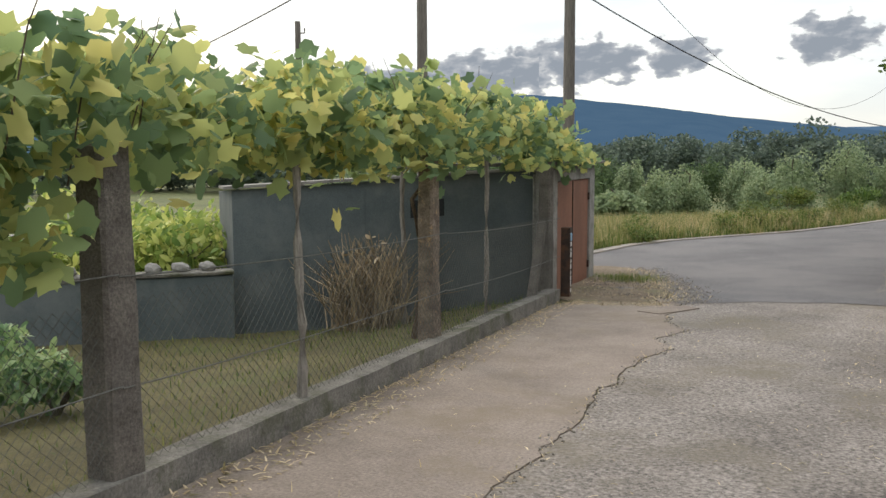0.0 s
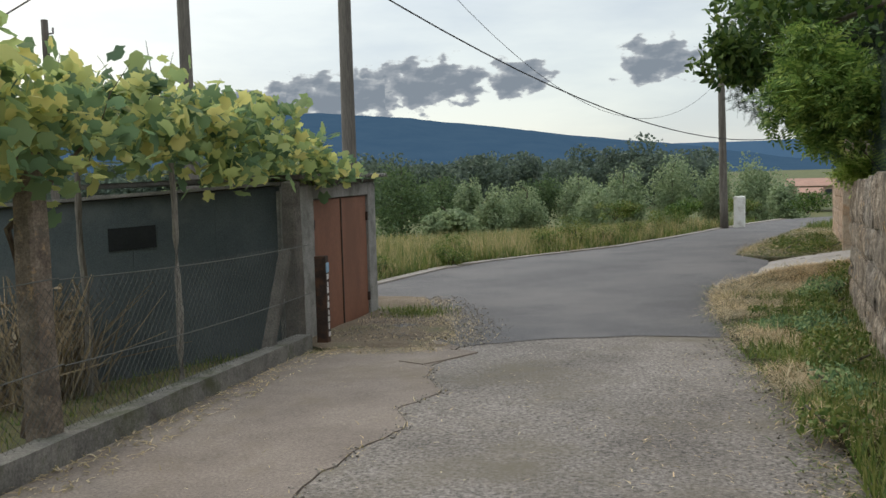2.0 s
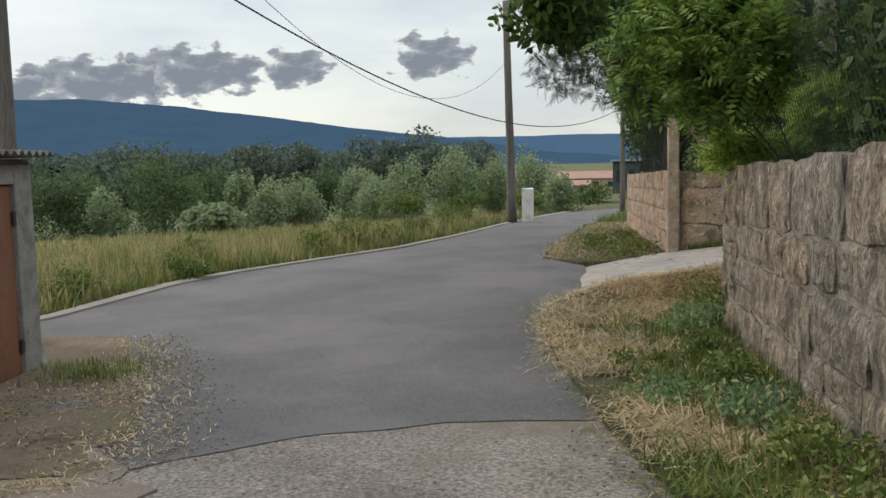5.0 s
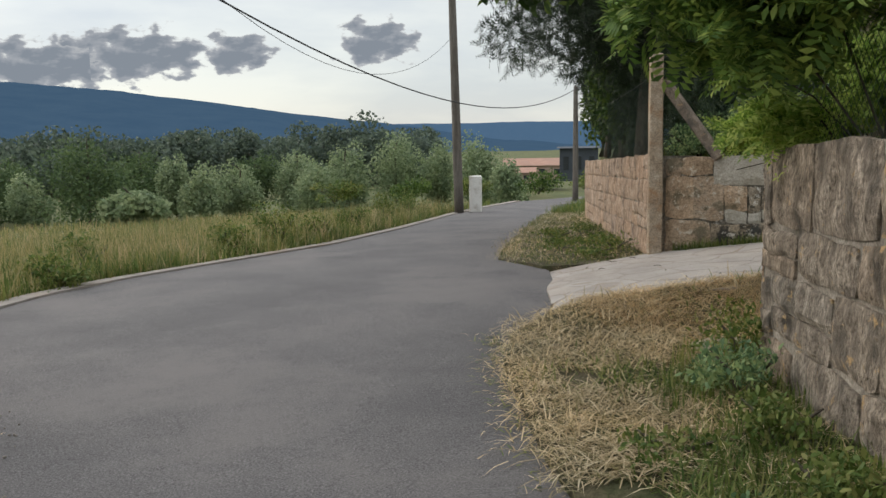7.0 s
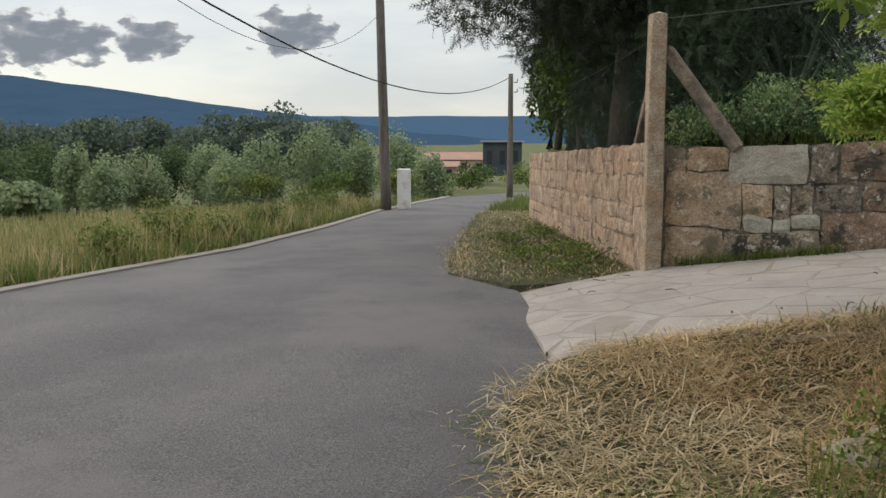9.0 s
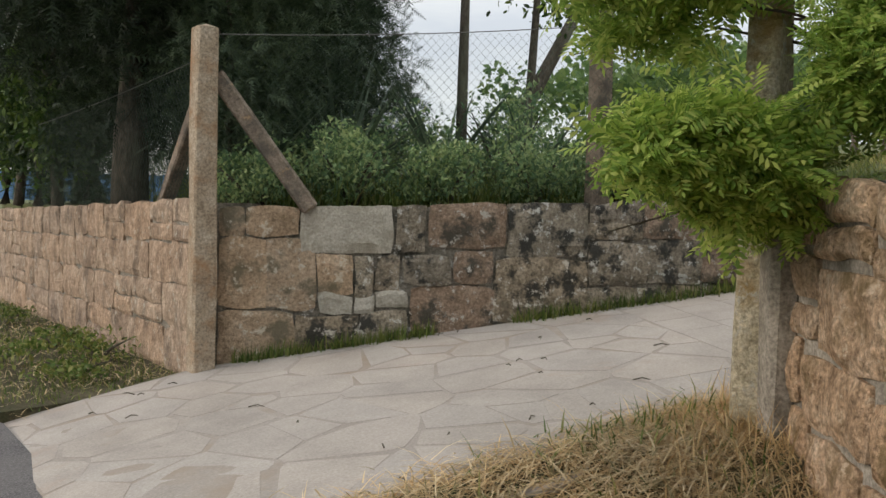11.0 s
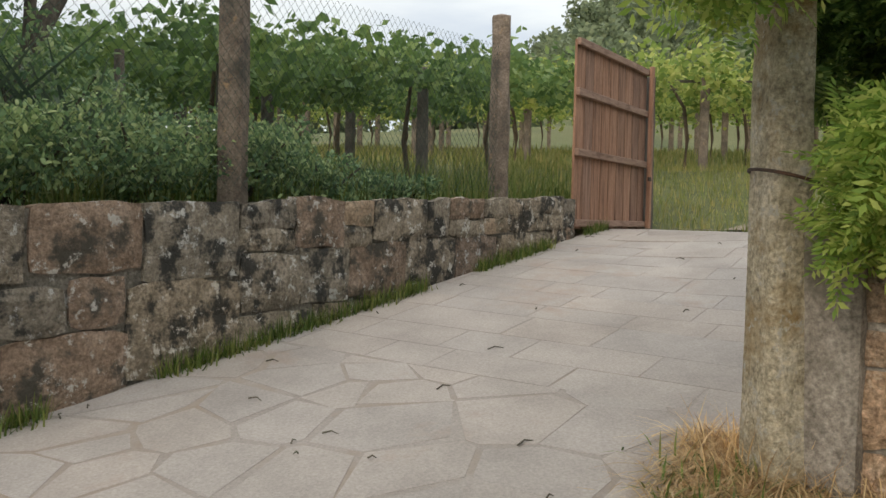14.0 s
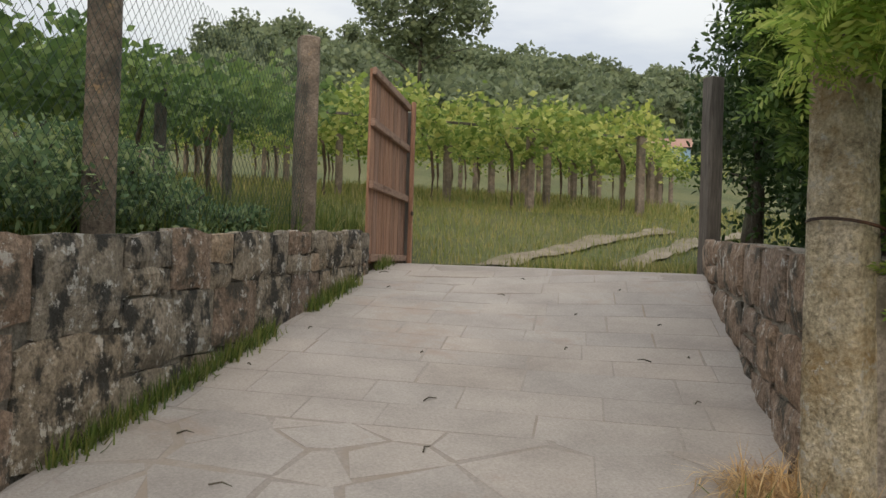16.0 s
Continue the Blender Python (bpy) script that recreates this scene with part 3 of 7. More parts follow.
def dz(x, y):
    """Height of the driveway ramp."""
    twist = 0.2 * min(max((x - 3) / 3.5, 0), 1) * min(max((16.5 - y) / 2.1, 0), 1)
    return min(twist - 0.337 + 0.143 * (x - 0.14) - 0.045 * (y - 19.33) - 0.06 * math.exp(-(max(x, -0.25) + 0.25) / 0.6), 0.97)


def kerb_x(y):
    return -3.93 - 0.165 * (y - 6.73)


def wl(x):
    return 20.85 - 0.548 * (x - 1.3)


def wr(x):
    return 16.5 - 0.572 * (x - 2.7)


EDGE = [(-30, -9), (12, -7.6), (15, -7.1), (17, -6.75), (19.7, -6.45), (22.3, -5.5), (26.3, -3.9), (30.7, -3.0), (36, -2.2), (38, -1.9), (43.8, 0.45), (46.3, 3.1), (52, 12), (60, 40), (100, 200)]  # y, x of the road's far edge


def edge_x(y):
    return float(np.interp(y, [e[0] for e in EDGE], [e[1] for e in EDGE]))


def field(x, y):
    z = 0.97 + 0.2 * max(min(x - 9.9, 5.1), 0) + 0.1 * max(min(x, 60) - 15, 0)
    return z + (0.12 * max(min(x, 75) - 45, 0) + 0.31 * max(min(x, 260) - 75, 0)) * min(max((45 - y) / 40, 0), 1)


def ground_z(x, y):
    road = gz(x, y)
    if x < kerb_x(y) - 0.35 and y < 11.2 and x > -14:
        return road - 0.30 * min(max((kerb_x(y) - 0.35 - x) / 2.5, 0), 1)
    if x < edge_x(y):  # meadow that falls away from the road
        e = min(edge_x(y) - x, 90)
        if y < 14:
            return road - 0.02 * min(max(-9 - x, 0), 100)
        return road - 0.05 - 0.044 * e + 0.10 * noise.noise((x * 0.3, y * 0.3, 0))
    if y > 46:  # low ground past the bend; the field runs out into it
        low = -1.0 - 0.02 * min(y - 46, 150)
        return low + (field(x, y) - low) * min(max((62 - y) / 16, 0), 1) if x > 9.9 else low
    if x > 9.9:
        return field(x, y)
    north = x > 1.70 + 0.027 * max(y - 21, 0) and y > wl(x) + 0.42 and y < 32.2
    if north:
        return 0.92 + 0.03 * (x - 1.4)
    if x > 1.2 and y < min(14.5 + 1.05 * (x - 1.2), wr(max(x, 2.5)) - 0.42):
        return 0.85 if x < 6.4 else 0.95
    if x > 2.6 and wr(x) - 0.42 <= y <= wl(x) + 0.42:
        return dz(x, y) - 0.06
    if x > -0.25 and y > 17.3 and y <= wl(x) + 0.42:
        return dz(x, y) - 0.06
    return road


def span(lo, hi, step, out, n):
    mid = list(np.arange(lo, hi + 1e-6, step))
    g = np.geomspace(1, out, n)
    return sorted([lo - v for v in g]) + mid + [hi + v for v in g]


def ground():
    xs, ys = span(-9, 12, 0.22, 2600, 46), span(-4, 46, 0.25, 2600, 46)
    V = [(x, y, ground_z(x, y) - 0.02) for y in ys for x in xs]
    nx = len(xs)
    F = [(j * nx + i, j * nx + i + 1, (j + 1) * nx + i + 1, (j + 1) * nx + i) for j in range(len(ys) - 1) for i in range(nx - 1)]
    me = mesh_of("ground", V, F, M_GROUND)
    me.polygons.foreach_set("use_smooth", [True] * len(me.polygons))
    tagged(new("ground", me), "grassy soil ground sloping gently to the horizon", "ground", kind="structure")


ground()

# lane of two concrete slabs with a broken joint between them, then the asphalt road


def jag(line, amp, k=60, seed=0):
    p = resample(line, k)
    return [(x + noise.noise((i * 0.17, seed, 0.5)) * amp + noise.noise((i * 0.61, seed, 4.5)) * amp * 0.35, y + noise.noise((i * 0.31, seed, 9.5)) * amp * 0.5) for i, (x, y) in enumerate(p)]


CRACK = jag([(-1.5, -8), (-1.72, 0), (-1.87, 3.6), (-2.25, 6.0), (-2.45, 8.4), (-2.72, 9.5), (-2.95, 10.6), (-3.0, 11.1), (-3.0, 11.95)], 0.18, 220)
KERB = [(kerb_x(y), y) for y in (-8, 0, 5, 10.2)] + [(-4.35, 10.9), (-3.7, 11.7)]
LANE_R = [(1.0, -8), (0.75, 0), (0.62, 6), (0.34, 8.6), (-0.2, 10.9), (-0.42, 12.0), (-0.5, 12.75)]
loft("lane_slab", [(x, y) for x, y in KERB], [(x - 0.003 - 0.013 * abs(noise.noise((y * 3, 5, 0))), y) for x, y in CRACK], 220, 8, gz, M_SLAB, 0.003, 0.05, "worn pinkish concrete lane slab with dusty edges", "lane")
loft("lane_aggregate", [(x + 0.003 + 0.013 * abs(noise.noise((y * 3, 1, 0))), y) for x, y in CRACK], LANE_R, 220, 8, gz, M_LANE, -0.002, 0.05, "rough exposed-aggregate concrete lane surface", "lane")
FRONT = jag([(-3.02, 11.05), (-2.6, 11.45), (-2.1, 11.75), (-1.4, 11.95), (-0.42, 12.0)], 0.09, 24, 3)
loft("dirt_apron", [(-4.5, 10.75), (-4.95, 11.0), (-5.45, 14.3), (-6.4, 15.6)], [(-3.3, 10.95), (-3.1, 11.2), (-3.7, 12.6), (-5.2, 15.4)], 24, 8, gz, M_DIRT, 0.013, 0, "bare dusty soil apron before the shed doors", "soil", rough=0.02)
road_near = [(-30, 11.5), (-12, 13.2), (-6.6, 14.3), (-5.6, 14.1), (-4.5, 12.6), (-3.3, 11.3)] + FRONT + [(-0.4, 13.5), (-0.6, 15.5), (-0.5, 16.8), (-0.15, 17.6), (-0.12, 20.6), (-0.5, 22), (-0.45, 23.9), (0.1, 29), (0.64, 34.6), (2.3, 41.5), (4.6, 45.0), (14, 50.5), (42, 56)]
road_far = [(-32, 15.5), (-14, 16.3), (-9, 16.4), (-7.2, 16.0), (-6.85, 16.8), (-6.5, 19.7), (-5.55, 22.3), (-3.95, 26.3), (-3.05, 30.7), (-2.25, 36), (-1.95, 38), (0.4, 43.8), (3.0, 46.6), (13, 53), (40, 60)]


def road_sheet():
    # triangle fan between the two edges, laid on the road's height
    bm = bmesh.new()
    pts = road_near + list(reversed(road_far))
    f = bm.faces.new([bm.verts.new((x, y, 0)) for x, y in pts])
    f.normal_update()
    bmesh.ops.triangulate(bm, faces=[f])
    for _ in range(4):
        bm.normal_update()
        long = [e for e in bm.edges if e.calc_length() > 1.2]
        bmesh.ops.subdivide_edges(bm, edges=long, cuts=1)
        bm.normal_update()
        bmesh.ops.triangulate(bm, faces=[q for q in bm.faces if len(q.verts) > 3])
    for v in bm.verts:
        v.co.z = gz(v.co.x, v.co.y) + 0.004
    bm.normal_update()
    for q in bm.faces:
        if q.normal.z < 0:
            q.normal_flip()
    me = bpy.data.meshes.new("road")
    bm.to_mesh(me)
    bm.free()
    me.materials.append(M_ASPH)
    me.polygons.foreach_set("use_smooth", [True] * len(me.polygons))
    tagged(new("road", me), "worn grey asphalt country road curving away", "road", kind="structure")


road_sheet()
# pale concrete edging along the far side of the road
ed = [(x - 0.02, y) for x, y in road_far if y > 15.9 and -7.5 < x < 1]
loft("road_edge_strip", [(x - 0.28 - 0.05 * math.sin(y), y) for x, y in ed], ed, 80, 2, gz, M_GROUT, 0.03, 0.08, "low pale concrete edging beside the road", "kerb")


def patch():
    pts = [(-3.32, 10.15), (-3.02, 10.02), (-2.88, 10.3), (-2.72, 10.72), (-2.95, 10.86), (-3.22, 10.6)]
    V = [(x, y, gz(x, y) + 0.012) for x, y in pts] + [(x, y, gz(x, y) - 0.03) for x, y in pts]
    F = [tuple(range(6))] + [(i, (i + 1) % 6, 6 + (i + 1) % 6, 6 + i) for i in range(6)]
    tagged(new("concrete_patch", mesh_of("concrete_patch", V, F, M_SLAB)), "pale cracked cement patch in the lane", "patch", kind="structure")


patch()

# ------------------------------------------------------------------ walls of stone


def hewn_stone(root, A, d, nrm, s0, s1, z0, z1, mat, r, amp=0.012, proud=0.012, crest=None):
    """One rough-hewn stone of a wall's face: rounded corners, an uneven front, a rim that runs back into the core.
    s0, s1: along the wall; z0, z1: its height; crest: height of the wall's top at s, where the stone lies in the top course."""
    nu, nv = (8, 5) if s1 - s0 > 0.5 else (5, 4)
    seed = r.uniform(0, 99)
    corner = r.uniform(0.02, 0.12)
    V = []
    for j in range(nv + 1):
        for i in range(nu + 1):
            a, b = -1 + 2 * i / nu, -1 + 2 * j / nv
            p = a * (1 - corner * 0.5 * b * b)
            q = b * (1 - corner * a * a)
            S = (s0 + s1) / 2 + p * (s1 - s0) / 2
            hi = crest(S) if crest else z1
            Z = (z0 + hi) / 2 + q * (hi - z0) / 2
            S, Z = S + 0.03 * noise.noise((S * 4, Z * 4, seed)) + 0.012 * noise.noise((S * 13, Z * 13, seed)), Z + 0.03 * noise.noise((S * 4, Z * 4, seed + 7)) + 0.012 * noise.noise((S * 13, Z * 13, seed + 7))
            rim = max(abs(a), abs(b)) ** 8
            off = proud * (1 - rim) - 0.006 * rim + amp * noise.noise((S * 6, Z * 6, seed + 3)) * (1 - 0.5 * rim)
            w = A + d * S + nrm * off
            V.append((w.x, w.y, Z))
    m = nu + 1
    F = [(j * m + i, j * m + i + 1, (j + 1) * m + i + 1, (j + 1) * m + i) for j in range(nv) for i in range(nu)]
    edge = [i for i in range(m)] + [j * m + nu for j in range(1, nv + 1)] + [nv * m + i for i in range(nu - 1, -1, -1)] + [j * m for j in range(nv - 1, 0, -1)]
    k0 = len(V)
    V += [(V[e][0] - nrm.x * 0.07, V[e][1] - nrm.y * 0.07, V[e][2]) for e in edge]
    n = len(edge)
    F += [(edge[(i + 1) % n], edge[i], k0 + i, k0 + (i + 1) % n) for i in range(n)]
    if d.cross(Vector((0, 0, 1))).dot(nrm) < 0:
        F = [tuple(reversed(f)) for f in F]
    ob = new("stone", mesh_of("stone", V, F, mat))
    ob.parent = root
    return ob


def wall_frame(name, a, b, bottom, top, thick, label, face, mortar=None):
    """The mortar core of a wall from a to b in plan, and its axes. face: 1, stones on the left of a->b."""
    A, B = Vector((*a, 0)), Vector((*b, 0))
    d = B - A
    L = d.length
    d.normalize()
    nrm = Vector((-d.y, d.x, 0)) * face
    root = thing(name, (0, 0, 0), label, "wall", kind="structure")
    k = max(int(L / 0.3), 1)
    V, F = [], []
    for i in range(k + 1):
        p = A + d * (L * i / k)
        zb, zt = bottom(p.x, p.y) - 0.3, top(p.x, p.y) - 0.025
        V += [((p + nrm * o).x, (p + nrm * o).y, z) for o, z in ((-0.024, zb), (-0.024, zt), (-thick, zt), (-thick, zb))]
    for i in range(k):
        F += [(i * 4 + q, i * 4 + (q + 1) % 4, (i + 1) * 4 + (q + 1) % 4, (i + 1) * 4 + q) for q in range(4)]
    F += [(0, 1, 2, 3), (k * 4 + 3, k * 4 + 2, k * 4 + 1, k * 4)]
    part("mortar_core", mesh_of("mortar_core", V, F, mortar or M_MORT), None, root)
    return root, A, d, L, nrm


def stone_wall(name, a, b, bottom, top, thick, mats, label, courses=(0.3, 0.42), lengths=(0.4, 0.95), face=1, seed=1, joint=0.012, amp=0.016, proud=0.014, start=0.0, frame_of=None):
    """A wall of separate face stones in uneven courses, counted down from the top, on a mortar core."""
    r = random.Random(seed)
    root, A, d, L, nrm = frame_of or wall_frame(name, a, b, bottom, top, thick, label, face)

    def crest(S):
        p = A + d * min(max(S, 0), L)
        return top(p.x, p.y)
    depth = 0.0
    deepest = max(crest(L * t) - bottom(*(A + d * (L * t)).xy) for t in (0, 0.25, 0.5, 0.75, 1)) + 0.12
    while depth < deepest:
        h = r.uniform(*courses)
        s = start - (r.uniform(0, 0.3) if not start else 0)
        while s < L - 0.02:
            w = r.uniform(*lengths)
            s0, s1 = max(s, start), min(s + w, L)
            if L - s1 < 0.18:
                s1 = L
            mid = (s0 + s1) / 2
            p = A + d * mid
            zt = crest(mid) - depth
            if zt > bottom(p.x, p.y) and s1 - s0 > 0.07:
                cuts = [(0, 0.55), (0.55, 1)] if r.random() < 0.2 and h > 0.3 else [(0, 1)]
                for c0, c1 in cuts:
                    first = depth == 0 and c0 == 0
                    z1, z0 = zt - h * c0 - joint, zt - h * c1 + joint
                    hewn_stone(root, A, d, nrm, s0 + joint, s1 - joint, z0, z1, mats[r.randrange(len(mats))], r, amp, proud * r.uniform(0.5, 1.4), (lambda S: crest(S) - 0.004) if first else None)
            s = s1
        depth += h
    return root


def near_top(x, y):
    return float(np.interp(y, [2, 8, 10.4, 14.5, 15.1, 16.6], [1.38, 1.34, 1.31, 1.17, 1.13, 1.1])) + 0.02 * noise.noise((y * 1.3, 0, 4))


def low_top(x, y):
    return 1.0 + 0.045 * max(x - 1.3, 0) + 0.02 * noise.noise((x * 2.1, 1, 7))


def far_top(x, y):
    return float(np.interp(y, [21, 22, 31, 36], [1.06, 1.04, 0.82, 0.75]))


stone_wall("wall_east", (0.55, -2.0), (0.92, 15.1), gz, near_top, 0.5, [M_GRAN_W], "rough warm granite block wall beside the lane", (0.3, 0.52), (0.35, 1.15), 1, seed=2, joint=0.008, amp=0.04, proud=0.008)
stone_wall("wall_gate_return", (0.92, 15.1), (2.16, 16.46), gz, lambda x, y: near_top(x, y) + 0.12 * min(max(x - 1.2, 0), 1), 0.5, [M_GRAN_O], "reddish granite block wall curving in to the gate pillar", (0.29, 0.37), (0.45, 0.72), 1, seed=3, joint=0.012, amp=0.04, proud=0.012)
stone_wall("wall_north_end", (1.68, 32.6), (8.0, 34.0), gz, far_top, 0.45, [M_GRAN_PK], "pinkish granite wall turning away from the road", (0.32, 0.46), (0.5, 1.0), 1, seed=14, joint=0.004, amp=0.02, proud=0.006)
stone_wall("wall_north", (1.34, 20.95), (1.66, 32.6), gz, far_top, 0.5, [M_GRAN_PK], "pinkish granite wall along the road verge", (0.32, 0.46), (0.5, 1.0), 1, seed=4, joint=0.004, amp=0.02, proud=0.006)
stone_wall("wall_driveway_south", (2.62, wr(2.62)), (6.5, wr(6.5)), dz, lambda x, y: 1.12 + 0.045 * (x - 2.5), 0.5, [M_GRAN_R], "brown granite wall beside the driveway ramp", (0.3, 0.4), (0.5, 0.9), 1, seed=6)

# ------------------------------------------------------------------ driveway of flagstones


def clip_poly(poly, p, nrm):
    """The part of a convex outline on the side of p that the normal points away from."""
    out = []
    for a, b in zip(poly, poly[1:] + poly[:1]):
        da, db = (a[0] - p[0]) * nrm[0] + (a[1] - p[1]) * nrm[1], (b[0] - p[0]) * nrm[0] + (b[1] - p[1]) * nrm[1]
        if da <= 0:
            out.append(a)
        if (da < 0 < db) or (db < 0 < da):
            t = da / (da - db)
            out.append((a[0] + (b[0] - a[0]) * t, a[1] + (b[1] - a[1]) * t))
    return out


def retaining_wall():
    """The driveway's retaining wall: large dressed stones at the gate end, smaller lichen-grown rubble between, coursed stones after."""
    r = random.Random(5)
    fr = wall_frame("wall_driveway_north", (1.42, wl(1.42)), (7.98, wl(7.98)), dz, low_top, 0.52, "lichen-stained granite rubble retaining wall", -1, M_MORTD)
    root, A, d, L, nrm = fr
    # along the wall, height from and to, stone
    big = ((0.0, 0.19, 0.77, 1, M_GRAN_T), (0.2, 0.61, 0.78, 1, M_GRAN_T), (0.63, 1.36, 0.66, 1, M_GRAN_G), (1.37, 1.62, 0.67, 1, M_GRAN_D), (1.63, 2.28, 0.71, 1, M_GRAN_R), (2.29, 2.95, 0.67, 1, M_GRAN_D),
           (0.0, 0.36, 0.22, 0.76, M_GRAN_T), (0.37, 0.74, 0.22, 0.77, M_GRAN_T), (0.76, 1.04, 0.34, 0.65, M_GRAN_T), (0.77, 1.05, 0.18, 0.33, M_GRAN_G), (1.06, 1.2, 0.33, 0.65, M_GRAN_D), (1.22, 1.41, 0.36, 0.65, M_GRAN_D),
           (1.07, 1.21, 0.2, 0.32, M_GRAN_G), (1.23, 1.48, 0.23, 0.35, M_GRAN_G), (1.1, 1.48, -0.12, 0.2, M_GRAN_D), (1.5, 2.2, -0.12, 0.41, M_GRAN_R), (1.43, 1.84, 0.42, 0.65, M_GRAN_D), (1.86, 2.16, 0.43, 0.69, M_GRAN_R),
           (2.18, 2.96, 0.1, 0.66, M_GRAN_D), (0.0, 0.58, -0.3, 0.2, M_GRAN_T), (0.6, 1.08, -0.3, 0.16, M_GRAN_D))
    for s0, s1, z0, z1, mat in big:
        top_course = (lambda S: low_top((A + d * S).x, 0) - 0.004) if z1 == 1 else None
        hewn_stone(root, A, d, nrm, s0 - 0.006, s1 + 0.006, z0 - 0.006, z1 + 0.006, mat, r, 0.02, 0.008, top_course)
    stone_wall("", None, None, dz, low_top, 0.52, [M_GRAN_D, M_GRAN_D, M_GRAN_D, M_GRAN_R, M_GRAN_T], "", (0.26, 0.4), (0.3, 0.75), -1, 9, 0.0, 0.02, 0.006, 2.97, fr)


retaining_wall()
stone_wall("wall_behind_gate", (8.0, wl(8.0) + 0.22), (9.9, wl(9.9) + 0.22), dz, lambda x, y: 1.1, 0.4, [M_GRAN_D], "low shaded granite wall behind the gate leaf", (0.3, 0.4), (0.4, 0.8), -1, 8)


def driveway():
    left = [(-0.22, 20.75), (0.6, 20.78)] + [(x, wl(x)) for x in (1.3, 4, 7, 9.9)]
    right = [(-0.28, 17.5), (0.5, 17.35), (1.3, 17.3)] + [(2.2, 17.02), (2.95, wr(2.95)), (4.5, wr(4.5)), (6.55, wr(6.55))]
    base = loft("driveway", left, right, 60, 12, dz, M_GROUT, -0.0015, 0.1, "pale paved concrete driveway ramp", "driveway")
    r = random.Random(11)
    outline = [(-0.28, 17.55), (2.0, 16.45), (6.6, 14.15), (9.85, 16.2), (1.3, 20.8), (-0.2, 20.72)]
    d, e = (0.887, -0.461), (0.461, 0.887)  # along and across the ramp
    sites = []
    for i in range(-5, 27):
        for j in range(-9, 12):
            u = i * 0.36
            w = 0.30 if u < 2.8 else 0.05
            uu, vv = u + r.uniform(-w, w), (j + 0.5 * (i % 2)) * 0.52 + r.uniform(-w, w) * 1.4
            sites.append((0.9 + d[0] * uu + e[0] * vv, 18.9 + d[1] * uu + e[1] * vv))
    S = np.array(sites)
    ok = inside(S, [(-0.6, 17.2), (1.2, 17.0), (2.5, 16.0), (6.7, 13.8), (10.1, 16.4), (1.4, 21.1), (-0.5, 21.0)])
    polys = []
    for k in np.nonzero(ok)[0]:
        x, y = S[k]
        poly = [(x - 1.2, y - 1.2), (x + 1.2, y - 1.2), (x + 1.2, y + 1.2), (x - 1.2, y + 1.2)]
        for q in np.argsort(np.hypot(*(S - S[k]).T))[1:18]:
            m = (S[q] + S[k]) / 2
            poly = clip_poly(poly, m, S[q] - S[k])
        poly = clip_poly(poly, (0.9 + d[0] * 2.8, 18.9 + d[1] * 2.8), d) if len(poly) > 2 else poly
        polys.append(poly)
    u = 2.8
    while u < 10.6:
        w, v = r.uniform(0.3, 0.5), -4.0 - r.uniform(0, 0.5)
        while v < 4.5:
            q = r.uniform(0.4, 0.95)
            polys.append([(0.9 + d[0] * a + e[0] * b, 18.9 + d[1] * a + e[1] * b) for a, b in ((u, v), (u, v + q), (u + w, v + q), (u + w, v))][::-1])
            v += q
        u += w
    for poly in polys:
        for a, b in zip(outline, outline[1:] + outline[:1]):
            poly = clip_poly(poly, a, (b[1] - a[1], a[0] - b[0])) if len(poly) > 2 else poly
        if len(poly) < 3:
            continue
        c = np.mean(poly, 0)
        near = (c[0] - 0.9) * d[0] + (c[1] - 18.9) * d[1] < 2.8
        gap, wob = (r.uniform(0.04, 0.08), 0.026) if near else (0.018, 0.006)
        P = [(px + (c[0] - px) * gap + r.uniform(-wob, wob), py + (c[1] - py) * gap + r.uniform(-wob, wob)) for px, py in poly]
        n = len(P)
        if sum(P[i][0] * P[(i + 1) % n][1] - P[(i + 1) % n][0] * P[i][1] for i in range(n)) < 0:
            P.reverse()
        lift = 0.0006 + r.uniform(-0.0004, 0.0004)
        V = [(px - c[0], py - c[1], dz(px, py) + lift) for px, py in P] + [((px - c[0]) * 1.02, (py - c[1]) * 1.02, dz(px, py) - 0.03) for px, py in P]
        F = [tuple(range(n))] + [(i, i + n, (i + 1) % n + n, (i + 1) % n) for i in range(n)]
        ob = new("flagstone", mesh_of("flagstone", V, F, M_DRIVE))
        ob.location = (c[0], c[1], 0)
        ob.parent = base


# ------------------------------------------------------------------ fence garden on the lane's other side


def post_concrete(name, x, y, z0, z1, w, label, mat=None, lean=0.0, group="", cap=0.0):
    h = z1 - z0
    root = thing(name, pose(x, y, z0, 0, lean, rng.uniform(-6, 6)), label, "post", group)
    bm = bmesh.new()
    k = 7
    rings = []
    for i in range(k + 1):
        f = i / k
        ww = w * (1 - 0.12 * f) * 0.5
        rings.append([bm.verts.new((sx * ww + rng.uniform(-0.008, 0.008), sy * ww + rng.uniform(-0.008, 0.008), h * f)) for sx, sy in ((-1, -0.8), (-0.8, -1), (0.8, -1), (1, -0.8), (1, 0.8), (0.8, 1), (-0.8, 1), (-1, 0.8))])
    for a, b in zip(rings, rings[1:]):
        for q in range(8):
            bm.faces.new((a[q], a[(q + 1) % 8], b[(q + 1) % 8], b[q]))
    top = bm.verts.new((0.01, 0, h + w * 0.18))
    for q in range(8):
        bm.faces.new((rings[-1][q], rings[-1][(q + 1) % 8], top))
    bm.faces.new(list(reversed(rings[0])))
    part("shaft", bm, mat or M_POSTC, root)
    return root


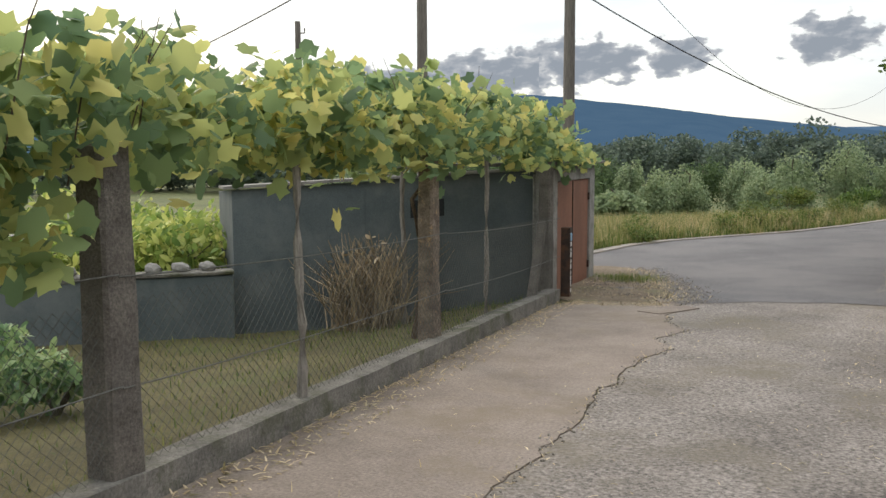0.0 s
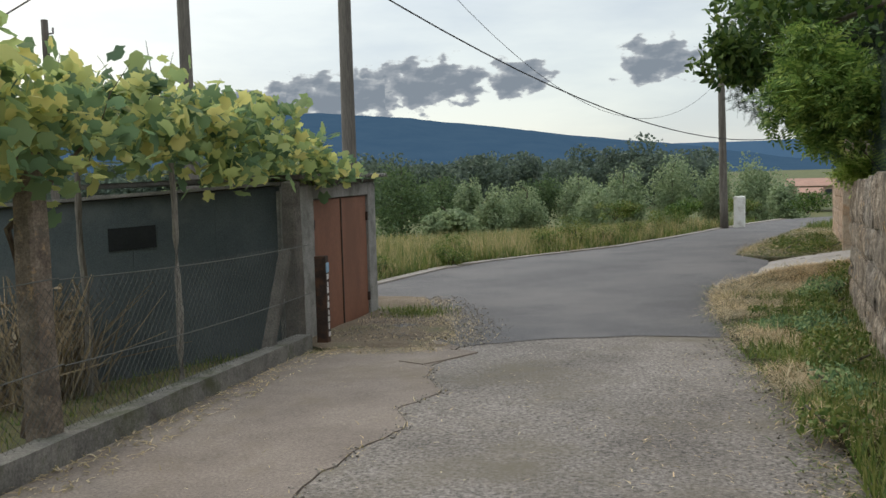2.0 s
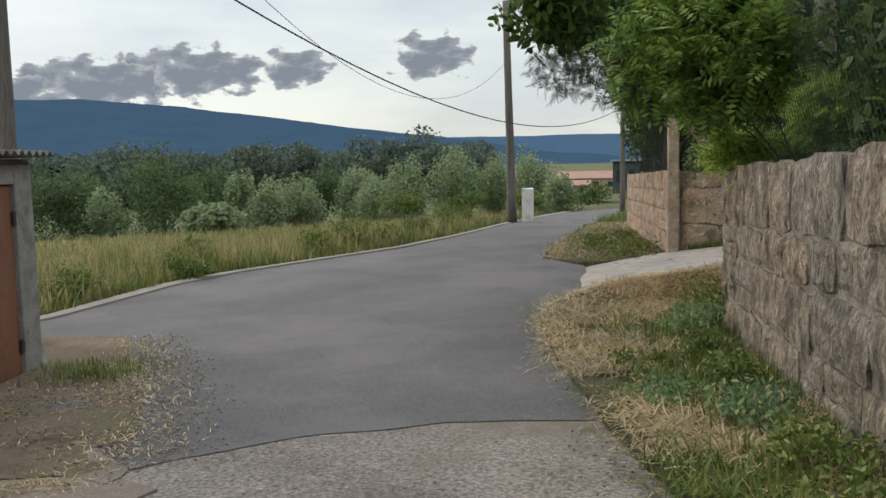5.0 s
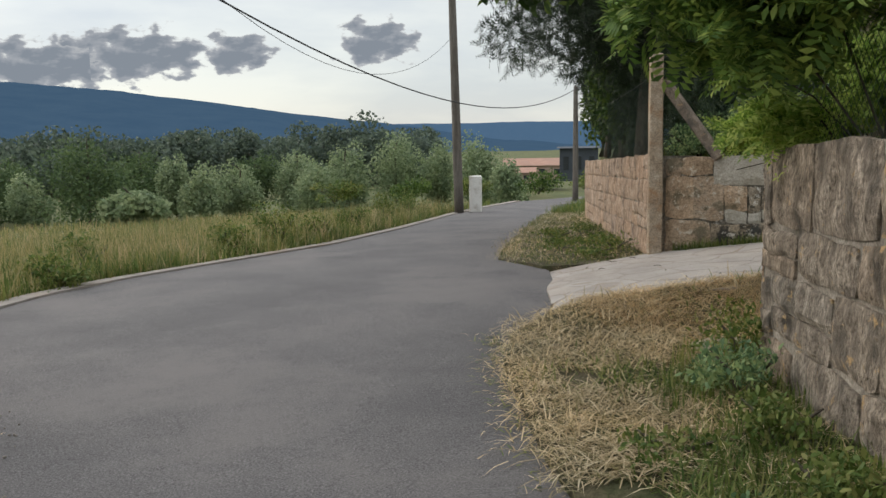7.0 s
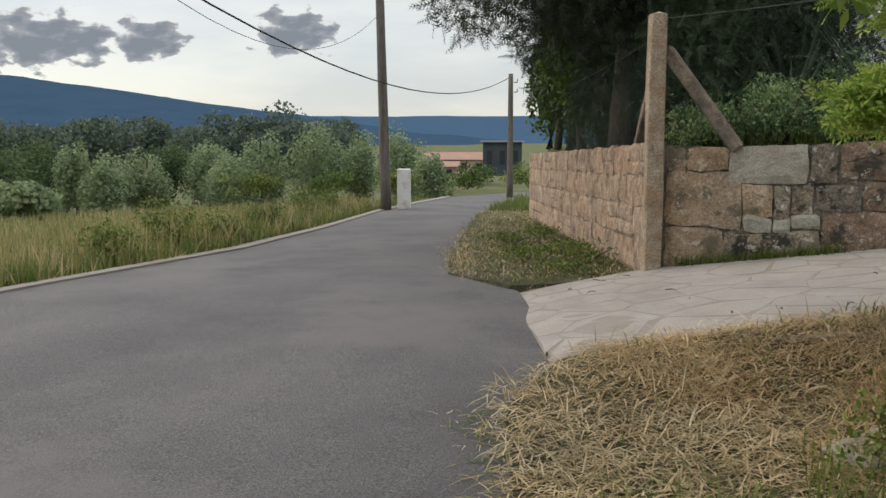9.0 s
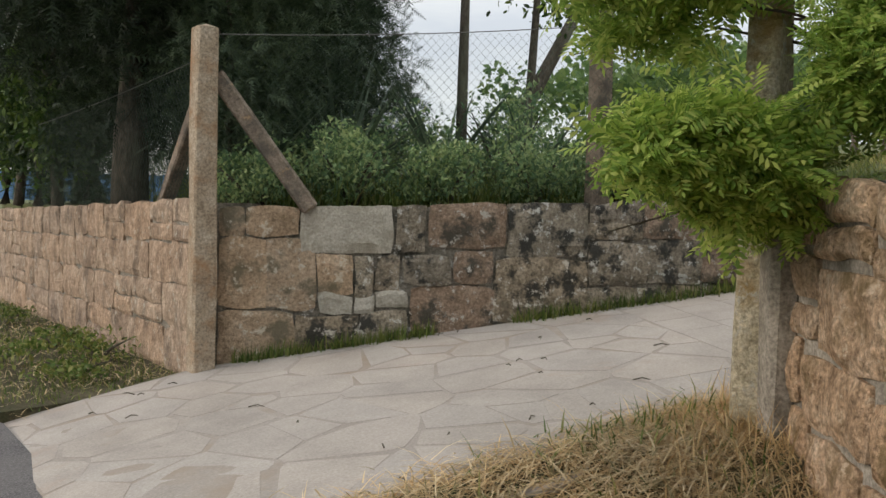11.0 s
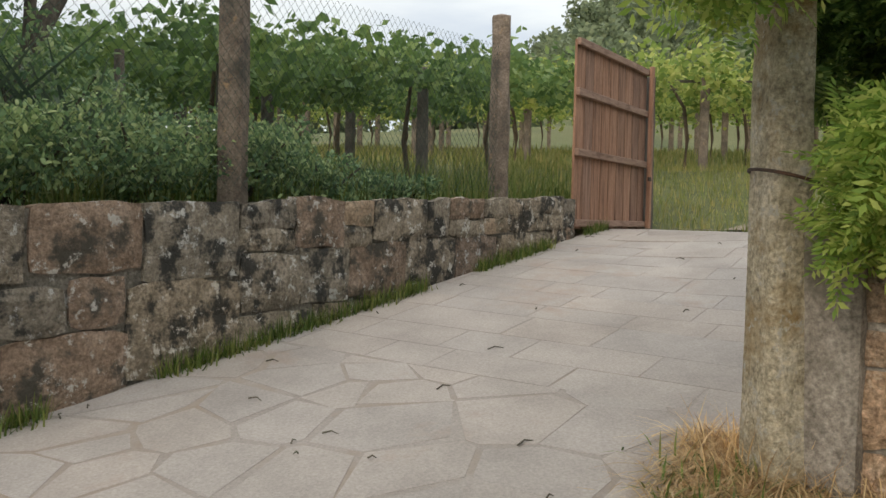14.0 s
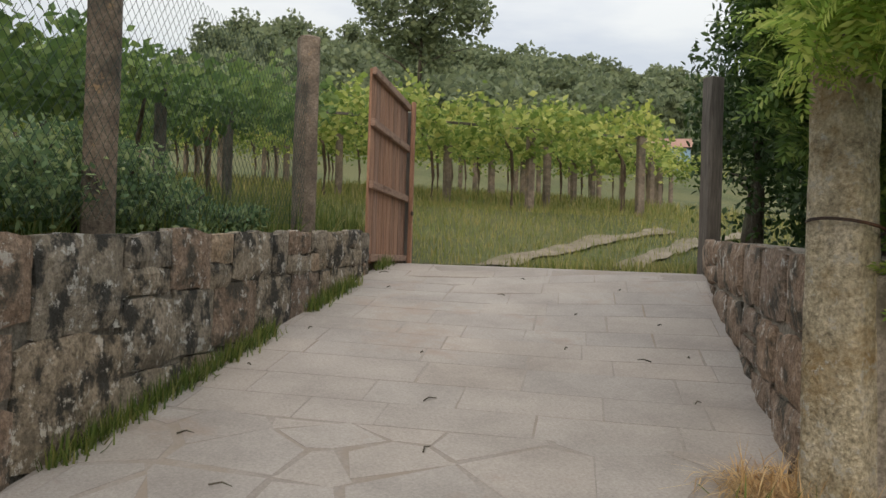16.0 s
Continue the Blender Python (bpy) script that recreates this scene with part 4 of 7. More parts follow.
def stake(x, y, z0, z1, r, label, group="fence stakes"):
    root = thing("wooden_stake", (x, y, z0), label, "stake", group)
    pts = [(rng.uniform(-0.02, 0.02) * (i > 0), rng.uniform(-0.02, 0.02) * (i > 0), (z1 - z0) * i / 6) for i in range(7)]
    part("shaft", tubed(pts, [r * (1 - 0.05 * i) for i in range(7)], 8, 0.12), M_STAKE, root)
    return root


def kerb():
    a = [(kerb_x(y) - 0.2, y) for y in (-8, 0, 5, 10.2, 10.75)]
    b = [(kerb_x(y) - 0.005, y) for y in (-8, 0, 5, 10.2, 10.75)]
    loft("kerb_fence_base", a, b, 60, 2, lambda x, y: gz(x, y) + 0.012 * noise.noise((x * 4, y * 2.3, 1)), M_KERB, 0.16, 0.35, "low worn concrete plinth under the wire fence", "kerb")


kerb()


def fx(y):
    return kerb_x(y) - 0.1


def garden_fence():
    root = thing("garden_fence", (0, 0, 0), "sagging galvanised chain-link fence on a concrete plinth", "fence")
    line = [(fx(y), y) for y in (-4, 0, 2.6, 4.5, 6.67, 8.47, 10.7)]
    chain_link("chain_link_mesh", line, lambda x, y: gz(x, y) + 0.17, lambda x, y: 0.88 - 0.018 * y, 0.07, 0.0019, M_WIRE, root)
    for h in (1.14, 0.62):
        for y0, y1 in ((-4, 2.6), (2.6, 6.67), (6.67, 10.8)):
            wire("barbed_wire", (fx(y0) + 0.07, y0, gz(fx(y0), y0) + h - 0.03), (fx(y1) + 0.07, y1, gz(fx(y1), y1) + h - 0.02), 0.03, 0.004, M_WIRE, root)


def long_shed():
    a, b = Vector((-5.0, 11.1, 0)), Vector((-7.83, 7.95, 0))
    u = (b - a).normalized()
    n = Vector((-u.y, u.x, 0))  # to be turned outwards
    if n.x < 0:
        n = -n
    root = thing("garden_shed", (0, 0, 0), "low shed clad in dark green sheets with a lean-to roof", "shed")
    L = (b - a).length
    k = 5
    tops = [1.30 - 0.22 * i / k for i in range(k + 1)]
    for i in range(k):
        p, q = a + u * (L * i / k + 0.001), a + u * (L * (i + 1) / k - 0.001)
        V = []
        for off in (0, -0.05):
            for pt, zt in ((p, tops[i]), (q, tops[i + 1])):
                V += [tuple((pt + n * off).xy) + (-0.95,), tuple((pt + n * off).xy) + (zt,)]
        F = [(0, 2, 3, 1), (4, 5, 7, 6), (0, 1, 5, 4), (2, 6, 7, 3), (1, 3, 7, 5), (0, 4, 6, 2)]
        part("cladding_panel", mesh_of("cladding_panel", V, F, M_SHEET), None, root)
    # end wall towards the garden, then the body behind
    c, d = b - n * 0.05, b - n * 3.2
    V = [(*c.xy, -0.95), (*c.xy, 1.08), (*d.xy, 0.95), (*d.xy, -0.95)]
    V += [(x + u.x * -0.05, y + u.y * -0.05, z) for x, y, z in V]
    part("end_wall", mesh_of("end_wall", V, [(0, 1, 2, 3), (4, 7, 6, 5), (0, 4, 5, 1), (1, 5, 6, 2), (2, 6, 7, 3), (0, 3, 7, 4)], M_SHEET), None, root)
    e0, e1 = a + n * 0.07 - u * 0.02, b + n * 0.07 + u * 0.1
    f0, f1 = a - n * 3.3, b - n * 3.3
    V = [(*e0.xy, 1.315), (*e1.xy, 1.095), (*f1.xy, 1.0), (*f0.xy, 1.2)]
    V += [(x, y, z + 0.035) for x, y, z in V]
    part("roof_sheet", mesh_of("roof_sheet", V, [(0, 3, 2, 1), (4, 5, 6, 7), (0, 1, 5, 4), (1, 2, 6, 5), (2, 3, 7, 6), (3, 0, 4, 7)], M_ROOFC), None, root)
    # vent: a black slab on the cladding paints the dark inside
    w0 = a + u * (L * 0.345)
    w1 = a + u * (L * 0.455)
    V = [(*(w0 + n * 0.012).xy, 0.70), (*(w1 + n * 0.012).xy, 0.68), (*(w1 + n * 0.012).xy, 0.91), (*(w0 + n * 0.012).xy, 0.93)]
    V += [(x - n.x * 0.03, y - n.y * 0.03, z) for x, y, z in V]
    part("vent_opening", mesh_of("vent_opening", V, [(0, 1, 2, 3), (4, 7, 6, 5), (0, 4, 5, 1), (1, 5, 6, 2), (2, 6, 7, 3), (3, 7, 4, 0)], M_BLACK), None, root, "square vent opening, its dark inside painted as a black slab")


def tool_shed():
    A, B = Vector((-4.93, 11.0, 0)), Vector((-5.43, 14.15, 0))
    u = (B - A).normalized()
    n = Vector((u.y, -u.x, 0))  # towards the lane
    L = (B - A).length
    root = thing("tool_shed", Matrix(((u.x, n.x, 0, A.x), (u.y, n.y, 0, A.y), (0, 0, 1, -0.57), (0, 0, 0, 1))), "small grey rendered shed with rust-red double doors", "shed")
    # local: x along the front, y outwards, z up from the floor
    H = 1.86

    def bx(name, x0, x1, y0, y1, z0, z1, mat, par=root, bevel=0.008, label=""):
        return part(name, boxed((x1 - x0, y1 - y0, z1 - z0), Matrix.Translation(((x0 + x1) / 2, (y0 + y1) / 2, (z0 + z1) / 2)), bevel), mat, par, label)
    d0, d1, dt = 0.66, 2.84, 1.69
    bx("wall_pier", 0.0, d0, -0.15, 0, -0.2, H, M_RENDER)
    bx("wall_pier", d1, L, -0.15, 0, -0.2, H, M_RENDER)
    bx("lintel", d0, d1, -0.149, -0.002, dt, H, M_RENDER)
    bx("side_wall", L - 0.15, L - 0.002, -2.6, -0.152, -0.2, H - 0.05, M_RENDER)
    bx("back_wall", 0.0, L - 0.152, -2.6, -2.45, -0.2, H - 0.1, M_RENDER)
    bx("side_wall", 0.002, 0.15, -2.448, -0.152, -0.2, H - 0.05, M_RENDER)
    mid = 1.72
    for x0, x1, side in ((d0 + 0.01, mid - 0.006, -1), (mid + 0.006, d1 - 0.01, 1)):
        leaf = bx("door_leaf", x0, x1, -0.075, -0.035, 0.0, dt - 0.01, M_RED)
        for z in (0.25, dt - 0.3):
            hx = x0 if side < 0 else x1
            bx("hinge", hx - 0.035, hx + 0.035, -0.036, -0.005, z - 0.06, z + 0.06, M_RUST, leaf, 0.004, "dark iron hinge")
    bx("door_astragal", mid - 0.018, mid + 0.018, -0.036, -0.022, 0.01, dt - 0.02, M_RUST, root, 0.004)
    # corrugated roof
    nx, amp, pitch = 150, 0.022, 0.146
    x0, x1, y0, y1 = -0.12, L + 0.14, -2.75, 0.16
    V, F = [], []
    for t in (0, 0.012):
        for yy in (y0, y1):
            for i in range(nx + 1):
                x = x0 + (x1 - x0) * i / nx
                V.append((x, yy, H + 0.035 + (0.06 if yy == y1 else 0) + amp * math.sin(2 * math.pi * x / pitch) + t))
    m = nx + 1
    for i in range(nx):
        F += [(i, i + 1, m + i + 1, m + i), (2 * m + i, 3 * m + i, 3 * m + i + 1, 2 * m + i + 1), (m + i, m + i + 1, 3 * m + i + 1, 3 * m + i), (i, 2 * m + i, 2 * m + i + 1, i + 1)]
    part("corrugated_roof", mesh_of("corrugated_roof", V, F, M_ROOFC), None, root, "grey corrugated fibre-cement roof", True)
    bx("wall_plate", 0, L, -0.14, -0.012, H + 0.001, H + 0.05, M_POLE)


def sign_post():
    root = thing("marker_post", pose(-4.68, 11.15, -0.55, 0, 0, 10), "short dark steel post with worn white lettering", "post")
    part("shaft", boxed((0.13, 0.10, 1.06), Matrix.Translation((0, 0, 0.53)), 0.006), M_RUST, root)
    part("blue_plate", boxed((0.012, 0.085, 0.11), Matrix.Translation((0.067, 0, 0.93)), 0.002), M_BLUE, root, "small pale blue plate")
    z = 0.83
    for h in (0.06, 0.045, 0.07, 0.05, 0.065, 0.05, 0.06, 0.07, 0.05):
        part("letter_bar", boxed((0.006, 0.045 + 0.01 * math.sin(z * 40), h), Matrix.Translation((0.067, 0.004 * math.cos(z * 31), z)), 0.002), M_WHITE, root, "worn white letter mark")
        z -= h + 0.022


def pole(name, x, y, z0, z1, r, label, lean=0.0, arm=False):
    root = thing(name, pose(x, y, z0, 0, lean, 0), label, "utility pole", "roadside poles")
    part("shaft", tubed([(0, 0, (z1 - z0) * i / 8) for i in range(9)], [r * (1 - 0.035 * i) for i in range(9)], 12, 0.02), M_POLE, root, "", True)
    for k in range(2):
        part("insulator", tubed([(r, 0, z1 - z0 - 0.3 - 0.35 * k), (r + 0.12, 0, z1 - z0 - 0.3 - 0.35 * k), (r + 0.12, 0, z1 - z0 - 0.18 - 0.35 * k)], 0.02, 6), M_RUST, root)
    return root


driveway()
garden_fence()
long_shed()
tool_shed()
sign_post()
post_concrete("fence_post", fx(2.62) - 0.03, 2.62, gz(-3.3, 2.6) - 0.1, 1.55, 0.20, "thick weathered concrete fence post wrapped in wire", group="garden fence posts")
post_concrete("fence_post", -4.14, 6.67, gz(-4, 6.67) - 0.1, 1.56, 0.165, "thick weathered concrete fence post", M_POSTB, group="garden fence posts")
post_concrete("fence_post", -4.86, 10.86, -0.55, 1.33, 0.17, "weathered concrete corner post against the shed", group="garden fence posts")
stake(fx(4.25), 4.25, gz(-3.7, 4.25) + 0.1, 1.5, 0.035, "thin peeling wooden fence stake")
stake(-4.5, 8.45, gz(-4.4, 8.4) + 0.08, 1.52, 0.032, "thin crooked wooden fence stake")
br = thing("brace_post", pose(-4.66, 9.95, -0.38, -34, 0, 12), "leaning concrete brace beside the corner post", "post")
part("shaft", boxed((0.11, 0.11, 1.2), Matrix.Translation((0, 0, 0.6)), 0.012, 0.004), M_POSTC, br)

pole("utility_pole", -6.39, 15.26, gz(-6.39, 15.26) - 0.1, 6.4, 0.125, "weathered wooden utility pole behind the shed")
pole("utility_pole", -10.33, 16.4, -0.9, 8.6, 0.135, "weathered wooden utility pole beyond the vines")
pole("utility_pole", -14.6, 17.3, -1.1, 4.88, 0.10, "short thin wooden pole beyond the vines")
pole("utility_pole", -1.9, 38.2, -1.0, 6.9, 0.16, "dark wooden utility pole at the road bend", -1.2)
pole("utility_pole", 2.5, 43.6, -1.0, 3.5, 0.12, "slim dark utility pole past the bend")

mk = thing("marker_stone", (-1.35, 38.6, -1.0), "square white roadside marker stone", "marker")
part("block", boxed((0.42, 0.42, 1.25), Matrix.Translation((0, 0, 0.62)), 0.03, 0.006), M_WHITE, mk)

# gate: corner post with its braces, the granite pillar, the fence posts and the boarded leaf
post_concrete("gate_post", 1.275, 20.75, -0.4, 2.34, 0.185, "tall square orange-stained granite gate post", M_POSTG)
for p0, p1, w in (((2.02, 20.42, 1.0), (1.38, 20.78, 2.0), 0.13), ((1.5, 22.2, 1.0), (1.36, 20.95, 1.9), 0.12)):
    v = Vector(p1) - Vector(p0)
    r0 = thing("brace_post", Matrix.Translation(p0) @ v.to_track_quat("Z", "Y").to_matrix().to_4x4(), "slanting concrete brace leaning on the gate post", "post", "gate braces")
    part("shaft", boxed((w, w, v.length), Matrix.Translation((0, 0, v.length / 2)), 0.014, 0.005), M_POSTB, r0)
post_concrete("terrace_post", 4.26, 19.5, 0.7, 3.5, 0.165, "tall weathered granite fence post on the terrace wall", M_POSTB, group="terrace fence posts")
post_concrete("terrace_post", 7.3, 17.97, 0.95, 2.98, 0.2, "weathered granite fence post on the terrace wall", M_POSTB, group="terrace fence posts")


def gate_pillar():
    root = thing("gate_pillar", (2.275, 16.655, -0.2), "massive rough granite gate pillar flecked with lichen", "pillar")
    bm = bmesh.new()
    rings = []
    for i in range(31):
        z = 3.6 * i / 30
        w = 0.142 - 0.0013 * i
        ring = []
        for k in range(24):
            a = 2 * math.pi * k / 24 + 0.131
            q = max(abs(math.cos(a)), abs(math.sin(a)))
            rr = w / q * (1 - 0.16 * (1 / q - 1)) * (1 + 0.06 * noise.noise((math.cos(a) * 2, math.sin(a) * 2, z * 2.6)) + 0.03 * noise.noise((math.cos(a) * 5, math.sin(a) * 5, z * 8)))
            p = Vector((math.cos(a) * rr, math.sin(a) * rr, 0))
            p.y *= 0.64
            p.rotate(Euler((0, 0, radians(12))))
            ring.append(bm.verts.new((p.x + 0.004 * z, p.y + 0.008 * z, z)))
        rings.append(ring)
    for a, b in zip(rings, rings[1:]):
        for k in range(24):
            bm.faces.new((a[k], a[(k + 1) % 24], b[(k + 1) % 24], b[k]))
    bm.faces.new(rings[-1])
    part("shaft", bm, M_PILLAR, root, "", True)
    part("mortar_joint", boxed((0.24, 0.13, 1.25), pose(-0.10, -0.15, 0.62, 0, 0, 48), 0.025, 0.01), M_MORT, root, "pale mortar joint against the wall")
    for z in (1.42, 2.15):
        ring = [(0.165 * math.cos(a), 0.125 * math.sin(a), z + 0.03 * math.sin(a)) for a in np.linspace(0, 2 * math.pi, 17)]
        part("tie_wire", tubed(ring, 0.007, 5), M_RUST, root, "rusty tie wire")


gate_pillar()


def gate_leaf():
    p, q = Vector((7.95, 17.22, 0)), Vector((9.9, 16.28, 0))
    u = (q - p).normalized()
    n = Vector((u.y, -u.x, 0))
    W = (q - p).length
    root = thing("gate_leaf", Matrix(((u.x, n.x, 0, p.x), (u.y, n.y, 0, p.y), (0, 0, 1, 0.96), (0, 0, 0, 1))), "open reddish weathered board gate leaf", "gate")
    k = 9
    for i in range(k):
        w = W / k
        h = 1.95 - 0.004 * i + rng.uniform(-0.012, 0.012)
        part("board", boxed((w - 0.016, 0.025, h), Matrix.Translation((w * (i + 0.5), -0.02, h / 2 + 0.01)), 0.004), M_GATE, root)
    for z in (0.07, 0.80, 1.42, 1.93):
        part("rail", boxed((W, 0.045, 0.075), Matrix.Translation((W / 2, 0.018, z)), 0.006, 0.002), M_GATER, root)
    for x in (W - 0.035,):
        part("stile", boxed((0.07, 0.05, 2.0), Matrix.Translation((x, 0.02 + 0.048, 1.0)), 0.006), M_GATE, root)
    part("latch", boxed((0.09, 0.02, 0.05), Matrix.Translation((W - 0.12, 0.10, 0.62)), 0.004), M_RUST, root, "rusty latch")
    post_concrete("gate_hinge_post", q.x + 0.12, q.y - 0.05, 0.85, 2.85, 0.14, "weathered wooden gate hinge post", M_POLE)


gate_leaf()
post_concrete("gate_stop_post", 6.6, 14.2, 0.8, 2.85, 0.16, "weathered wooden gate post with peeling face", M_POLE)

# ------------------------------------------------------------------ plants


def limbs(parent, base, height, r, n=6, spread=1.2, mat=None, start=0.35):
    """Trunk and limbs, each a tapered part."""
    top = Vector((rng.uniform(-0.2, 0.2), rng.uniform(-0.2, 0.2), height))
    pts = [Vector((0, 0, 0)).lerp(top, i / 6) + Vector((rng.uniform(-1, 1), rng.uniform(-1, 1), 0)) * 0.06 * (i > 0) for i in range(7)]
    part("trunk", tubed(pts, [r * (1.15 - 0.14 * i) for i in range(7)], 9, 0.08), mat or M_BARK, parent, "", True)
    for k in range(n):
        f = start + (0.95 - start) * k / max(n - 1, 1)
        p = pts[0].lerp(top, f)
        a = k * 2.4 + rng.uniform(-0.4, 0.4)
        L = spread * rng.uniform(0.7, 1.1) * (1.1 - 0.5 * f)
        e = p + Vector((math.cos(a) * L, math.sin(a) * L, L * rng.uniform(0.25, 0.7)))
        m = p.lerp(e, 0.5) + Vector((0, 0, 0.08 * L))
        part("limb", tubed([p, m, e], [r * 0.42, r * 0.28, r * 0.1], 6, 0.08), mat or M_BARK, parent, "", True)


def tree(name, x, y, z, height, radii, leaves, size, mat, label, shape="quad", trunk=0.12, lumps=14, lift=0.55, group="", n_limbs=5, lump=0.4, up=0.2):
    root = thing(name, (x, y, z), label, "tree", group)
    limbs(root, (0, 0, 0), height * 0.8, trunk, n_limbs, radii[0] * 0.8)
    pts = blob_points(leaves, (0, 0, height * lift), radii, 0.35, lumps, lump)
    pts[:, 2] = np.maximum(pts[:, 2], 0.1)
    me = scatter("crown", leaf_shape(shape), pts, turns(leaves, up), size * rng.uniform(0.6, 1.3, leaves), mat)
    part("crown", me, None, root)
    return root


def bush(name, x, y, z, radii, leaves, size, mat, label, shape="oval", category="bush", lumps=10, stems=5, group="", up=0.2, stem_mat=None):
    root = thing(name, (x, y, z), label, category, group)
    for k in range(stems):
        a = k * 2.4
        e = (math.cos(a) * radii[0] * 0.6, math.sin(a) * radii[1] * 0.6, radii[2] * 1.2)
        part("stem", tubed([(0, 0, 0), (e[0] * 0.4, e[1] * 0.4, e[2] * 0.6), e], [0.02, 0.014, 0.006], 5), stem_mat or M_BARK, root)
    pts = blob_points(leaves, (0, 0, radii[2] * 0.95), radii, 0.3, lumps, 0.45)
    pts[:, 2] = np.maximum(pts[:, 2], 0.02)
    part("foliage", scatter("foliage", leaf_shape(shape), pts, turns(leaves, up), size * rng.uniform(0.6, 1.3, leaves), mat), None, root)
    return root


def vine_crest(y):
    """Height of the vine's top along the fence: mounds and dips."""
    return float(np.interp(y, [-1, 3.3, 4.2, 5.0, 5.6, 6.3, 6.9, 7.5, 8.4, 9.2, 10.0, 10.6, 11.3, 12.2], [2.0, 1.95, 2.05, 1.88, 2.05, 2.28, 2.0, 2.05, 2.3, 2.12, 2.08, 1.95, 1.68, 1.48])) + 0.16 * noise.noise((y * 2.3, 2.0, 0.3))


def lane_vine(y0, y1, n, zlo, depth, label, stem=False, low=None):
    """A stretch of grape vine trained over the garden fence. low: top height of a hanging fringe."""
    ym = (y0 + y1) / 2
    root = thing("grape_vine", (fx(ym), ym, gz(fx(ym), ym) + 0.1), label, "vine", "vines over the garden fence")
    o = np.array(root.location)
    # leaves sit in tufts along shoots, with gaps of sky between
    k = max(n // 26, 6)
    ty = rng.uniform(y0, y1, k)
    tx = np.array([fx(v) for v in ty]) + 0.18 - depth * rng.beta(1.0, 1.5, k)
    hi = np.array([low or vine_crest(v) for v in ty])
    tz = zlo + (hi - zlo) * rng.beta(1.3, 1.15, k)
    q = rng.integers(0, k, n)
    pts = np.stack([tx[q], ty[q], tz[q]], 1) + np.clip(rng.normal(0, 1, (n, 3)), -1.7, 1.7) * (0.15, 0.15, 0.085)
    hang = rng.random(n) < 0.03
    pts[hang, 2] -= rng.uniform(0.1, 0.35, hang.sum())
    part("foliage", scatter("foliage", leaf_shape("vine"), pts - o, turns(n, 0.32), 0.118 * rng.uniform(0.5, 1.35, n), L_VINE), None, root)
    if stem:
        yy = y0 + 1.5
        sx = fx(yy) - 0.3
        part("stem", tubed([(sx - o[0], yy - o[1], 0), (sx - o[0] + 0.08, yy - o[1] + 0.05, 0.7), (sx - o[0] + 0.02, yy - o[1] - 0.05, 1.3), (sx - o[0] + 0.2, yy - o[1] + 0.4, 1.8)], [0.035, 0.028, 0.022, 0.012], 7, 0.15), M_VSTEM, root)
    for c in range(6):
        yy, xx = rng.uniform(y0, y1), rng.uniform(-0.9, 0.1)
        zz = low or vine_crest(yy)
        bend = rng.uniform(-0.2, 0.2, 2)
        part("shoot", tubed([(fx(yy) + xx - o[0], yy - o[1], zz - 0.5 - o[2]), (fx(yy) + xx + bend[0] - o[0], yy + bend[1] - o[1], zz - 0.05 - o[2]), (fx(yy) + xx + bend[0] * 1.8 - o[0], yy + bend[1] * 2 - o[1], zz + 0.14 - o[2])], [0.005, 0.004, 0.002], 4), M_VSTEM, root)


lane_vine(0.3, 2.3, 480, 0.95, 0.5, "hanging grape vine shoots with broad leaves on the fence", low=1.55)
lane_vine(-1.0, 2.9, 2700, 1.42, 2.0, "thick yellow-green grape vine trained over the garden fence")
lane_vine(2.9, 5.2, 1900, 1.45, 1.9, "grape vine with yellowing leaves over the fence")
lane_vine(5.2, 7.6, 1750, 1.44, 1.7, "grape vine with yellowing leaves over the fence", True)
lane_vine(7.6, 9.8, 1500, 1.44, 1.5, "grape vine with yellow upper leaves near the shed")
lane_vine(9.8, 12.2, 800, 1.40, 1.0, "sparse end of the grape vine above the shed corner")

# grass and weeds by the lane
VERGE_L = [(-0.42, 11.9), (-0.7, 13.5), (-1.0, 15.5), (-1.0, 16.7), (-0.25, 17.5)]
VERGE_R = [(0.85, 12.0), (0.9, 13.6), (0.95, 15.0), (1.4, 15.9), (2.1, 16.7)]


def near_verge(x, y):
    """The verge rises from the road to the foot of the wall and up to the pillar."""
    t = min(max((x + 0.9) / 1.9, 0), 1)
    up = 0.10 * t + (0.42 * min(max((x - 0.9) / 1.3, 0), 1) if y > 15 else 0)
    z = gz(x, y) + up + 0.02
    f = min(max((y - 16.3 + 0.6 * min(max(x - 1.2, 0), 1)) / 0.8, 0), 1) * min(max((x + 0.5) / 0.4, 0), 1)
    return z + (dz(x, y) + 0.02 - z) * f


loft("verge_soil", [(0.40, 8), (-0.2, 10.9), (-0.36, 11.9), (-0.62, 13.5), (-0.8, 15.5), (-0.7, 16.7), (-0.25, 17.5)], [(0.8, 8), (0.85, 11), (0.9, 13), (0.95, 14.7), (1.3, 15.6), (2.1, 16.4), (2.6, 16.9)], 50, 10, near_verge, M_VERGE, 0, 0.12, "dry soil verge under mown grass", "verge", rough=0.025)
n = 34000
xy = strip_points([(0.40, 8), (-0.2, 10.9), (-0.3, 11.9), (-0.6, 13.5), (-0.8, 15.5), (-0.75, 16.9), (-0.15, 17.55)], [(0.78, 8), (0.82, 11), (0.86, 13), (0.92, 14.9), (1.3, 15.7), (2.0, 16.5), (2.4, 17.05)], n) + rng.normal(0, 0.09, (n, 2))
xy = xy[[noise.noise((x * 1.6, y * 1.6, 0)) > -0.42 for x, y in xy]]
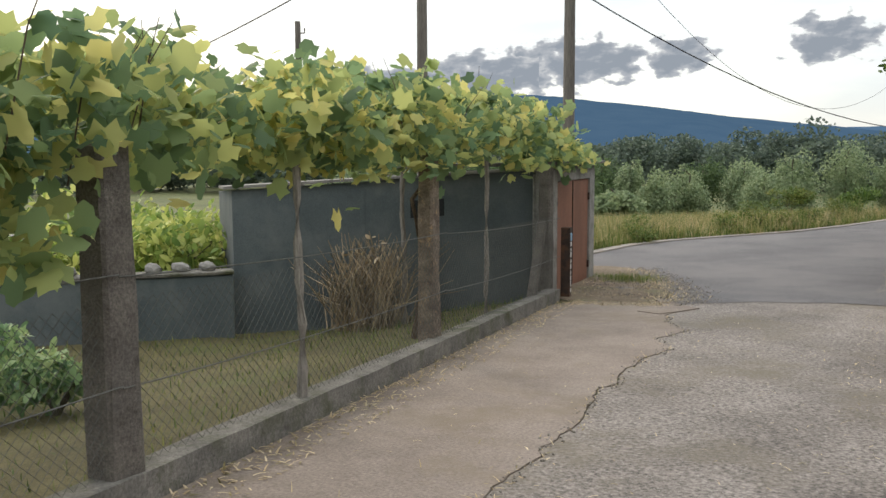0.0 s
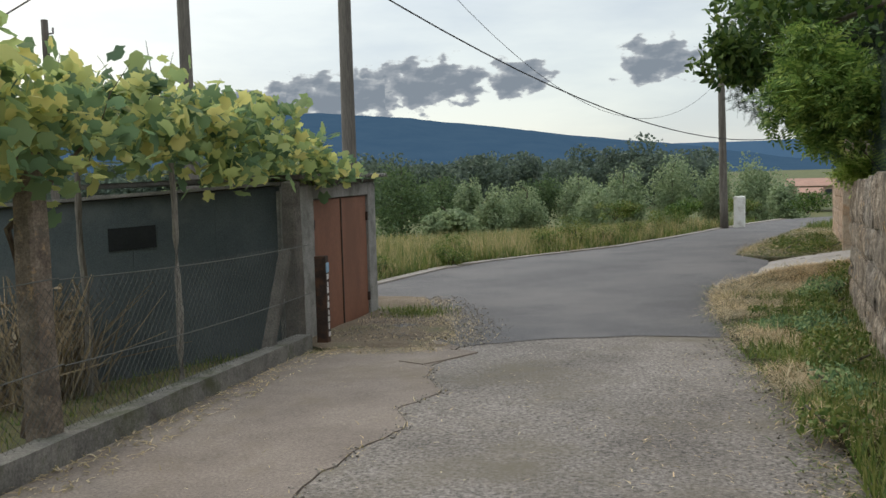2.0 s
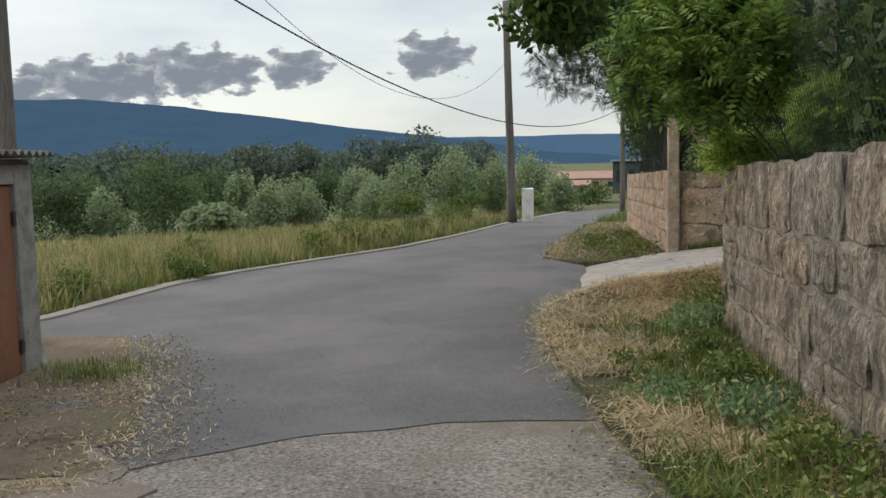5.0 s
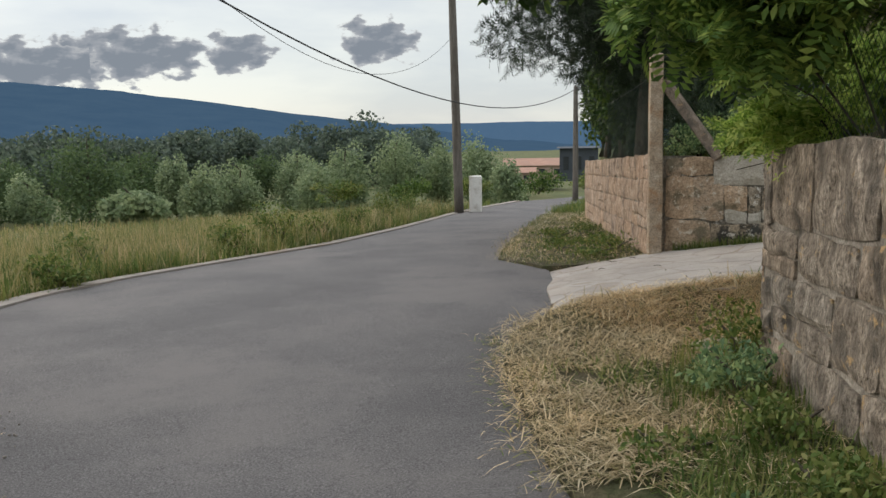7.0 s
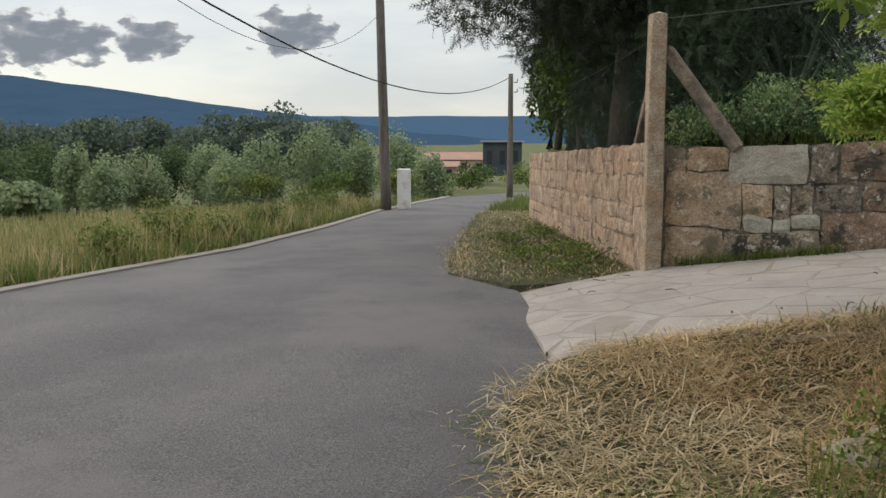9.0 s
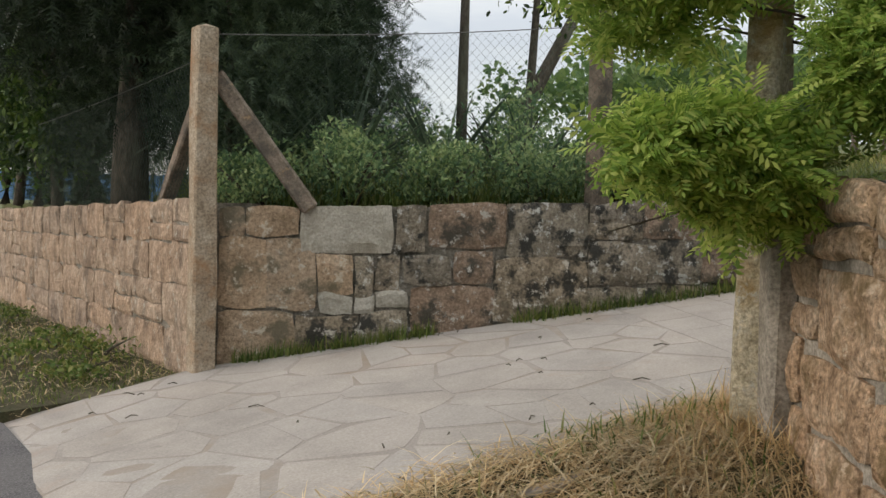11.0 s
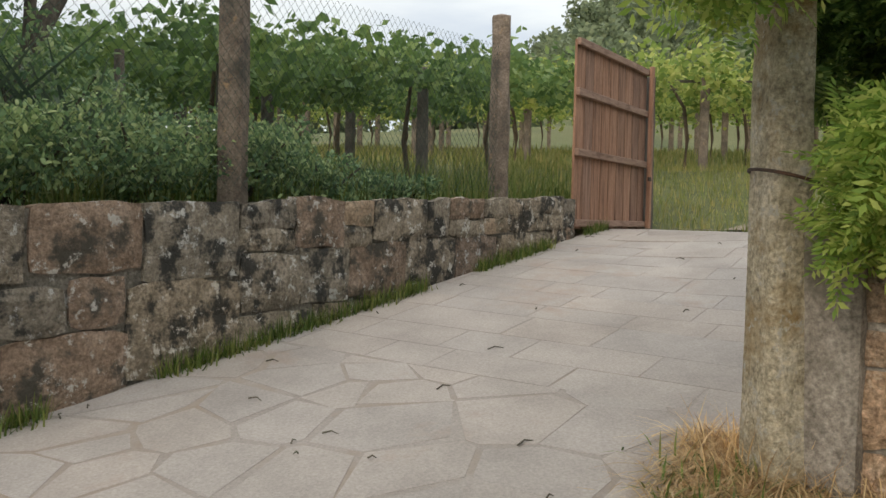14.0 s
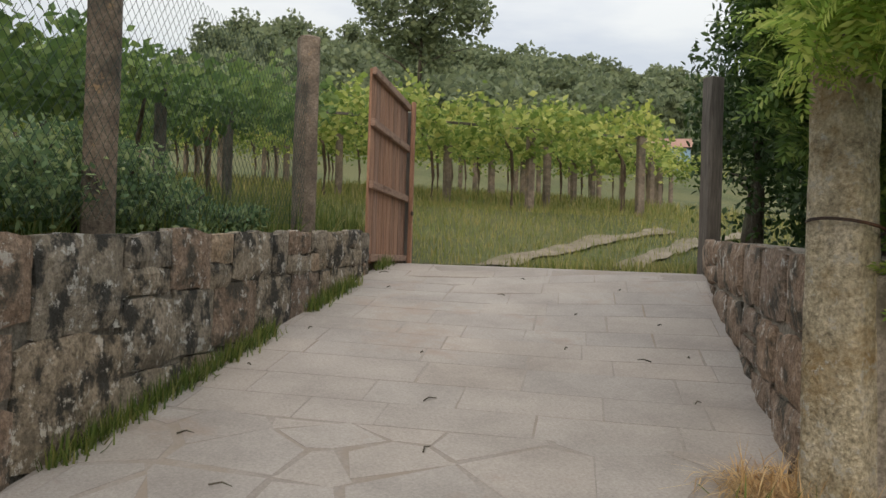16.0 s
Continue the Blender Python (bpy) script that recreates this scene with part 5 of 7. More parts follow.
xy = xy[np.argsort([noise.noise((x * 0.9, y * 0.9, 6)) + 0.35 * x - 0.22 * max(y - 13.5, 0) + rng.normal(0, 0.22) for x, y in xy])]
k = int(len(xy) * 0.62)
blades("cut_green_grass", xy[k:], near_verge, 0.12, 0.010, L_GRASS, flat=0.65, label="cut green grass mixed into the straw on the verge", lift=0.02, lean=0.5)
xy = xy[:k]
blades("mown_grass", xy, near_verge, 0.17, 0.0075, L_STRAW, flat=0.96, label="cut straw-coloured grass lying on the verge", lift=0.045, lean=0.3)
n = 5000
xy = strip_points([(0.55, 2), (0.40, 8), (0.2, 10.9), (0.1, 12.5), (0.1, 14.5), (0.5, 15.6)], [(0.72, 2), (0.78, 8), (0.82, 11), (0.86, 13), (0.92, 14.9), (1.1, 15.5)], n)
blades("wall_foot_grass", xy, near_verge, 0.17, 0.012, L_GRASS, label="green grass tufts along the foot of the wall", lean=0.5)
xy2 = strip_points([(0.95, 15.2), (1.55, 15.85), (2.3, 16.5), (2.62, 16.6)], [(0.55, 15.6), (1.2, 16.3), (2.0, 16.95), (2.6, 16.9)], 4200) + rng.normal(0, 0.05, (4200, 2))
blades("pillar_foot_grass", xy2, near_verge, 0.2, 0.006, L_DRYGRASS, flat=0.85, label="matted dry grass at the foot of the gate pillar", lean=0.5, lift=0.02)
n = 7500
xy = strip_points([(0.2, 16.3), (1.2, 16.1), (2.0, 16.6), (2.5, 16.75)], [(-0.1, 17.5), (1.0, 17.35), (2.0, 17.15), (2.65, 16.85)], n) + rng.normal(0, 0.07, (n, 2))
blades("dry_grass_tuft", xy, near_verge, 0.24, 0.006, L_DRYGRASS, flat=1.06, label="matted dry straw grass before the gate pillar", lean=0.26, lift=0.025)

n = 3200
xy = strip_points([(0.30, 6.5), (0.15, 8.5), (-0.3, 10.9), (-0.5, 12.5), (-0.8, 14.5), (-0.95, 16.6)], [(0.55, 6.5), (0.5, 8.5), (0.1, 10.9), (-0.2, 12.5), (-0.5, 14.5), (-0.7, 16.6)], n) + rng.normal(0, 0.1, (n, 2))
blades("strewn_green_grass", xy[:1500], gz, 0.09, 0.009, L_GRASS, flat=0.9, label="cut green grass strewn over the lane edge", lift=0.02, lean=0.3)
blades("strewn_straw", xy[1500:], gz, 0.10, 0.007, L_STRAW, flat=0.95, label="cut straw strewn over the road edge", lift=0.02, lean=0.25)

# verge on the far side of the driveway
loft("verge_soil_north", [(-0.2, 20.75), (-0.78, 22), (-0.68, 23.9), (-0.1, 29), (0.64, 34.6)], [(1.3, 20.8), (1.36, 22), (1.4, 24), (1.55, 29), (1.7, 35)], 40, 6, lambda x, y: gz(x, y) + 0.07 * min(max((x + 0.8) / 1.5, 0), 1), M_VERGE, 0.008, 0.12, "grassy soil verge below the granite wall", "verge", rough=0.03)
n = 12000
xy = rng.normal(0, 0.1, (n, 2)) + strip_points([(-0.15, 20.8), (-0.7, 22), (-0.6, 23.9), (-0.05, 29), (0.68, 34.6)], [(1.2, 20.9), (1.36, 22), (1.4, 24), (1.55, 29), (1.7, 35)], n)
blades("verge_grass", xy, lambda x, y: gz(x, y) + 0.07 * min(max((x + 0.8) / 1.5, 0), 1), 0.07, 0.009, L_GRASS, label="rough green grass on the verge below the wall", lean=0.6)
xy = xy[rng.random(len(xy)) < 0.45] + rng.normal(0, 0.12, (1, 2))
blades("verge_straw", xy, lambda x, y: gz(x, y) + 0.07 * min(max((x + 0.8) / 1.5, 0), 1), 0.14, 0.008, L_STRAW, flat=0.9, label="cut straw lying on the far verge", lift=0.05, lean=0.35)

loft("verge_soil_far", [(0.70, 34.6), (2.35, 41.5), (4.7, 45.0)], [(2.2, 34.2), (5.0, 39.5), (9.0, 43.0)], 30, 8, gz, M_GROUND, 0.05, 0.15, "grassy verge past the wall end", "verge", rough=0.03)
n = 3500
xy = strip_points([(0.75, 34.8), (2.4, 41.5), (4.7, 44.9)], [(2.2, 34.3), (4.8, 39.7), (8.0, 42.6)], n)
blades("bend_grass", xy, gz, 0.3, 0.02, L_GRASS, label="rough grass on the verge past the wall end", lift=0.05, lean=0.4)

# meadow across the road
n = 26000
ey = rng.uniform(15.8, 40, n)
ed_ = np.abs(rng.normal(0, 1, n)) * 7.0
exy = np.stack([np.array([edge_x(v) for v in ey]) - 0.35 - ed_, ey], 1)
blades("meadow_grass", exy, ground_z, 0.62, 0.022, L_MEADOW, label="tall meadow grass, green below and straw-coloured above", lean=0.3)
n = 9000
ey = rng.uniform(15.8, 42, n)
exy = np.stack([np.array([edge_x(v) for v in ey]) - 0.32 - rng.uniform(0, 1.1, n), ey], 1)
blades("roadside_grass", exy, ground_z, 0.36, 0.018, L_GRASS, label="green grass fringe beside the road edge", lean=0.4)
n = 15000
exy = np.stack([rng.uniform(-60, -8, n), rng.uniform(17, 60, n)], 1)
exy = exy[[x < edge_x(y) - 6 for x, y in exy]]
blades("hay_meadow", exy, ground_z, 0.42, 0.05, L_MEADOW, label="pale hay meadow sloping down to the trees", lean=0.3)
for k, (ex, ey, h) in enumerate([(-5.6, 24.6, 0.5), (-6.7, 20.5, 0.3), (-4.6, 27.5, 0.45), (-4.2, 30, 0.5), (-3.8, 33, 0.5), (-7.5, 18.3, 0.35), (-5.1, 26.2, 0.55), (-3.4, 36, 0.5), (-7.2, 22.4, 0.4)]):
    bush("roadside_weed", ex, ey, ground_z(ex, ey), (0.55, 0.55, h), 1100, 0.065, L_GRASS, "leafy green weed clump in the roadside meadow", category="weed", group="roadside weeds", stems=4)

# right-hand side: hedge and trees behind the wall
for k, (x, y) in enumerate([(1.75, 9.0), (1.7, 10.6), (1.8, 12.2), (1.9, 13.7), (2.7, 14.9)]):
    tree("hedge_tree", x + 0.15, y, 0.85, 3.9, (0.95, 1.05, 1.9), 4200, 0.11, L_HEDGE, "leafy green hedge tree behind the granite wall", "oval", 0.07, 16, 0.5, "hedge behind the lane wall", 4)
for k, (x, y, h) in enumerate([(2.9, 10.3, 5.0), (3.1, 12.6, 5.4), (4.2, 13.8, 5.4), (3.2, 8.2, 5.0)]):
    tree("cypress_tree", x, y, 0.85, h, (1.3, 1.3, 2.7), 1600, 0.36, L_DARK, "dense dark conifer behind the wall", "spray", 0.12, 20, 0.5, "dark conifers behind the walls", 4)
for k, (x, y, h, w) in enumerate([(1.7, 23.8, 6.6, 3.4), (2.4, 27.5, 6.6, 3.0), (3.2, 31.0, 6.6, 2.6), (4.2, 24.6, 6.4, 1.8)]):
    tree("cypress_tree", x, y, 0.95, h, (w, w, 2.3), 8800 if w > 2 else 4600, 0.36, L_DARK, "dense dark drooping conifer overhanging the road", "spray", 0.17, 30, 0.46, "dark conifers behind the walls", 7, 0.36)
for k, (x, y) in enumerate([(3.9, 24.9), (4.9, 24.6), (2.5, 22.6), (2.5, 24.6), (2.5, 26.6), (2.6, 28.8), (3.0, 31.0), (2.2, 22.3), (3.0, 23.2), (3.7, 23.0), (2.3, 25.6), (2.4, 29.9), (2.7, 31.6)]):
    tree("dark_shrub_tree", x, y, 0.92, 3.2, (1.1, 1.3, 1.75), 2100, 0.25, L_SHRUB, "dark evergreen shrub behind the wall fence", "spray", 0.06, 14, 0.5, "dark shrubs behind the wall", 3, 0.45)
for k, (x, y, dx, dy, h, r) in enumerate([(4.75, 22.0, 0.1, 0.1, 3.2, 0.07), (5.1, 21.8, 0.9, -0.5, 2.6, 0.10), (5.35, 21.6, 0.15, 0.0, 2.9, 0.06), (6.1, 21.2, 0.1, 0.05, 1.5, 0.07)]):
    bt = thing("bare_tree", (x, y, 0.95), "slender leaning bare-stemmed tree on the terrace", "tree", "bare trees on the terrace")
    part("trunk", tubed([(0, 0, 0), (dx * 0.35, dy * 0.35, h * 0.5), (dx, dy, h)], [r, r * 0.85, r * 0.6], 8, 0.08), M_BARK, bt, "", True)
    if h > 2:
        for q in range(4):
            a = q * 1.7 + k
            part("twig", tubed([(dx * 0.8, dy * 0.8, h * 0.85), (dx + math.cos(a) * 0.4, dy + math.sin(a) * 0.4, h + 0.1), (dx + math.cos(a) * 0.9, dy + math.sin(a) * 0.9, h + 0.2 - 0.3 * (q % 2))], [0.02, 0.012, 0.004], 5), M_BARK, bt)
        lp = blob_points(520, (dx, dy, h + 0.15), (1.25, 1.25, 0.75), 0.2, 22, 0.4)
        part("crown", scatter("crown", leaf_shape("oval"), lp, turns(520, 0.2), 0.11 * rng.uniform(0.6, 1.3, 520), L_HEDGE), None, bt)
for k, (x, y) in enumerate([(1.9, 27.6), (1.95, 29.0), (1.95, 30.4), (2.0, 31.7)]):
    tree("ivy_tree", x, y, 0.9, 3.4, (0.7, 0.9, 1.8), 2600, 0.13, L_HEDGE, "ivy-covered trunk by the road wall", "oval", 0.08, 12, 0.5, "", 3)

for k, (x, h) in enumerate([(1.9, 0.30), (2.6, 0.36), (3.3, 0.4), (4.0, 0.42), (4.7, 0.36), (5.4, 0.30), (6.2, 0.24)]):
    bush("terrace_weed", x, wl(x) + 0.62, 0.92 + 0.03 * (x - 1.4), (0.6, 0.5, h * rng.uniform(0.7, 1.3)), 3000, 0.05, L_WEED, "dense leafy weeds overhanging the terrace wall", category="weed", group="terrace weeds")
for k, (x, y, h) in enumerate([(2.6, 21.9, 0.6), (3.6, 21.6, 0.7), (4.6, 21.1, 0.75), (5.6, 20.8, 0.6), (6.6, 20.2, 0.5), (3.6, 23.4, 0.9), (5.5, 22.6, 0.6), (7.4, 21.8, 0.5), (9.5, 22.0, 0.5)]):
    bush("terrace_shrub", x, y, 0.94, (0.85, 0.8, h * rng.uniform(0.75, 1.25)), 2800, 0.065, L_WEED, "dark leafy shrub on the terrace", category="shrub", group="terrace shrubs")
for k, (x, y, s) in enumerate([(3.0, 21.5, 1.5), (3.9, 21.2, 1.7), (4.7, 20.8, 1.5), (2.3, 21.9, 1.3), (3.4, 22.3, 1.8)]):
    root = thing("yucca", (x, y, 0.95), "spiky grey-green yucca rosette on the terrace", "plant", "yuccas on the terrace")
    m = 46
    yaw = rng.uniform(0, 2 * np.pi, m)
    tl = rng.uniform(0.1, 1.25, m)
    R = np.array([np.array((Matrix.Rotation(a, 3, "Z") @ Matrix.Rotation(-b, 3, "X"))) for a, b in zip(yaw, tl)])
    part("leaf_rosette", scatter("leaf_rosette", leaf_shape("blade"), np.zeros((m, 3)) + (0, 0, 0.25), R, np.stack([np.full(m, 0.06), np.full(m, 0.5) * s, rng.uniform(0.7, 1.0, m) * s], 1), L_YUCCA), None, root)
    part("trunk", tubed([(0, 0, 0), (0, 0, 0.35)], [0.07, 0.06], 8, 0.1), M_BARK, root)


def pinnate_spray(name, x, y, z, radii, n, size, label, trunk_from=None, mat=None):
    root = thing(name, trunk_from or (x, y, z), label, "climber", "climbers at the gate")
    o = np.array(root.location)
    c = np.array((x, y, z)) - o
    pts = blob_points(n, c, radii, 0.3, 22, 0.34)
    # leaves droop outwards from their twigs
    me = scatter("foliage", leaf_shape("pinnate"), pts, turns(n, 0.45), size * rng.uniform(0.6, 1.2, n), mat or L_WIST)
    part("foliage", me, None, root)
    for k in range(3):
        e = c + rng.uniform(-0.8, 0.8, 3) * np.array(radii)
        s = np.zeros(3)
        mid = (s + e) / 2 + np.array((0, 0, 0.12))
        part("twig", tubed([s, mid, e], [0.009, 0.006, 0.003], 5), M_BARK, root)
    return root


pinnate_spray("climbing_shrub", 1.68, 16.42, 1.2, (0.66, 0.42, 0.38), 1900, 0.14, "bright green pinnate-leaved branch hanging over the gate", (2.25, 16.35, 1.0))
pinnate_spray("climbing_shrub", 1.75, 16.75, 2.12, (0.75, 0.45, 0.3), 900, 0.16, "bright green pinnate-leaved branch above the gate", (2.6, 16.1, 2.1))
pinnate_spray("climbing_shrub", 1.85, 17.04, 1.86, (0.42, 0.34, 0.16), 200, 0.15, "bright green pinnate-leaved spray beside the gate pillar", (2.5, 16.5, 1.8))
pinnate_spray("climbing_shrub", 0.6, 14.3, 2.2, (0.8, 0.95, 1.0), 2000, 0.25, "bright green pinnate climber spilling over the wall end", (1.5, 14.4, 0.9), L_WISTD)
pinnate_spray("climbing_shrub", 1.0, 14.75, 1.3, (0.3, 0.35, 0.3), 260, 0.17, "bright green climber hanging at the wall end", (1.4, 14.6, 0.9))
pinnate_spray("climbing_shrub", 2.08, 16.0, 1.72, (0.44, 0.34, 0.46), 2000, 0.12, "bright green pinnate climber heaped on the wall by the pillar", (2.1, 16.0, 1.15))
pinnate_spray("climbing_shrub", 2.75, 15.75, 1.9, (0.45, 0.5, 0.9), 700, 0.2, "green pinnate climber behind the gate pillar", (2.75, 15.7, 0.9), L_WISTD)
pinnate_spray("climbing_shrub", 2.85, 16.24, 2.15, (0.4, 0.36, 1.0), 1500, 0.17, "green climber hanging beside the gate pillar, leaves coloured as in shade", (2.9, 15.95, 0.9), L_WISTD)
tree("walnut_tree", 2.9, 14.9, 0.85, 4.4, (2.9, 2.6, 1.0), 1500, 0.22, L_HEDGE, "broad-leaved tree spreading over the gate and road", "oval", 0.14, 20, 0.82, "", 7, 0.36)
wn = thing("overhanging_branch", (0.6, 16.8, 3.2), "leafy branch hanging over the driveway mouth", "branch")
part("limb", tubed([(2.3, -1.9, 0.3), (1.2, -0.6, 0.5), (-0.3, 0.9, 0.2), (-1.0, 1.6, -0.05)], [0.06, 0.045, 0.03, 0.012], 7, 0.1), M_BARK, wn, "", True)
bp = np.concatenate([blob_points(1500, (-0.1, 0.4, 0.45), (1.7, 1.6, 0.7), 0.25, 18, 0.4), blob_points(1500, (-1.1, 1.8, 0.0), (1.0, 1.2, 0.6), 0.25, 14, 0.45)])
part("foliage", scatter("foliage", leaf_shape("oval"), bp, turns(3000, 0.2), 0.17 * rng.uniform(0.6, 1.3, 3000), L_HEDGE), None, wn)

for k, (x, y, h) in enumerate([(3.6, 15.0, 3.2), (4.6, 14.4, 3.4), (5.7, 13.6, 3.2), (5.0, 12.8, 4.2), (7.05, 13.25, 3.6), (7.9, 12.8, 3.8), (6.6, 12.6, 4.0)]):
    tree("drive_hedge_tree", x, y, 0.85, h, (0.75, 0.75, h * 0.5), 3600, 0.09, L_HEDGED, "ivy-clad hedge tree behind the driveway wall", "oval", 0.07, 16, 0.5, "hedge behind the driveway wall", 4, 0.42)
wp = thing("slender_tree", (1.02, 10.95, 0.8), "pale rough-barked trunk rising behind the wall fence", "tree")
part("trunk", tubed([(0, 0, 0), (0.02, 0.03, 1.0), (0.0, 0.0, 2.2), (0.05, 0.05, 3.4)], [0.12, 0.11, 0.105, 0.10], 10, 0.07), M_PALEBARK, wp, "", True)

# green wire fences on the walls
wf = thing("wall_fence", (0, 0, 0), "green chain-link fence on top of the granite wall", "fence")
chain_link("chain_link_mesh", [(0.98, 2), (1.12, 15.0)], lambda x, y: near_top(x, y) - 0.02, lambda x, y: near_top(x, y) + 1.35, 0.07, 0.0017, M_GWIRE, wf)
wire("top_wire", (0.98, 2, near_top(0, 2) + 1.34), (1.12, 15.0, near_top(0, 15) + 1.34), 0.03, 0.004, M_WIRE, wf)
nf = thing("wall_fence", (0, 0, 0), "green chain-link fence on the terrace wall", "fence")
chain_link("chain_link_mesh", [(1.5, 27), (1.4, 20.95)], lambda x, y: far_top(x, y), lambda x, y: 2.2 - 0.03 * (y - 21), 0.075, 0.0018, M_GWIRE, nf)
wire("top_wire", (1.5, 27, 2.01), (1.4, 20.95, 2.19), 0.03, 0.004, M_WIRE, nf)
tf = thing("terrace_fence", (0, 0, 0), "sagging green chain-link fence along the terrace", "fence")
chain_link("chain_link_mesh", [(1.4, 20.9), (4.25, 19.38), (7.28, 17.95)], lambda x, y: 1.02 + 0.04 * x, lambda x, y: 2.35 + 0.06 * (x - 1.3), 0.075, 0.0016, M_GWIRE, tf)
wire("top_wire", (1.3, 20.75, 2.3), (4.25, 19.3, 2.6), 0.04, 0.004, M_WIRE, tf)

# vineyard beyond the gate


def vineyard_row(x, y0, y1, k):
    step = 2.6
    y = y0
    while y < y1:
        z = field(x, y)
        root = thing("vineyard_vine", (x, y, z), "grape vine on a stone-post pergola in the vineyard", "vine", "vineyard pergola vines")
        part("post", boxed((0.16, 0.16, 1.8), Matrix.Translation((0, 0, 0.85)), 0.02, 0.012), M_POSTB, root, "rough granite vine post")
        part("stem", tubed([(0.25, 0.3, 0), (0.32, 0.25, 0.6), (0.18, 0.35, 1.2), (0.3, 0.6, 1.65)], [0.05, 0.04, 0.035, 0.02], 7, 0.15), M_VSTEM, root)
        part("wire_rail", boxed((0.05, step, 0.05), Matrix.Translation((0, step / 2, 1.68)), 0.004), M_POLE, root)
        m = 1300
        p = np.stack([rng.uniform(-1.25, 1.25, m), rng.uniform(-0.2, step + 0.2, m), 1.5 + 0.6 * rng.beta(1.2, 2.0, m)], 1)
        p[:, 2] += 0.75 * np.array([noise.noise((q[0] + x * 3, q[1] + y * 2, 0)) for q in p])
        h = rng.random(m) < 0.12
        p[h, 2] -= rng.uniform(0.1, 0.5, h.sum())
        part("foliage", scatter("foliage", leaf_shape("quad"), p, turns(m, 0.2), 0.16 * rng.uniform(0.6, 1.3, m), L_VINEY), None, root)
        y += step


for k, x in enumerate((16.0, 19.0, 22.5, 26.0, 30.0, 34.5)):
    vineyard_row(x, (9.3, 7.5, 5.0, 2.5, -2.5, -3.5)[k], 17 if k == 0 else 30, k)
# pergola vines on the terrace, nearer, with shade painted into the leaf colour
for k, (x, y) in enumerate([(8.6, 21.2), (8.8, 23.6), (10.8, 19.2), (10.8, 21.4), (13.2, 18.2), (13.4, 20.8), (10.9, 24.0), (13.0, 23.6)]):
    z = 1.05 + 0.1 * max(x - 7, 0)
    root = thing("terrace_vine", (x, y, z), "grape vine with shade-coloured leaves on a stone post on the terrace", "vine", "terrace pergola vines")
    part("post", boxed((0.15, 0.15, 1.75), Matrix.Translation((0, 0, 0.8)), 0.02, 0.012), M_POSTC, root, "rough granite vine post")
    part("stem", tubed([(0.25, 0.2, 0), (0.3, 0.3, 0.7), (0.2, 0.2, 1.5)], [0.05, 0.04, 0.025], 7, 0.15), M_VSTEM, root)
    m = 1500
    p = np.stack([rng.uniform(-1.4, 1.4, m), rng.uniform(-1.4, 1.4, m), 1.33 + 0.65 * rng.beta(1.3, 1.6, m)], 1)
    p[:, 2] += 0.55 * np.array([noise.noise((q[0] + x * 3, q[1] + y * 2, 0)) for q in p])
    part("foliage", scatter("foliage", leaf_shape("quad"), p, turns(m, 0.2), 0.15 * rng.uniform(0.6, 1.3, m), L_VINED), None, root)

n = 26000
fxy = np.stack([rng.uniform(6.8, 17, n), rng.uniform(5, 19, n)], 1)
fxy = fxy[(fxy[:, 0] - 6.6) * 0.52 - (fxy[:, 1] - 14.15) * 0.85 > 0.1]
rut = [inside(fxy, [(8.9, 16.0), (10.3, 15.0), (11.2, 13.75), (12.3, 12.3), (13.6, 10.3), (13.4, 10.2), (12.0, 12.2), (10.95, 13.5), (9.9, 14.7), (8.6, 15.6)]), inside(fxy, [(9.2, 14.2), (10.6, 12.7), (11.5, 11.65), (12.5, 10.3), (13.6, 8.4), (13.4, 8.3), (12.1, 10.2), (11.2, 11.5), (10.25, 12.4), (9.0, 13.8)])]
fxy = fxy[~(rut[0] | rut[1]) | (rng.random(len(fxy)) < 0.3)]
blades("field_grass", fxy, field, 0.15, 0.012, L_FIELD, label="dry green grass in the field beyond the gate", lean=0.35)
n = 15000
fxy = np.stack([rng.uniform(9.9, 30, n), rng.uniform(4, 26, n)], 1)
fxy = fxy[(fxy[:, 1] > 17) | (fxy[:, 0] > 17)]
blades("vineyard_grass", fxy, field, 0.3, 0.03, L_FIELD, label="rough grass under the vineyard pergolas", lean=0.35)
n = 11000
fxy = np.stack([rng.uniform(2, 9.9, n), rng.uniform(0, 1, n)], 1)
fxy[:, 1] = [wl(x) + 0.3 + 4.0 * v for x, v in fxy]
blades("terrace_grass", fxy, lambda x, y: 0.92 + 0.03 * (x - 1.4), 0.5, 0.012, L_GRASS, label="tall grass on the terrace above the wall", lean=0.35)

# ------------------------------------------------------------------ distance


def dirpt(yaw, d, z):
    """Plan place at a bearing (degrees left of +y) and distance."""
    return (-math.sin(radians(yaw)) * d, math.cos(radians(yaw)) * d, z)


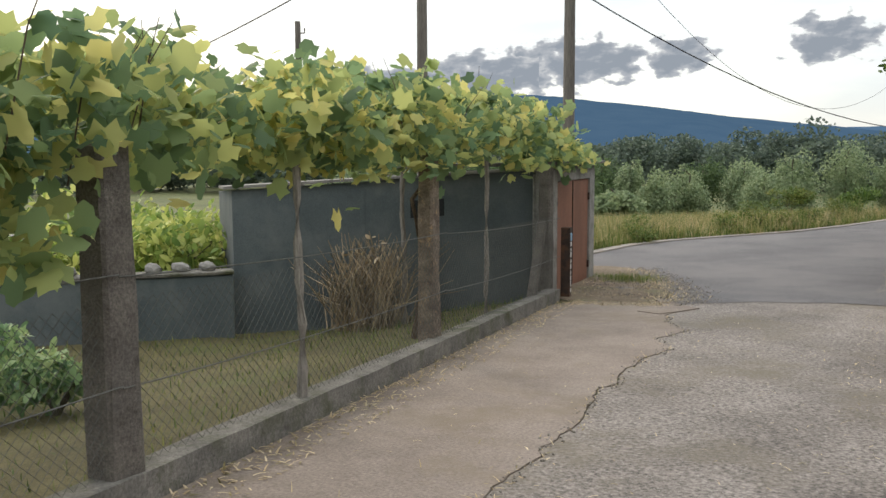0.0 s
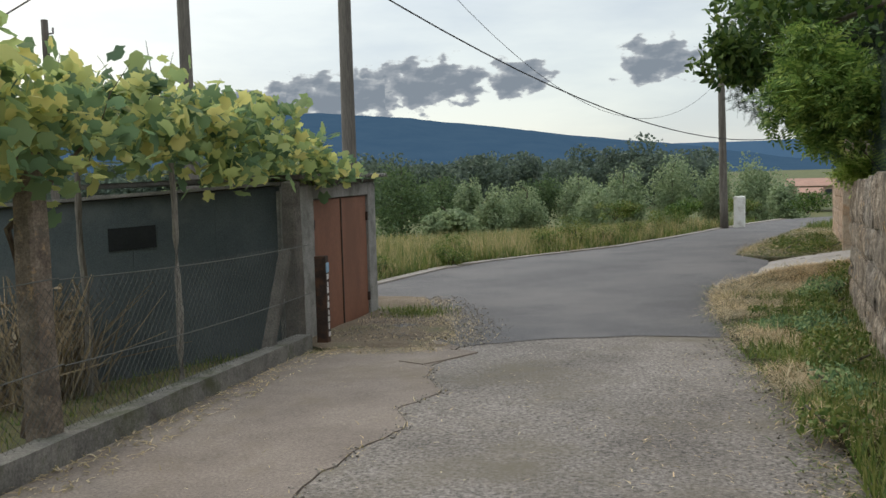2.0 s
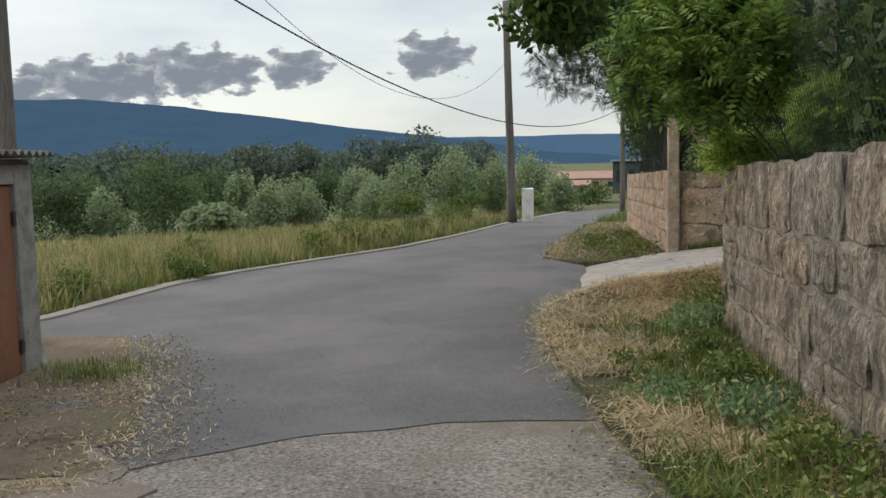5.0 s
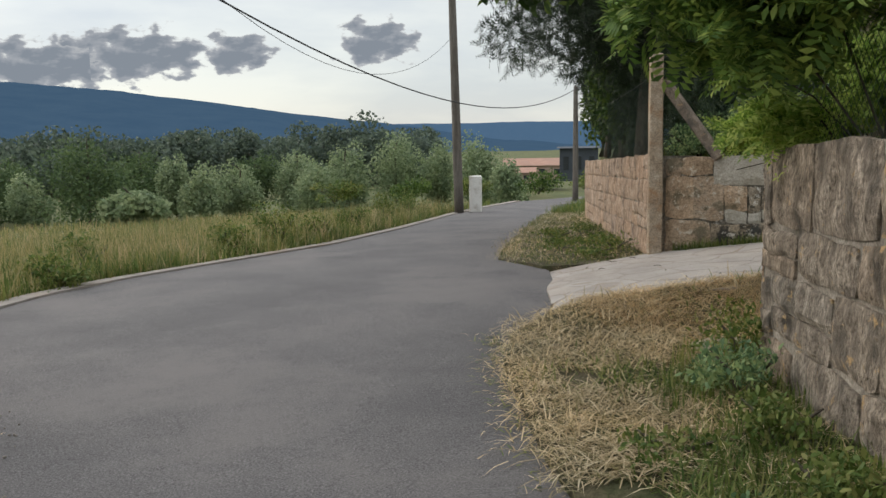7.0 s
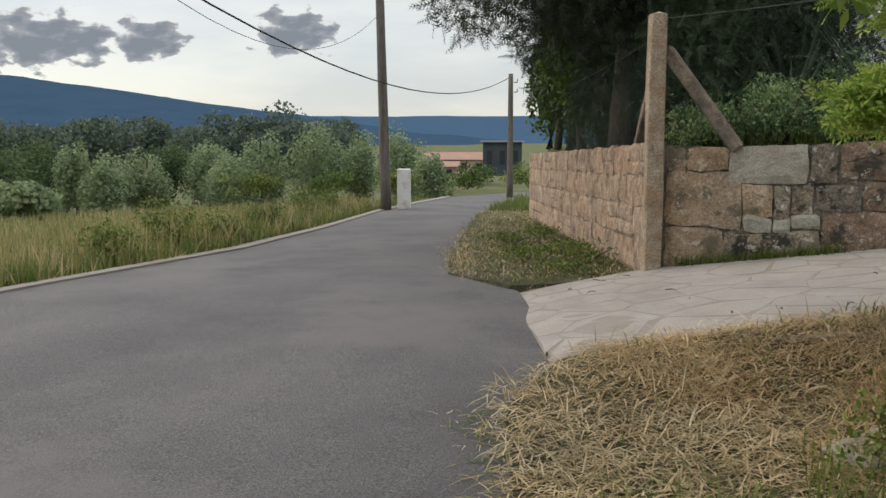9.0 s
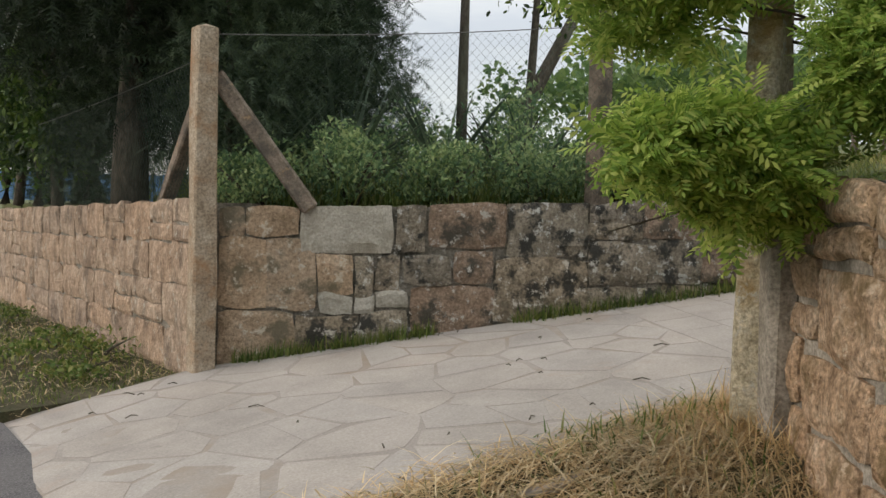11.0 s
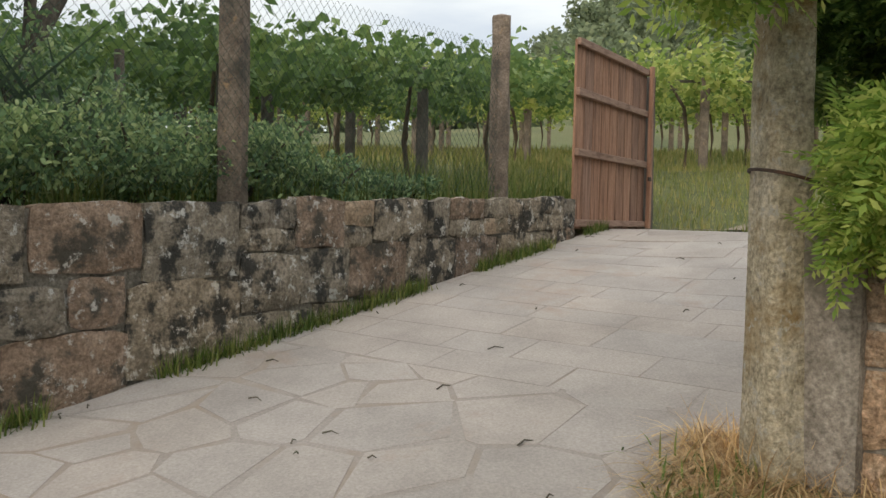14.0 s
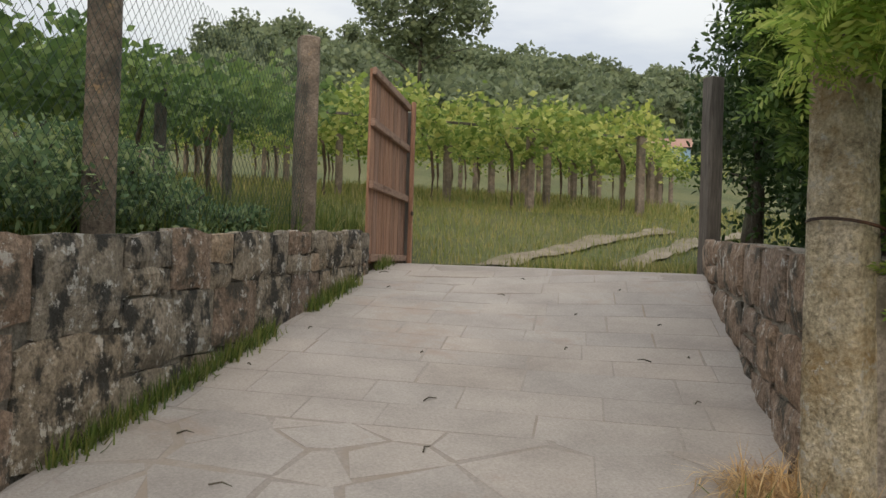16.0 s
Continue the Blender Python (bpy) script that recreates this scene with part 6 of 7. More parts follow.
def mountain():
    prof = [(85, 2.2), (70, 2.6), (55, 3.0), (44, 3.5), (38, 3.9), (33, 4.25), (29, 4.35), (24, 4.0), (18, 3.3), (12, 2.45), (8, 2.0), (4, 1.5), (0, 0.8), (-6, 0.3)]
    ys, es = [p[0] for p in prof][::-1], [p[1] for p in prof][::-1]
    V, F = [], []
    k, rows = 220, 8
    for i in range(k + 1):
        a = 85 - 91 * i / k
        e = np.interp(a, ys, es) + 0.06 * noise.noise((a * 0.5, 0, 0)) + 0.035 * noise.noise((a * 2.5, 3, 0))
        for j in range(rows + 1):
            f = j / rows
            d = 1500 + 900 * f
            h = 2400 * math.tan(radians(max(e, 0.05))) * (f ** 0.8) + 12 * noise.noise((a * 0.3, f * 4, 5)) * f * (1 - f) * 4
            V.append(dirpt(a, d, h - 6))
    for i in range(k):
        for j in range(rows):
            p = i * (rows + 1) + j
            F.append((p, p + 1, p + rows + 2, p + rows + 1))
    # blue haze over the mountain is the material's own glow
    tagged(new("mountain", mesh_of("mountain", V, F, haze_glow_land("far_mountain_haze_glow", [(0.008, 0.012, 0.016), (0.016, 0.022, 0.026)], 0.012, (0.040, 0.082, 0.14), 1.0))), "long blue wooded mountain ridge on the horizon", "mountain", kind="structure")
    V, F = [], []
    for i in range(121):
        a = 20 - 100 * i / 120
        e = 1.65 + 0.12 * noise.noise((a * 0.2, 0, 2)) + 0.03 * noise.noise((a * 2, 0, 2))
        V += [dirpt(a, 2500, -20), dirpt(a, 2560, 2560 * math.tan(radians(e)))]
    F = [(2 * i, 2 * i + 1, 2 * i + 3, 2 * i + 2) for i in range(120)]
    # the farther ridge gets a paler haze glow on its surface
    tagged(new("far_ridge", mesh_of("far_ridge", V, F, haze_glow_land("far_ridge_haze_glow", [(0.01, 0.014, 0.02), (0.02, 0.025, 0.03)], 0.012, (0.062, 0.12, 0.20), 1.0))), "hazy blue ridge on the horizon", "mountain", kind="structure")


mountain()


def wood_mass(name, specs, leaves, size, mat, label):
    """Far woodland: overlapping crowns of many leaf clumps, one thing of kind stuff."""
    P = []
    for x, y, z, r, h in specs:
        P.append(blob_points(leaves, (x, y, z + h * 0.5), (r, r, h * 0.55), 0.3, 14, 0.42))
    P = np.concatenate(P)
    n = len(P)
    tagged(new(name, scatter(name, leaf_shape("quad"), P, turns(n, 0.0), size * rng.uniform(0.6, 1.4, n), mat)), label, "woodland", kind="stuff")


spec = []
for k in range(70):
    a = 55 - 52 * (k / 70) + rng.uniform(-1, 1)
    d = rng.uniform(150, 210)
    x, y, z = dirpt(a, d, -5)
    tall = 9.0 + rng.uniform(-1.5, 2.0) + (1.2 if 3 < a < 12 else 0)
    spec.append((x, y, z, rng.uniform(6, 9), tall))
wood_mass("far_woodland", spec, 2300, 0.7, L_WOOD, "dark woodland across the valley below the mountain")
# x, y, height of the top, half width, dark kind
for x, y, top, w, dark in [(-32.1, 75.5, 2.9, 3.7, 1), (-39.2, 79.8, -0.2, 1.9, 0), (-16.9, 47.3, -0.2, 1.4, 0), (-33.7, 90.1, 2.9, 2.9, 1), (-28.9, 85.6, 1.5, 1.5, 0), (-25.4, 82.6, 0.5, 1.9, 0), (-23.7, 87.3, 1.0, 2.1, 0), (-23.8, 93.5, 2.0, 2.6, 1), (-19.4, 92.5, 1.7, 2.4, 0), (-14.5, 91.4, 2.5, 2.4, 0), (-9.6, 90.1, 3.2, 2.7, 0), (-5.7, 92.4, 2.0, 2.0, 0), (-1.7, 86.5, 2.6, 2.2, 0), (-44.2, 82.7, 1.7, 3.2, 1), (-48.2, 80.1, 2.2, 4.6, 1), (-53.4, 76.3, 2.6, 5.2, 0), (-16.4, 87.0, 0.4, 2.1, 0), (-46.1, 88.5, 1.0, 2.8, 1), (0.9, 82.5, 0.5, 1.5, 0)]:
    z = ground_z(x, y) - 0.1
    h = top - z
    tree("alder_tree" if dark else "willow_tree", x, y, z, h, (w * 1.18, w * 1.18, h * 0.52), 6200, 0.26, L_ALDER if dark else L_WILLOW, "rounded dark green alder in the valley meadow" if dark else "rounded grey-green willow in the valley meadow", "quad", 0.16, 44, 0.45, "valley trees", 3, 0.40, 0.1)


def building(name, x, y, z, w, d, h, yaw, wall, roof, label, windows=3, gable=1.0):
    root = thing(name, pose(x, y, z, 0, 0, yaw), label, "building")
    part("wall", boxed((w, d, h), Matrix.Translation((0, 0, h / 2)), 0.03), wall, root)
    V = [(-w / 2 - 0.3, -d / 2 - 0.4, h + 0.01), (w / 2 + 0.3, -d / 2 - 0.4, h + 0.01), (w / 2 + 0.3, d / 2 + 0.4, h + 0.01), (-w / 2 - 0.3, d / 2 + 0.4, h + 0.01), (-w / 2 - 0.3, 0, h + gable), (w / 2 + 0.3, 0, h + gable)]
    part("roof", mesh_of("roof", V, [(0, 1, 5, 4), (2, 3, 4, 5), (0, 4, 3), (1, 2, 5), (0, 3, 2, 1)], roof), None, root)
    for k in range(windows):
        xx = -w / 2 + w * (k + 0.5) / windows
        part("window", boxed((w / windows * 0.4, 0.12, h * 0.4), Matrix.Translation((xx, -d / 2 - 0.03, h * 0.55)), 0.01), M_GLASSDK, root)


building("farm_building", 5.8, 136, -3.3, 8.5, 7, 1.9, -5, M_PINK, M_TILE, "long pale farm building with an orange tiled roof", 4, 1.0)
building("outhouse", 3.1, 118, -3.2, 3.6, 4, 1.3, -8, M_PINK, M_TILE, "small outhouse with a red tiled roof", 2, 0.6)
building("dark_barn", 9.2, 108, -2.6, 4.2, 5, 3.6, -5, M_DKBLD, M_DKBLD, "dark slate-clad block of a barn", 3, 0.2)

# wooded hill beyond the vineyard
spec = []
for k in range(430):
    x, y = rng.uniform(78, 190), rng.uniform(-150, 60)
    if x < 92 and abs((y - 19.2) + (x + 0.5) * 0.657) < 9:
        continue
    spec.append((x, y, field(x, y) - 2, rng.uniform(3.5, 6), rng.uniform(5.5, 10)))
wood_mass("hill_woodland", spec, 520, 1.0, L_HILL, "dense green woodland on the hill above the vineyard")
tree("eucalyptus_tree", 72, -2.3, field(72, -2.3), 18, (7.0, 7.0, 5.6), 6500, 0.5, L_HILL, "tall spreading eucalyptus on the hill", "quad", 0.3, 30, 0.70, "", 7, 0.32)
building("hill_house", 75.7, -29.2, field(75.7, -29.2) - 0.3, 5, 4.5, 2.6, 62, M_BLUE, M_TILE, "pale blue house with an orange tiled roof on the hillside", 2, 1.2)

# overhead lines
for nm, a, b, sag, r in (("overhead_cable", (-6.39, 15.26, 4.6), (2.5, 43.6, 3.4), 1.7, 0.014), ("overhead_cable", (-6.39, 15.26, 6.3), (-1.9, 38.2, 5.0), 2.75, 0.006), ("overhead_cable", (-10.33, 16.4, 6.5), (-30, 21.5, 3.6), 0.4, 0.02)):
    root = thing(nm, (0, 0, 0), "black sagging overhead cable between wooden poles", "cable", "overhead cables")
    wire("strand", a, b, sag, r, M_CABLE, root, 5, 24)

# ------------------------------------------------------------------ garden behind the lane fence
GARDEN = [(fx(y) - 0.12, y) for y in (-6, 0, 5, 10.9)]
loft("garden_soil", [(-12, -6), (-12, 0), (-10, 6), (-5.2, 10.95)], GARDEN, 50, 24, ground_z, M_GARDEN, 0.0, 0, "trodden ochre soil of the fenced garden", "soil", rough=0.04)
n = 6000
gxy = strip_points([(-10, -4), (-10, 3), (-8.5, 7), (-5.6, 10.4)], GARDEN, n)
blades("garden_grass", gxy, ground_z, 0.10, 0.010, L_GRASS, label="short rough grass in the fenced garden", lean=0.7)


def low_wall():
    root = thing("low_garden_wall", (0, 0, 0), "low dark cement wall topped with loose stones", "wall")
    a, b = Vector((-7.72, 7.82)), Vector((-9.6, 5.6))
    u = (b - a).normalized()
    m = (a + b) / 2
    ang = math.degrees(math.atan2(u.y, u.x))
    part("wall_body", boxed(((b - a).length, 0.22, 0.95), pose(m.x, m.y, -0.42, 0, 0, ang), 0.015, 0.006), M_SHEET, root)
    part("coping", boxed(((b - a).length, 0.28, 0.05), pose(m.x, m.y, 0.085, 0, 0, ang), 0.01, 0.006), M_KERB, root)
    for k in range(7):
        p = a + u * (0.3 + 0.32 * k)
        s = thing("loose_stone", pose(p.x, p.y, 0.155, rng.uniform(-20, 20), rng.uniform(-20, 20), rng.uniform(0, 180)), "loose grey fieldstone lying on the low wall", "stone", "stones on the low wall")
        bm = bmesh.new()
        bmesh.ops.create_icosphere(bm, subdivisions=2, radius=1)
        for v in bm.verts:
            v.co *= 1 + 0.25 * noise.noise(v.co * 1.6 + Vector((k * 3.1, 0, 0)))
            v.co.x, v.co.y, v.co.z = v.co.x * 0.13, v.co.y * 0.10, v.co.z * 0.07
        part("stone_body", bm, M_RENDER, s)


low_wall()


def dead_bush(x, y):
    z = ground_z(x, y)
    root = thing("dead_bush", (x, y, z), "dry brown bundle of dead twigs by the shed", "bush")
    bm = bmesh.new()
    for k in range(260):
        a, t = rng.uniform(0, 2 * math.pi), abs(rng.normal(0, 0.42))
        L = rng.uniform(0.7, 1.35)
        d = Vector((math.cos(a) * math.sin(t), math.sin(a) * math.sin(t), math.cos(t)))
        p0 = Vector((rng.uniform(-0.4, 0.4), rng.uniform(-0.4, 0.4), 0))
        bend = Vector((rng.uniform(-0.2, 0.2), rng.uniform(-0.2, 0.2), -0.12))
        tube(bm, [p0, p0 + d * L * 0.55, p0 + d * L + bend], [0.011, 0.008, 0.003], 3, 0, False)
    part("twig_tangle", bm, L_DRY, root)
    m = 260
    pts = blob_points(m, (0, 0, 0.75), (0.45, 0.45, 0.5), 0.2, 8, 0.5)
    part("withered_leaves", scatter("withered_leaves", leaf_shape("oval"), pts, turns(m, 0.1), 0.09 * rng.uniform(0.5, 1.3, m), L_DRY), None, root)


dead_bush(-6.3, 8.75)
for x, y, h in ((-6.1, 4.2, 0.3), (-6.6, 3.6, 0.35), (-7.3, 4.6, 0.35)):
    bush("garden_weed", x, y, ground_z(x, y), (0.5, 0.5, h), 500, 0.12, L_WEED, "bright leafy weed clump in the garden", category="weed", group="garden weeds")
for x, y in ((-10.5, 6.5), (-11.5, 4.0), (-12.0, 8.5), (-10.8, 1.5), (-13, 11.0), (-9.8, 11.2), (-8.6, 12.6), (-11.5, 13), (-10.0, 9.0), (-9.3, 8.0), (-11.0, 10.2)):
    bush("garden_shrub", x, y, -0.6, (1.2, 1.2, 0.75), 1300, 0.17, L_VINEY, "yellow-green overgrown shrub behind the garden", category="shrub", group="shrubs behind the garden")
bf = thing("back_fence", (0, 0, 0), "old chain-link fence at the back of the garden", "fence")
chain_link("chain_link_mesh", [(-9.7, 5.6), (-9.2, -2)], lambda x, y: -0.3, lambda x, y: 0.75, 0.10, 0.002, M_WIRE, bf)
for y in (5.4, 3.2, 1.0):
    part("post", tubed([(-9.72 + (5.6 - y) * 0.066, y, -0.6), (-9.72 + (5.6 - y) * 0.066, y, 0.85)], [0.05, 0.045], 8, 0.08), M_POLE, bf)
stake(-5.9, 8.9, -0.7, 1.5, 0.04, "dark wooden pergola stake against the shed", "pergola stakes")

# litter and tufts along the lane
n = 1500
kxy = strip_points([(kerb_x(y) + 0.02, y) for y in (0, 5, 10.6)], [(kerb_x(y) + 0.38, y) for y in (0, 5, 10.6)], n, 1.8)
blades("kerb_litter", kxy, gz, 0.07, 0.012, L_STRAW, flat=0.9, label="dry leaf litter gathered along the kerb", category="litter", lift=0.02)
n = 1100
axy = strip_points([(-5.0, 13.4), (-5.3, 14.2)], [(-4.2, 13.2), (-4.3, 14.1)], n) + rng.normal(0, 0.14, (n, 2))
blades("apron_grass", axy, gz, 0.09, 0.009, L_GRASS, label="low green grass tuft beside the shed corner", lift=0.01, lean=0.6)
n = 1200
axy = strip_points([(-4.9, 11.3), (-5.3, 13.6)], [(-3.2, 11.2), (-4.0, 13.6)], n)
blades("apron_straw", axy, gz, 0.08, 0.007, L_STRAW, flat=0.9, label="scattered straw on the dusty apron", lift=0.02)

n = 900
axy = strip_points([(-4.55, 10.75), (-3.9, 10.8), (-3.3, 10.9)], [(-4.4, 10.45), (-3.8, 10.55), (-3.1, 10.8)], n) + rng.normal(0, 0.09, (n, 2))
blades("apron_litter", axy, gz, 0.06, 0.008, L_STRAW, flat=0.9, label="dry litter where the soil apron meets the lane", category="litter", lift=0.02, lean=0.3)

# small twigs and leaves dropped on the driveway
for k in range(44):
    f = rng.uniform(0, 1)
    x = 0.2 + 8.5 * f
    lo, hi = (wr(x) if x > 2.6 else 17.35) + 0.15, (wl(x) if x > 1.3 else 20.6) - 0.12
    y = lo + (hi - lo) * (rng.beta(0.6, 0.6))
    s = thing("fallen_twig", pose(x, y, dz(x, y) + 0.008, 0, 0, rng.uniform(0, 360)), "small dry twig lying on the driveway", "twig", "twigs on the driveway")
    L = rng.uniform(0.03, 0.11)
    part("stem", tubed([(0, 0, 0), (L * 0.5, L * 0.12, 0.012), (L, 0, 0.004)], [0.0045, 0.004, 0.002], 5), M_BARK, s)
# grass growing at the foot of the driveway wall
n = 3600
wx = rng.uniform(1.5, 8.5, n)
wxy = np.stack([wx, [wl(x) - 0.02 - abs(rng.normal(0, 0.05)) for x in wx]], 1)
wxy = wxy[[noise.noise((x * 1.1, 3, 3)) > -0.2 for x, y in wxy]]
blades("wall_foot_moss", wxy, dz, 0.13, 0.010, L_GRASS, label="thin green grass at the foot of the rubble wall", lean=0.5)

# clouds low over the mountain


def cloud_material():
    m, n, l, bs = nodes_of("evening_cloud")
    tc = n.new("ShaderNodeTexCoord")
    a = tex(n, l, "noise", 1.9, 6, 0.5, tc.outputs["Object"], (0.006, 0.006, 0.012))
    ln = n.new("ShaderNodeVectorMath")
    ln.operation = "LENGTH"
    mp = n.new("ShaderNodeMapping")
    mp.inputs["Location"].default_value = (-1, -1, -1)
    mp.inputs["Scale"].default_value = (2, 2, 2)
    l.new(tc.outputs["Generated"], mp.inputs[0])
    # flattened distance from the cloud's middle
    sc = n.new("ShaderNodeVectorMath")
    sc.operation = "MULTIPLY"
    sc.inputs[1].default_value = (1, 0, 1)
    l.new(mp.outputs[0], sc.inputs[0])
    cu = n.new("ShaderNodeVectorMath")  # long banks keep their body towards the ends
    cu.operation = "MULTIPLY"
    l.new(sc.outputs[0], cu.inputs[0])
    ab = n.new("ShaderNodeVectorMath")
    ab.operation = "ABSOLUTE"
    l.new(sc.outputs[0], ab.inputs[0])
    l.new(ab.outputs[0], cu.inputs[1])
    l.new(cu.outputs[0], ln.inputs[0])
    fall = n.new("ShaderNodeMapRange")
    fall.inputs["From Min"].default_value, fall.inputs["From Max"].default_value = 0.0, 1.0
    fall.inputs["To Min"].default_value, fall.inputs["To Max"].default_value = 0.42, -0.62
    l.new(ln.outputs["Value"], fall.inputs["Value"])
    ad = n.new("ShaderNodeMath")
    ad.operation = "ADD"
    hc = n.new("ShaderNodeMapRange")  # billows
    hc.inputs["From Min"].default_value, hc.inputs["From Max"].default_value = 0.30, 0.70
    l.new(a.outputs["Fac"], hc.inputs["Value"])
    l.new(hc.outputs[0], ad.inputs[0])
    l.new(fall.outputs[0], ad.inputs[1])
    al = ramp(n, l, ad.outputs[0], [(0.34, (0, 0, 0)), (0.52, (1, 1, 1))])
    col = ramp(n, l, ad.outputs[0], [(0.38, (0.62, 0.62, 0.61)), (0.55, (0.36, 0.38, 0.41)), (0.85, (0.24, 0.27, 0.31))])
    em = n.new("ShaderNodeEmission")
    l.new(col, em.inputs["Color"])
    tr = n.new("ShaderNodeBsdfTransparent")
    ms = n.new("ShaderNodeMixShader")
    l.new(al, ms.inputs[0])
    l.new(tr.outputs[0], ms.inputs[1])
    l.new(em.outputs[0], ms.inputs[2])
    l.new(ms.outputs[0], n["Material Output"].inputs["Surface"])
    return m


M_CLOUD = cloud_material()


def cloud(yaw, elev, w, h):
    """A flat bank of cloud kilometres away; w and h in degrees."""
    D = 3200
    x, y, _ = dirpt(yaw, D, 0)
    W, H = D * math.radians(w), D * math.radians(h)
    V = [(-W / 2, 0, -H / 2), (W / 2, 0, -H / 2), (W / 2, 0, H / 2), (-W / 2, 0, H / 2)]
    ob = new("cloud", mesh_of("cloud", V, [(0, 1, 2, 3)], M_CLOUD))
    ob.matrix_basis = Matrix.Translation((x, y, D * math.tan(radians(elev)))) @ Matrix.Rotation(radians(yaw), 4, "Z")
    tagged(ob, "grey evening cloud low over the mountain", "cloud", "clouds", "structure")
    ob.visible_shadow = False


for yaw, el, w, h in ((34.5, 4.6, 15.0, 3.2), (27.5, 5.2, 13.0, 4.2), (21.8, 6.0, 11.5, 4.2), (15.9, 6.2, 5.4, 3.3), (7.2, 6.9, 6.6, 3.8)):
    cloud(yaw, el, w, h)

# leafy weeds at the foot of the lane wall and on the verges
for k, (x, y, h, m) in enumerate([(0.45, 9.0, 0.16, 260), (0.5, 9.9, 0.2, 300), (0.5, 10.8, 0.22, 340), (0.45, 11.7, 0.2, 340), (0.5, 12.6, 0.22, 340), (0.55, 13.5, 0.24, 360), (0.62, 14.4, 0.3, 420), (0.85, 15.2, 0.34, 420), (0.35, 8.1, 0.14, 220), (0.05, 12.2, 0.12, 220), (0.0, 13.4, 0.12, 220)]):
    bush("wall_foot_weed", x, y, near_verge(x, y) - 0.02, (0.34, 0.42, h * 0.75), m * 2, 0.045, L_GRASS if k % 3 else L_WEED, "low leafy green weeds at the foot of the wall", category="weed", group="weeds along the lane wall", stems=2)
for k, (x, y, h) in enumerate([(0.6, 21.6, 0.16), (0.2, 22.6, 0.2), (0.9, 23.6, 0.2), (0.3, 24.8, 0.18), (0.9, 26.0, 0.2), (1.0, 22.4, 0.25)]):
    bush("verge_weed", x, y, gz(x, y) + 0.08, (0.45, 0.5, h * 0.6), 420, 0.05, L_GRASS, "low leafy weeds on the grass verge", category="weed", group="weeds on the far verge", stems=2)
# broken stone at the end of the lane wall
fs = thing("fallen_stone", (0.78, 15.5, gz(0.7, 15.5) - 0.05), "broken granite block in the dry grass", "stone")
part("stone_body", boxed((0.32, 0.26, 0.3), pose(0, 0, 0.12, 8, -6, 25), 0.03, 0.03), M_PILLAR, fs)

# two worn ruts of the track through the field
for mid in ([(9.0, 15.9), (10.1, 14.85), (11.1, 13.6), (12.15, 12.25), (13.5, 10.25)], [(9.1, 14.1), (10.42, 12.58), (11.36, 11.6), (12.3, 10.3), (13.5, 8.35)]):
    a, b = jag([(x + 0.17, y + 0.12) for x, y in mid], 0.22, 40, 5), jag([(x - 0.17, y - 0.12) for x, y in mid], 0.22, 40, 8)
    loft("field_track", a, b, 24, 3, field, M_SAND, 0.02, 0, "worn sandy wheel rut through the field grass", "track", rough=0.02)

# loose gravel where the soil apron meets the asphalt, and along the lane
def gravel(name, xy, zf, size, label):
    m = len(xy)
    oct_ = ([(1, 0, 0), (0, 1, 0), (-1, 0, 0), (0, -1, 0), (0, 0, 0.7), (0, 0, -0.7)], [(0, 1, 4), (1, 2, 4), (2, 3, 4), (3, 0, 4), (1, 0, 5), (2, 1, 5), (3, 2, 5), (0, 3, 5)])
    pts = np.array([(x, y, zf(x, y)) for x, y in xy])
    tagged(new(name, scatter(name, oct_, pts, turns(m, 0.6), size * rng.uniform(0.4, 1.3, m), M_PEBBLE)), label, "gravel", kind="stuff")


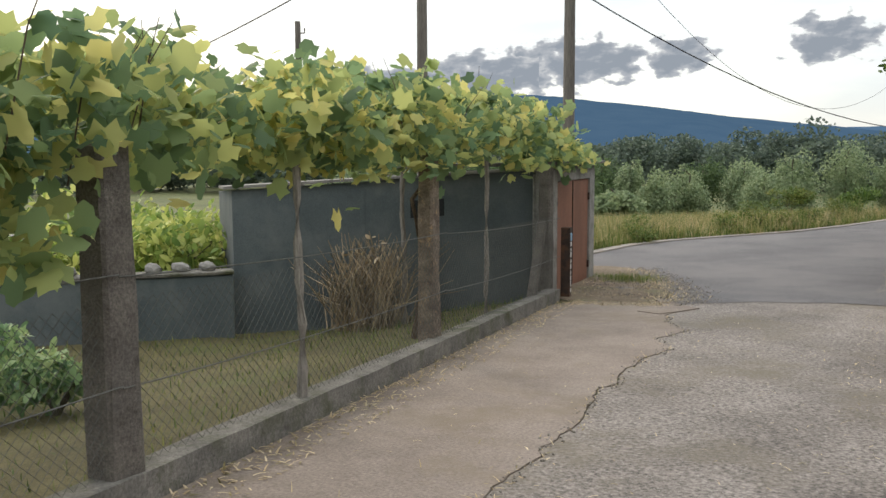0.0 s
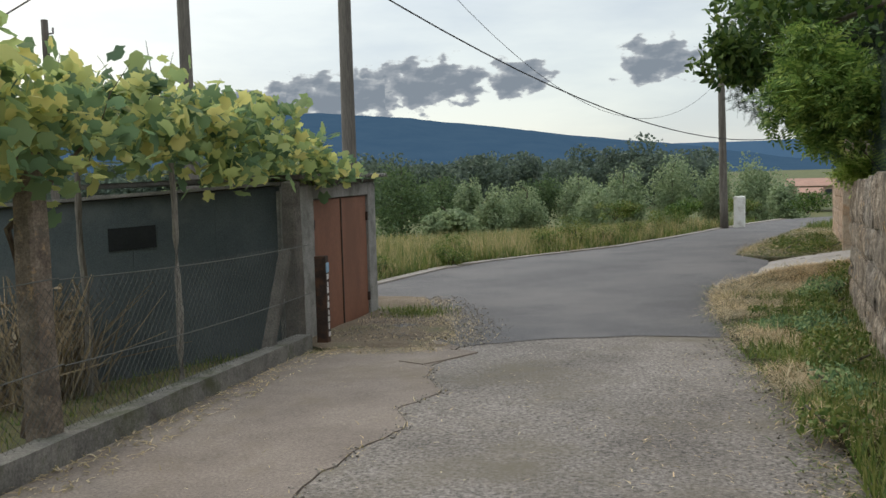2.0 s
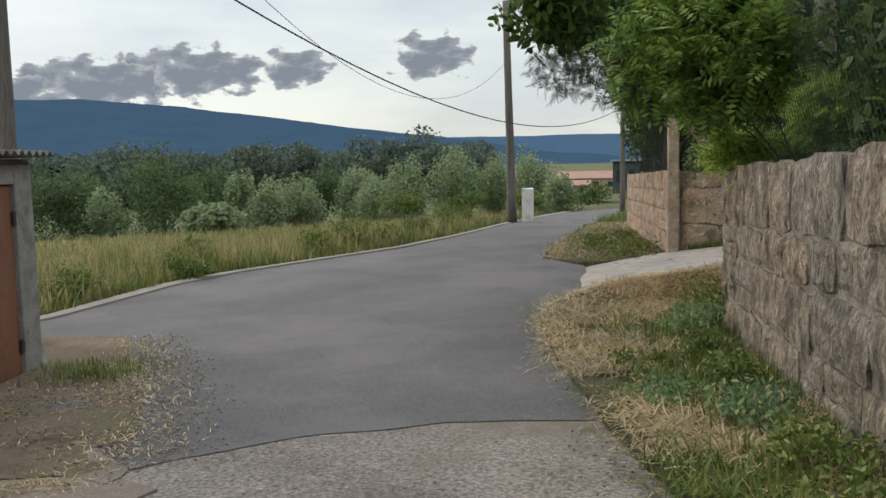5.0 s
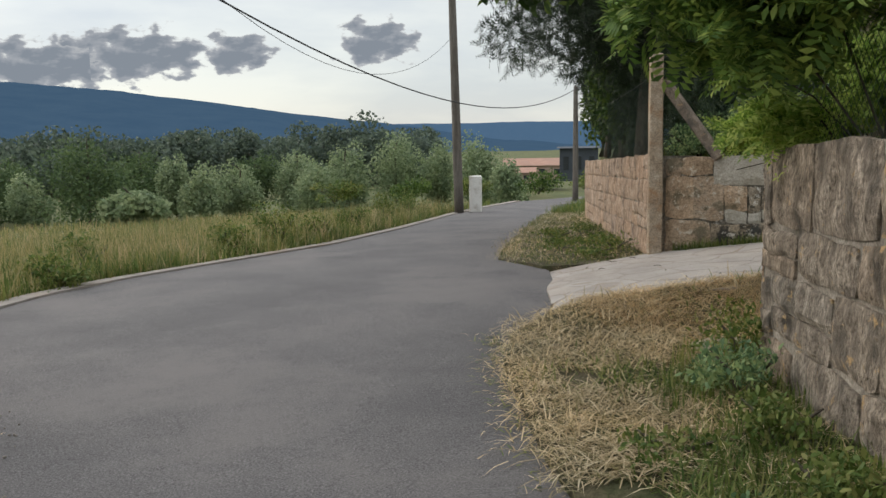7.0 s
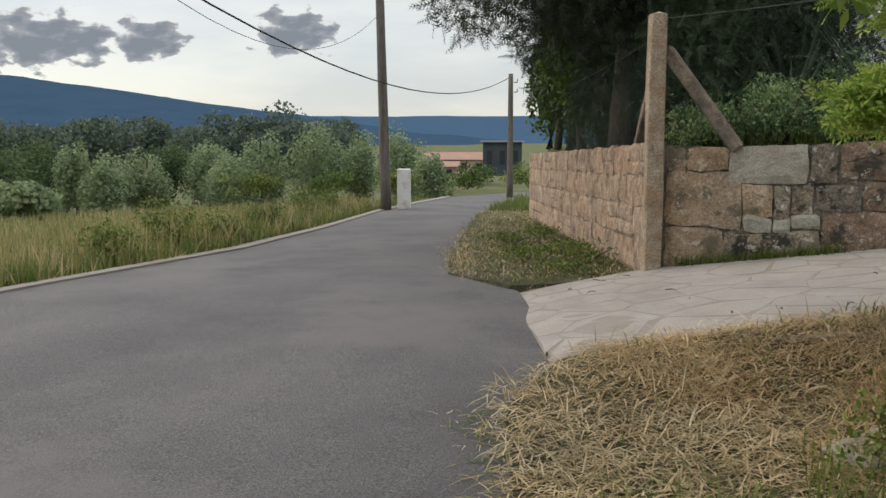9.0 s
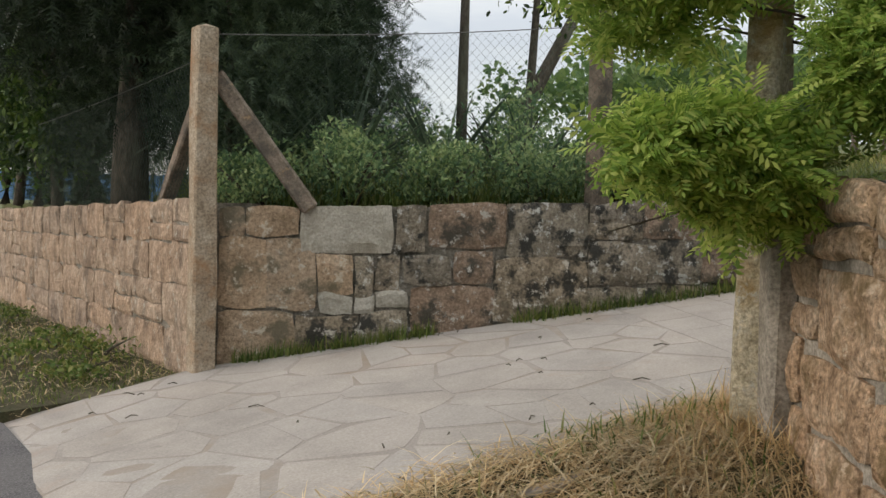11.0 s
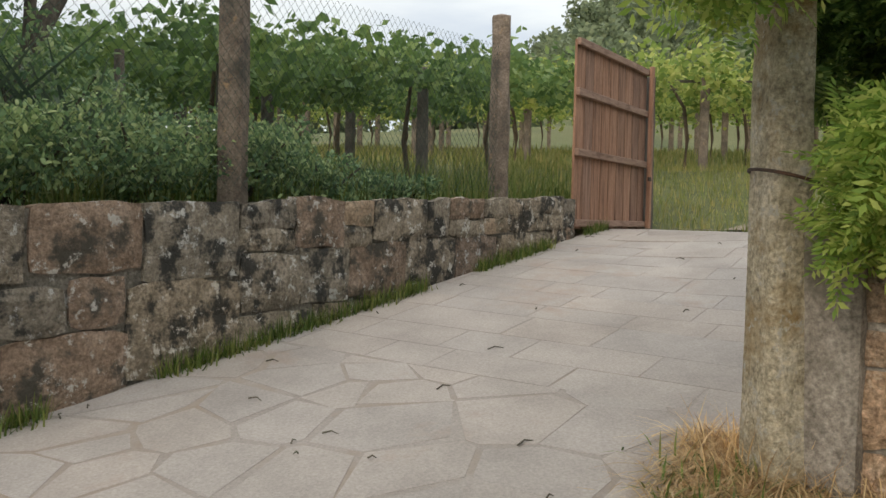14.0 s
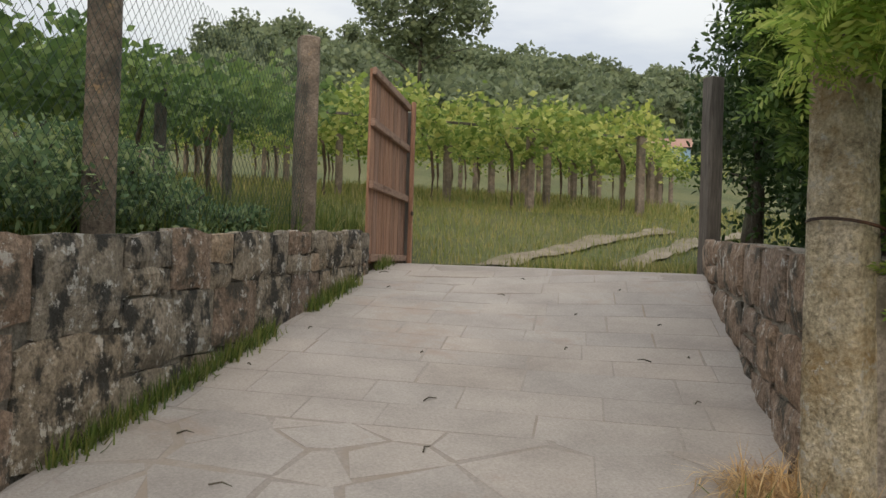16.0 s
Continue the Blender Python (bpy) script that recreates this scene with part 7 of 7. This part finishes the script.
m = 900
gx = np.concatenate([strip_points([(-3.2, 11.0), (-3.7, 12.6), (-5.2, 15.4)], [(-2.7, 11.2), (-3.2, 12.8), (-4.6, 15.2)], m), strip_points([(-4.7, 11.4), (-5.2, 14.0)], [(-3.3, 11.2), (-4.2, 13.8)], 700), strip_points([(0.2, 6), (0.0, 9), (-0.6, 11.8)], [(0.5, 6), (0.4, 9), (-0.2, 11.8)], 500)])
gravel("loose_gravel", gx + rng.normal(0, 0.12, gx.shape), lambda x, y: gz(x, y) + 0.022, 0.012, "loose grey gravel scattered on the soil and lane edge")
n = 1600
sx = strip_points([(-3.3, 11.0), (-3.8, 12.6), (-5.2, 15.3)], [(-2.9, 11.1), (-3.4, 12.7), (-4.9, 15.2)], n) + rng.normal(0, 0.14, (n, 2))
blades("apron_edge_straw", sx, gz, 0.07, 0.008, L_STRAW, flat=0.9, label="trampled straw along the asphalt edge", lift=0.03, lean=0.4)
n = 2200
sx = strip_points([(-0.05, 20.75), (-0.75, 22), (-0.68, 23.9), (-0.1, 29)], [(0.25, 20.9), (-0.45, 22), (-0.4, 23.9), (0.15, 29)], n) + rng.normal(0, 0.1, (n, 2))
blades("verge_edge_straw", sx, gz, 0.12, 0.008, L_STRAW, flat=0.8, label="dry straw along the verge edge", lift=0.03, lean=0.45)
for k, (x, y, r) in enumerate([(-4.5, 47.5, 1.0), (-1.5, 49.5, 1.1), (1.5, 51.5, 1.2), (4.5, 53.0, 1.2), (8.0, 55.0, 1.3), (-7.5, 46.0, 1.0), (5.5, 43.8, 0.9), (11.5, 57, 1.3)]):
    bush("roadside_bush", x, y, -1.1, (r * 1.3, r, r * 0.55), 1500, 0.13, L_GRASS if k % 2 else L_HEDGE, "leafy green bush beyond the road bend", group="bushes past the bend")

# dust, straw and grit caught in the broken joint of the lane
cp = np.array([p for p in CRACK if -1 < p[1] < 11.0])
cx = cp[rng.integers(0, len(cp), 900)] + rng.normal(0, 0.035, (900, 2))
blades("joint_litter", cx[:500], gz, 0.05, 0.007, L_STRAW, flat=0.85, label="dry grass and litter caught in the lane joint", category="litter", lift=0.012, lean=0.4)
gravel("joint_grit", cx[400:], lambda x, y: gz(x, y) + 0.004, 0.011, "grit along the broken joint of the lane")
lx = np.concatenate([strip_points([(-3.6, 3), (-4.2, 9.5)], [(-0.5, 3), (-1.2, 11.5)], 420), strip_points([(-0.6, 4), (-0.9, 11.5)], [(0.5, 4), (-0.2, 11.5)], 500)])
blades("lane_litter", lx, gz, 0.06, 0.006, L_STRAW, flat=0.95, label="scattered dry grass stems on the lane", category="litter", lift=0.012, lean=0.25)
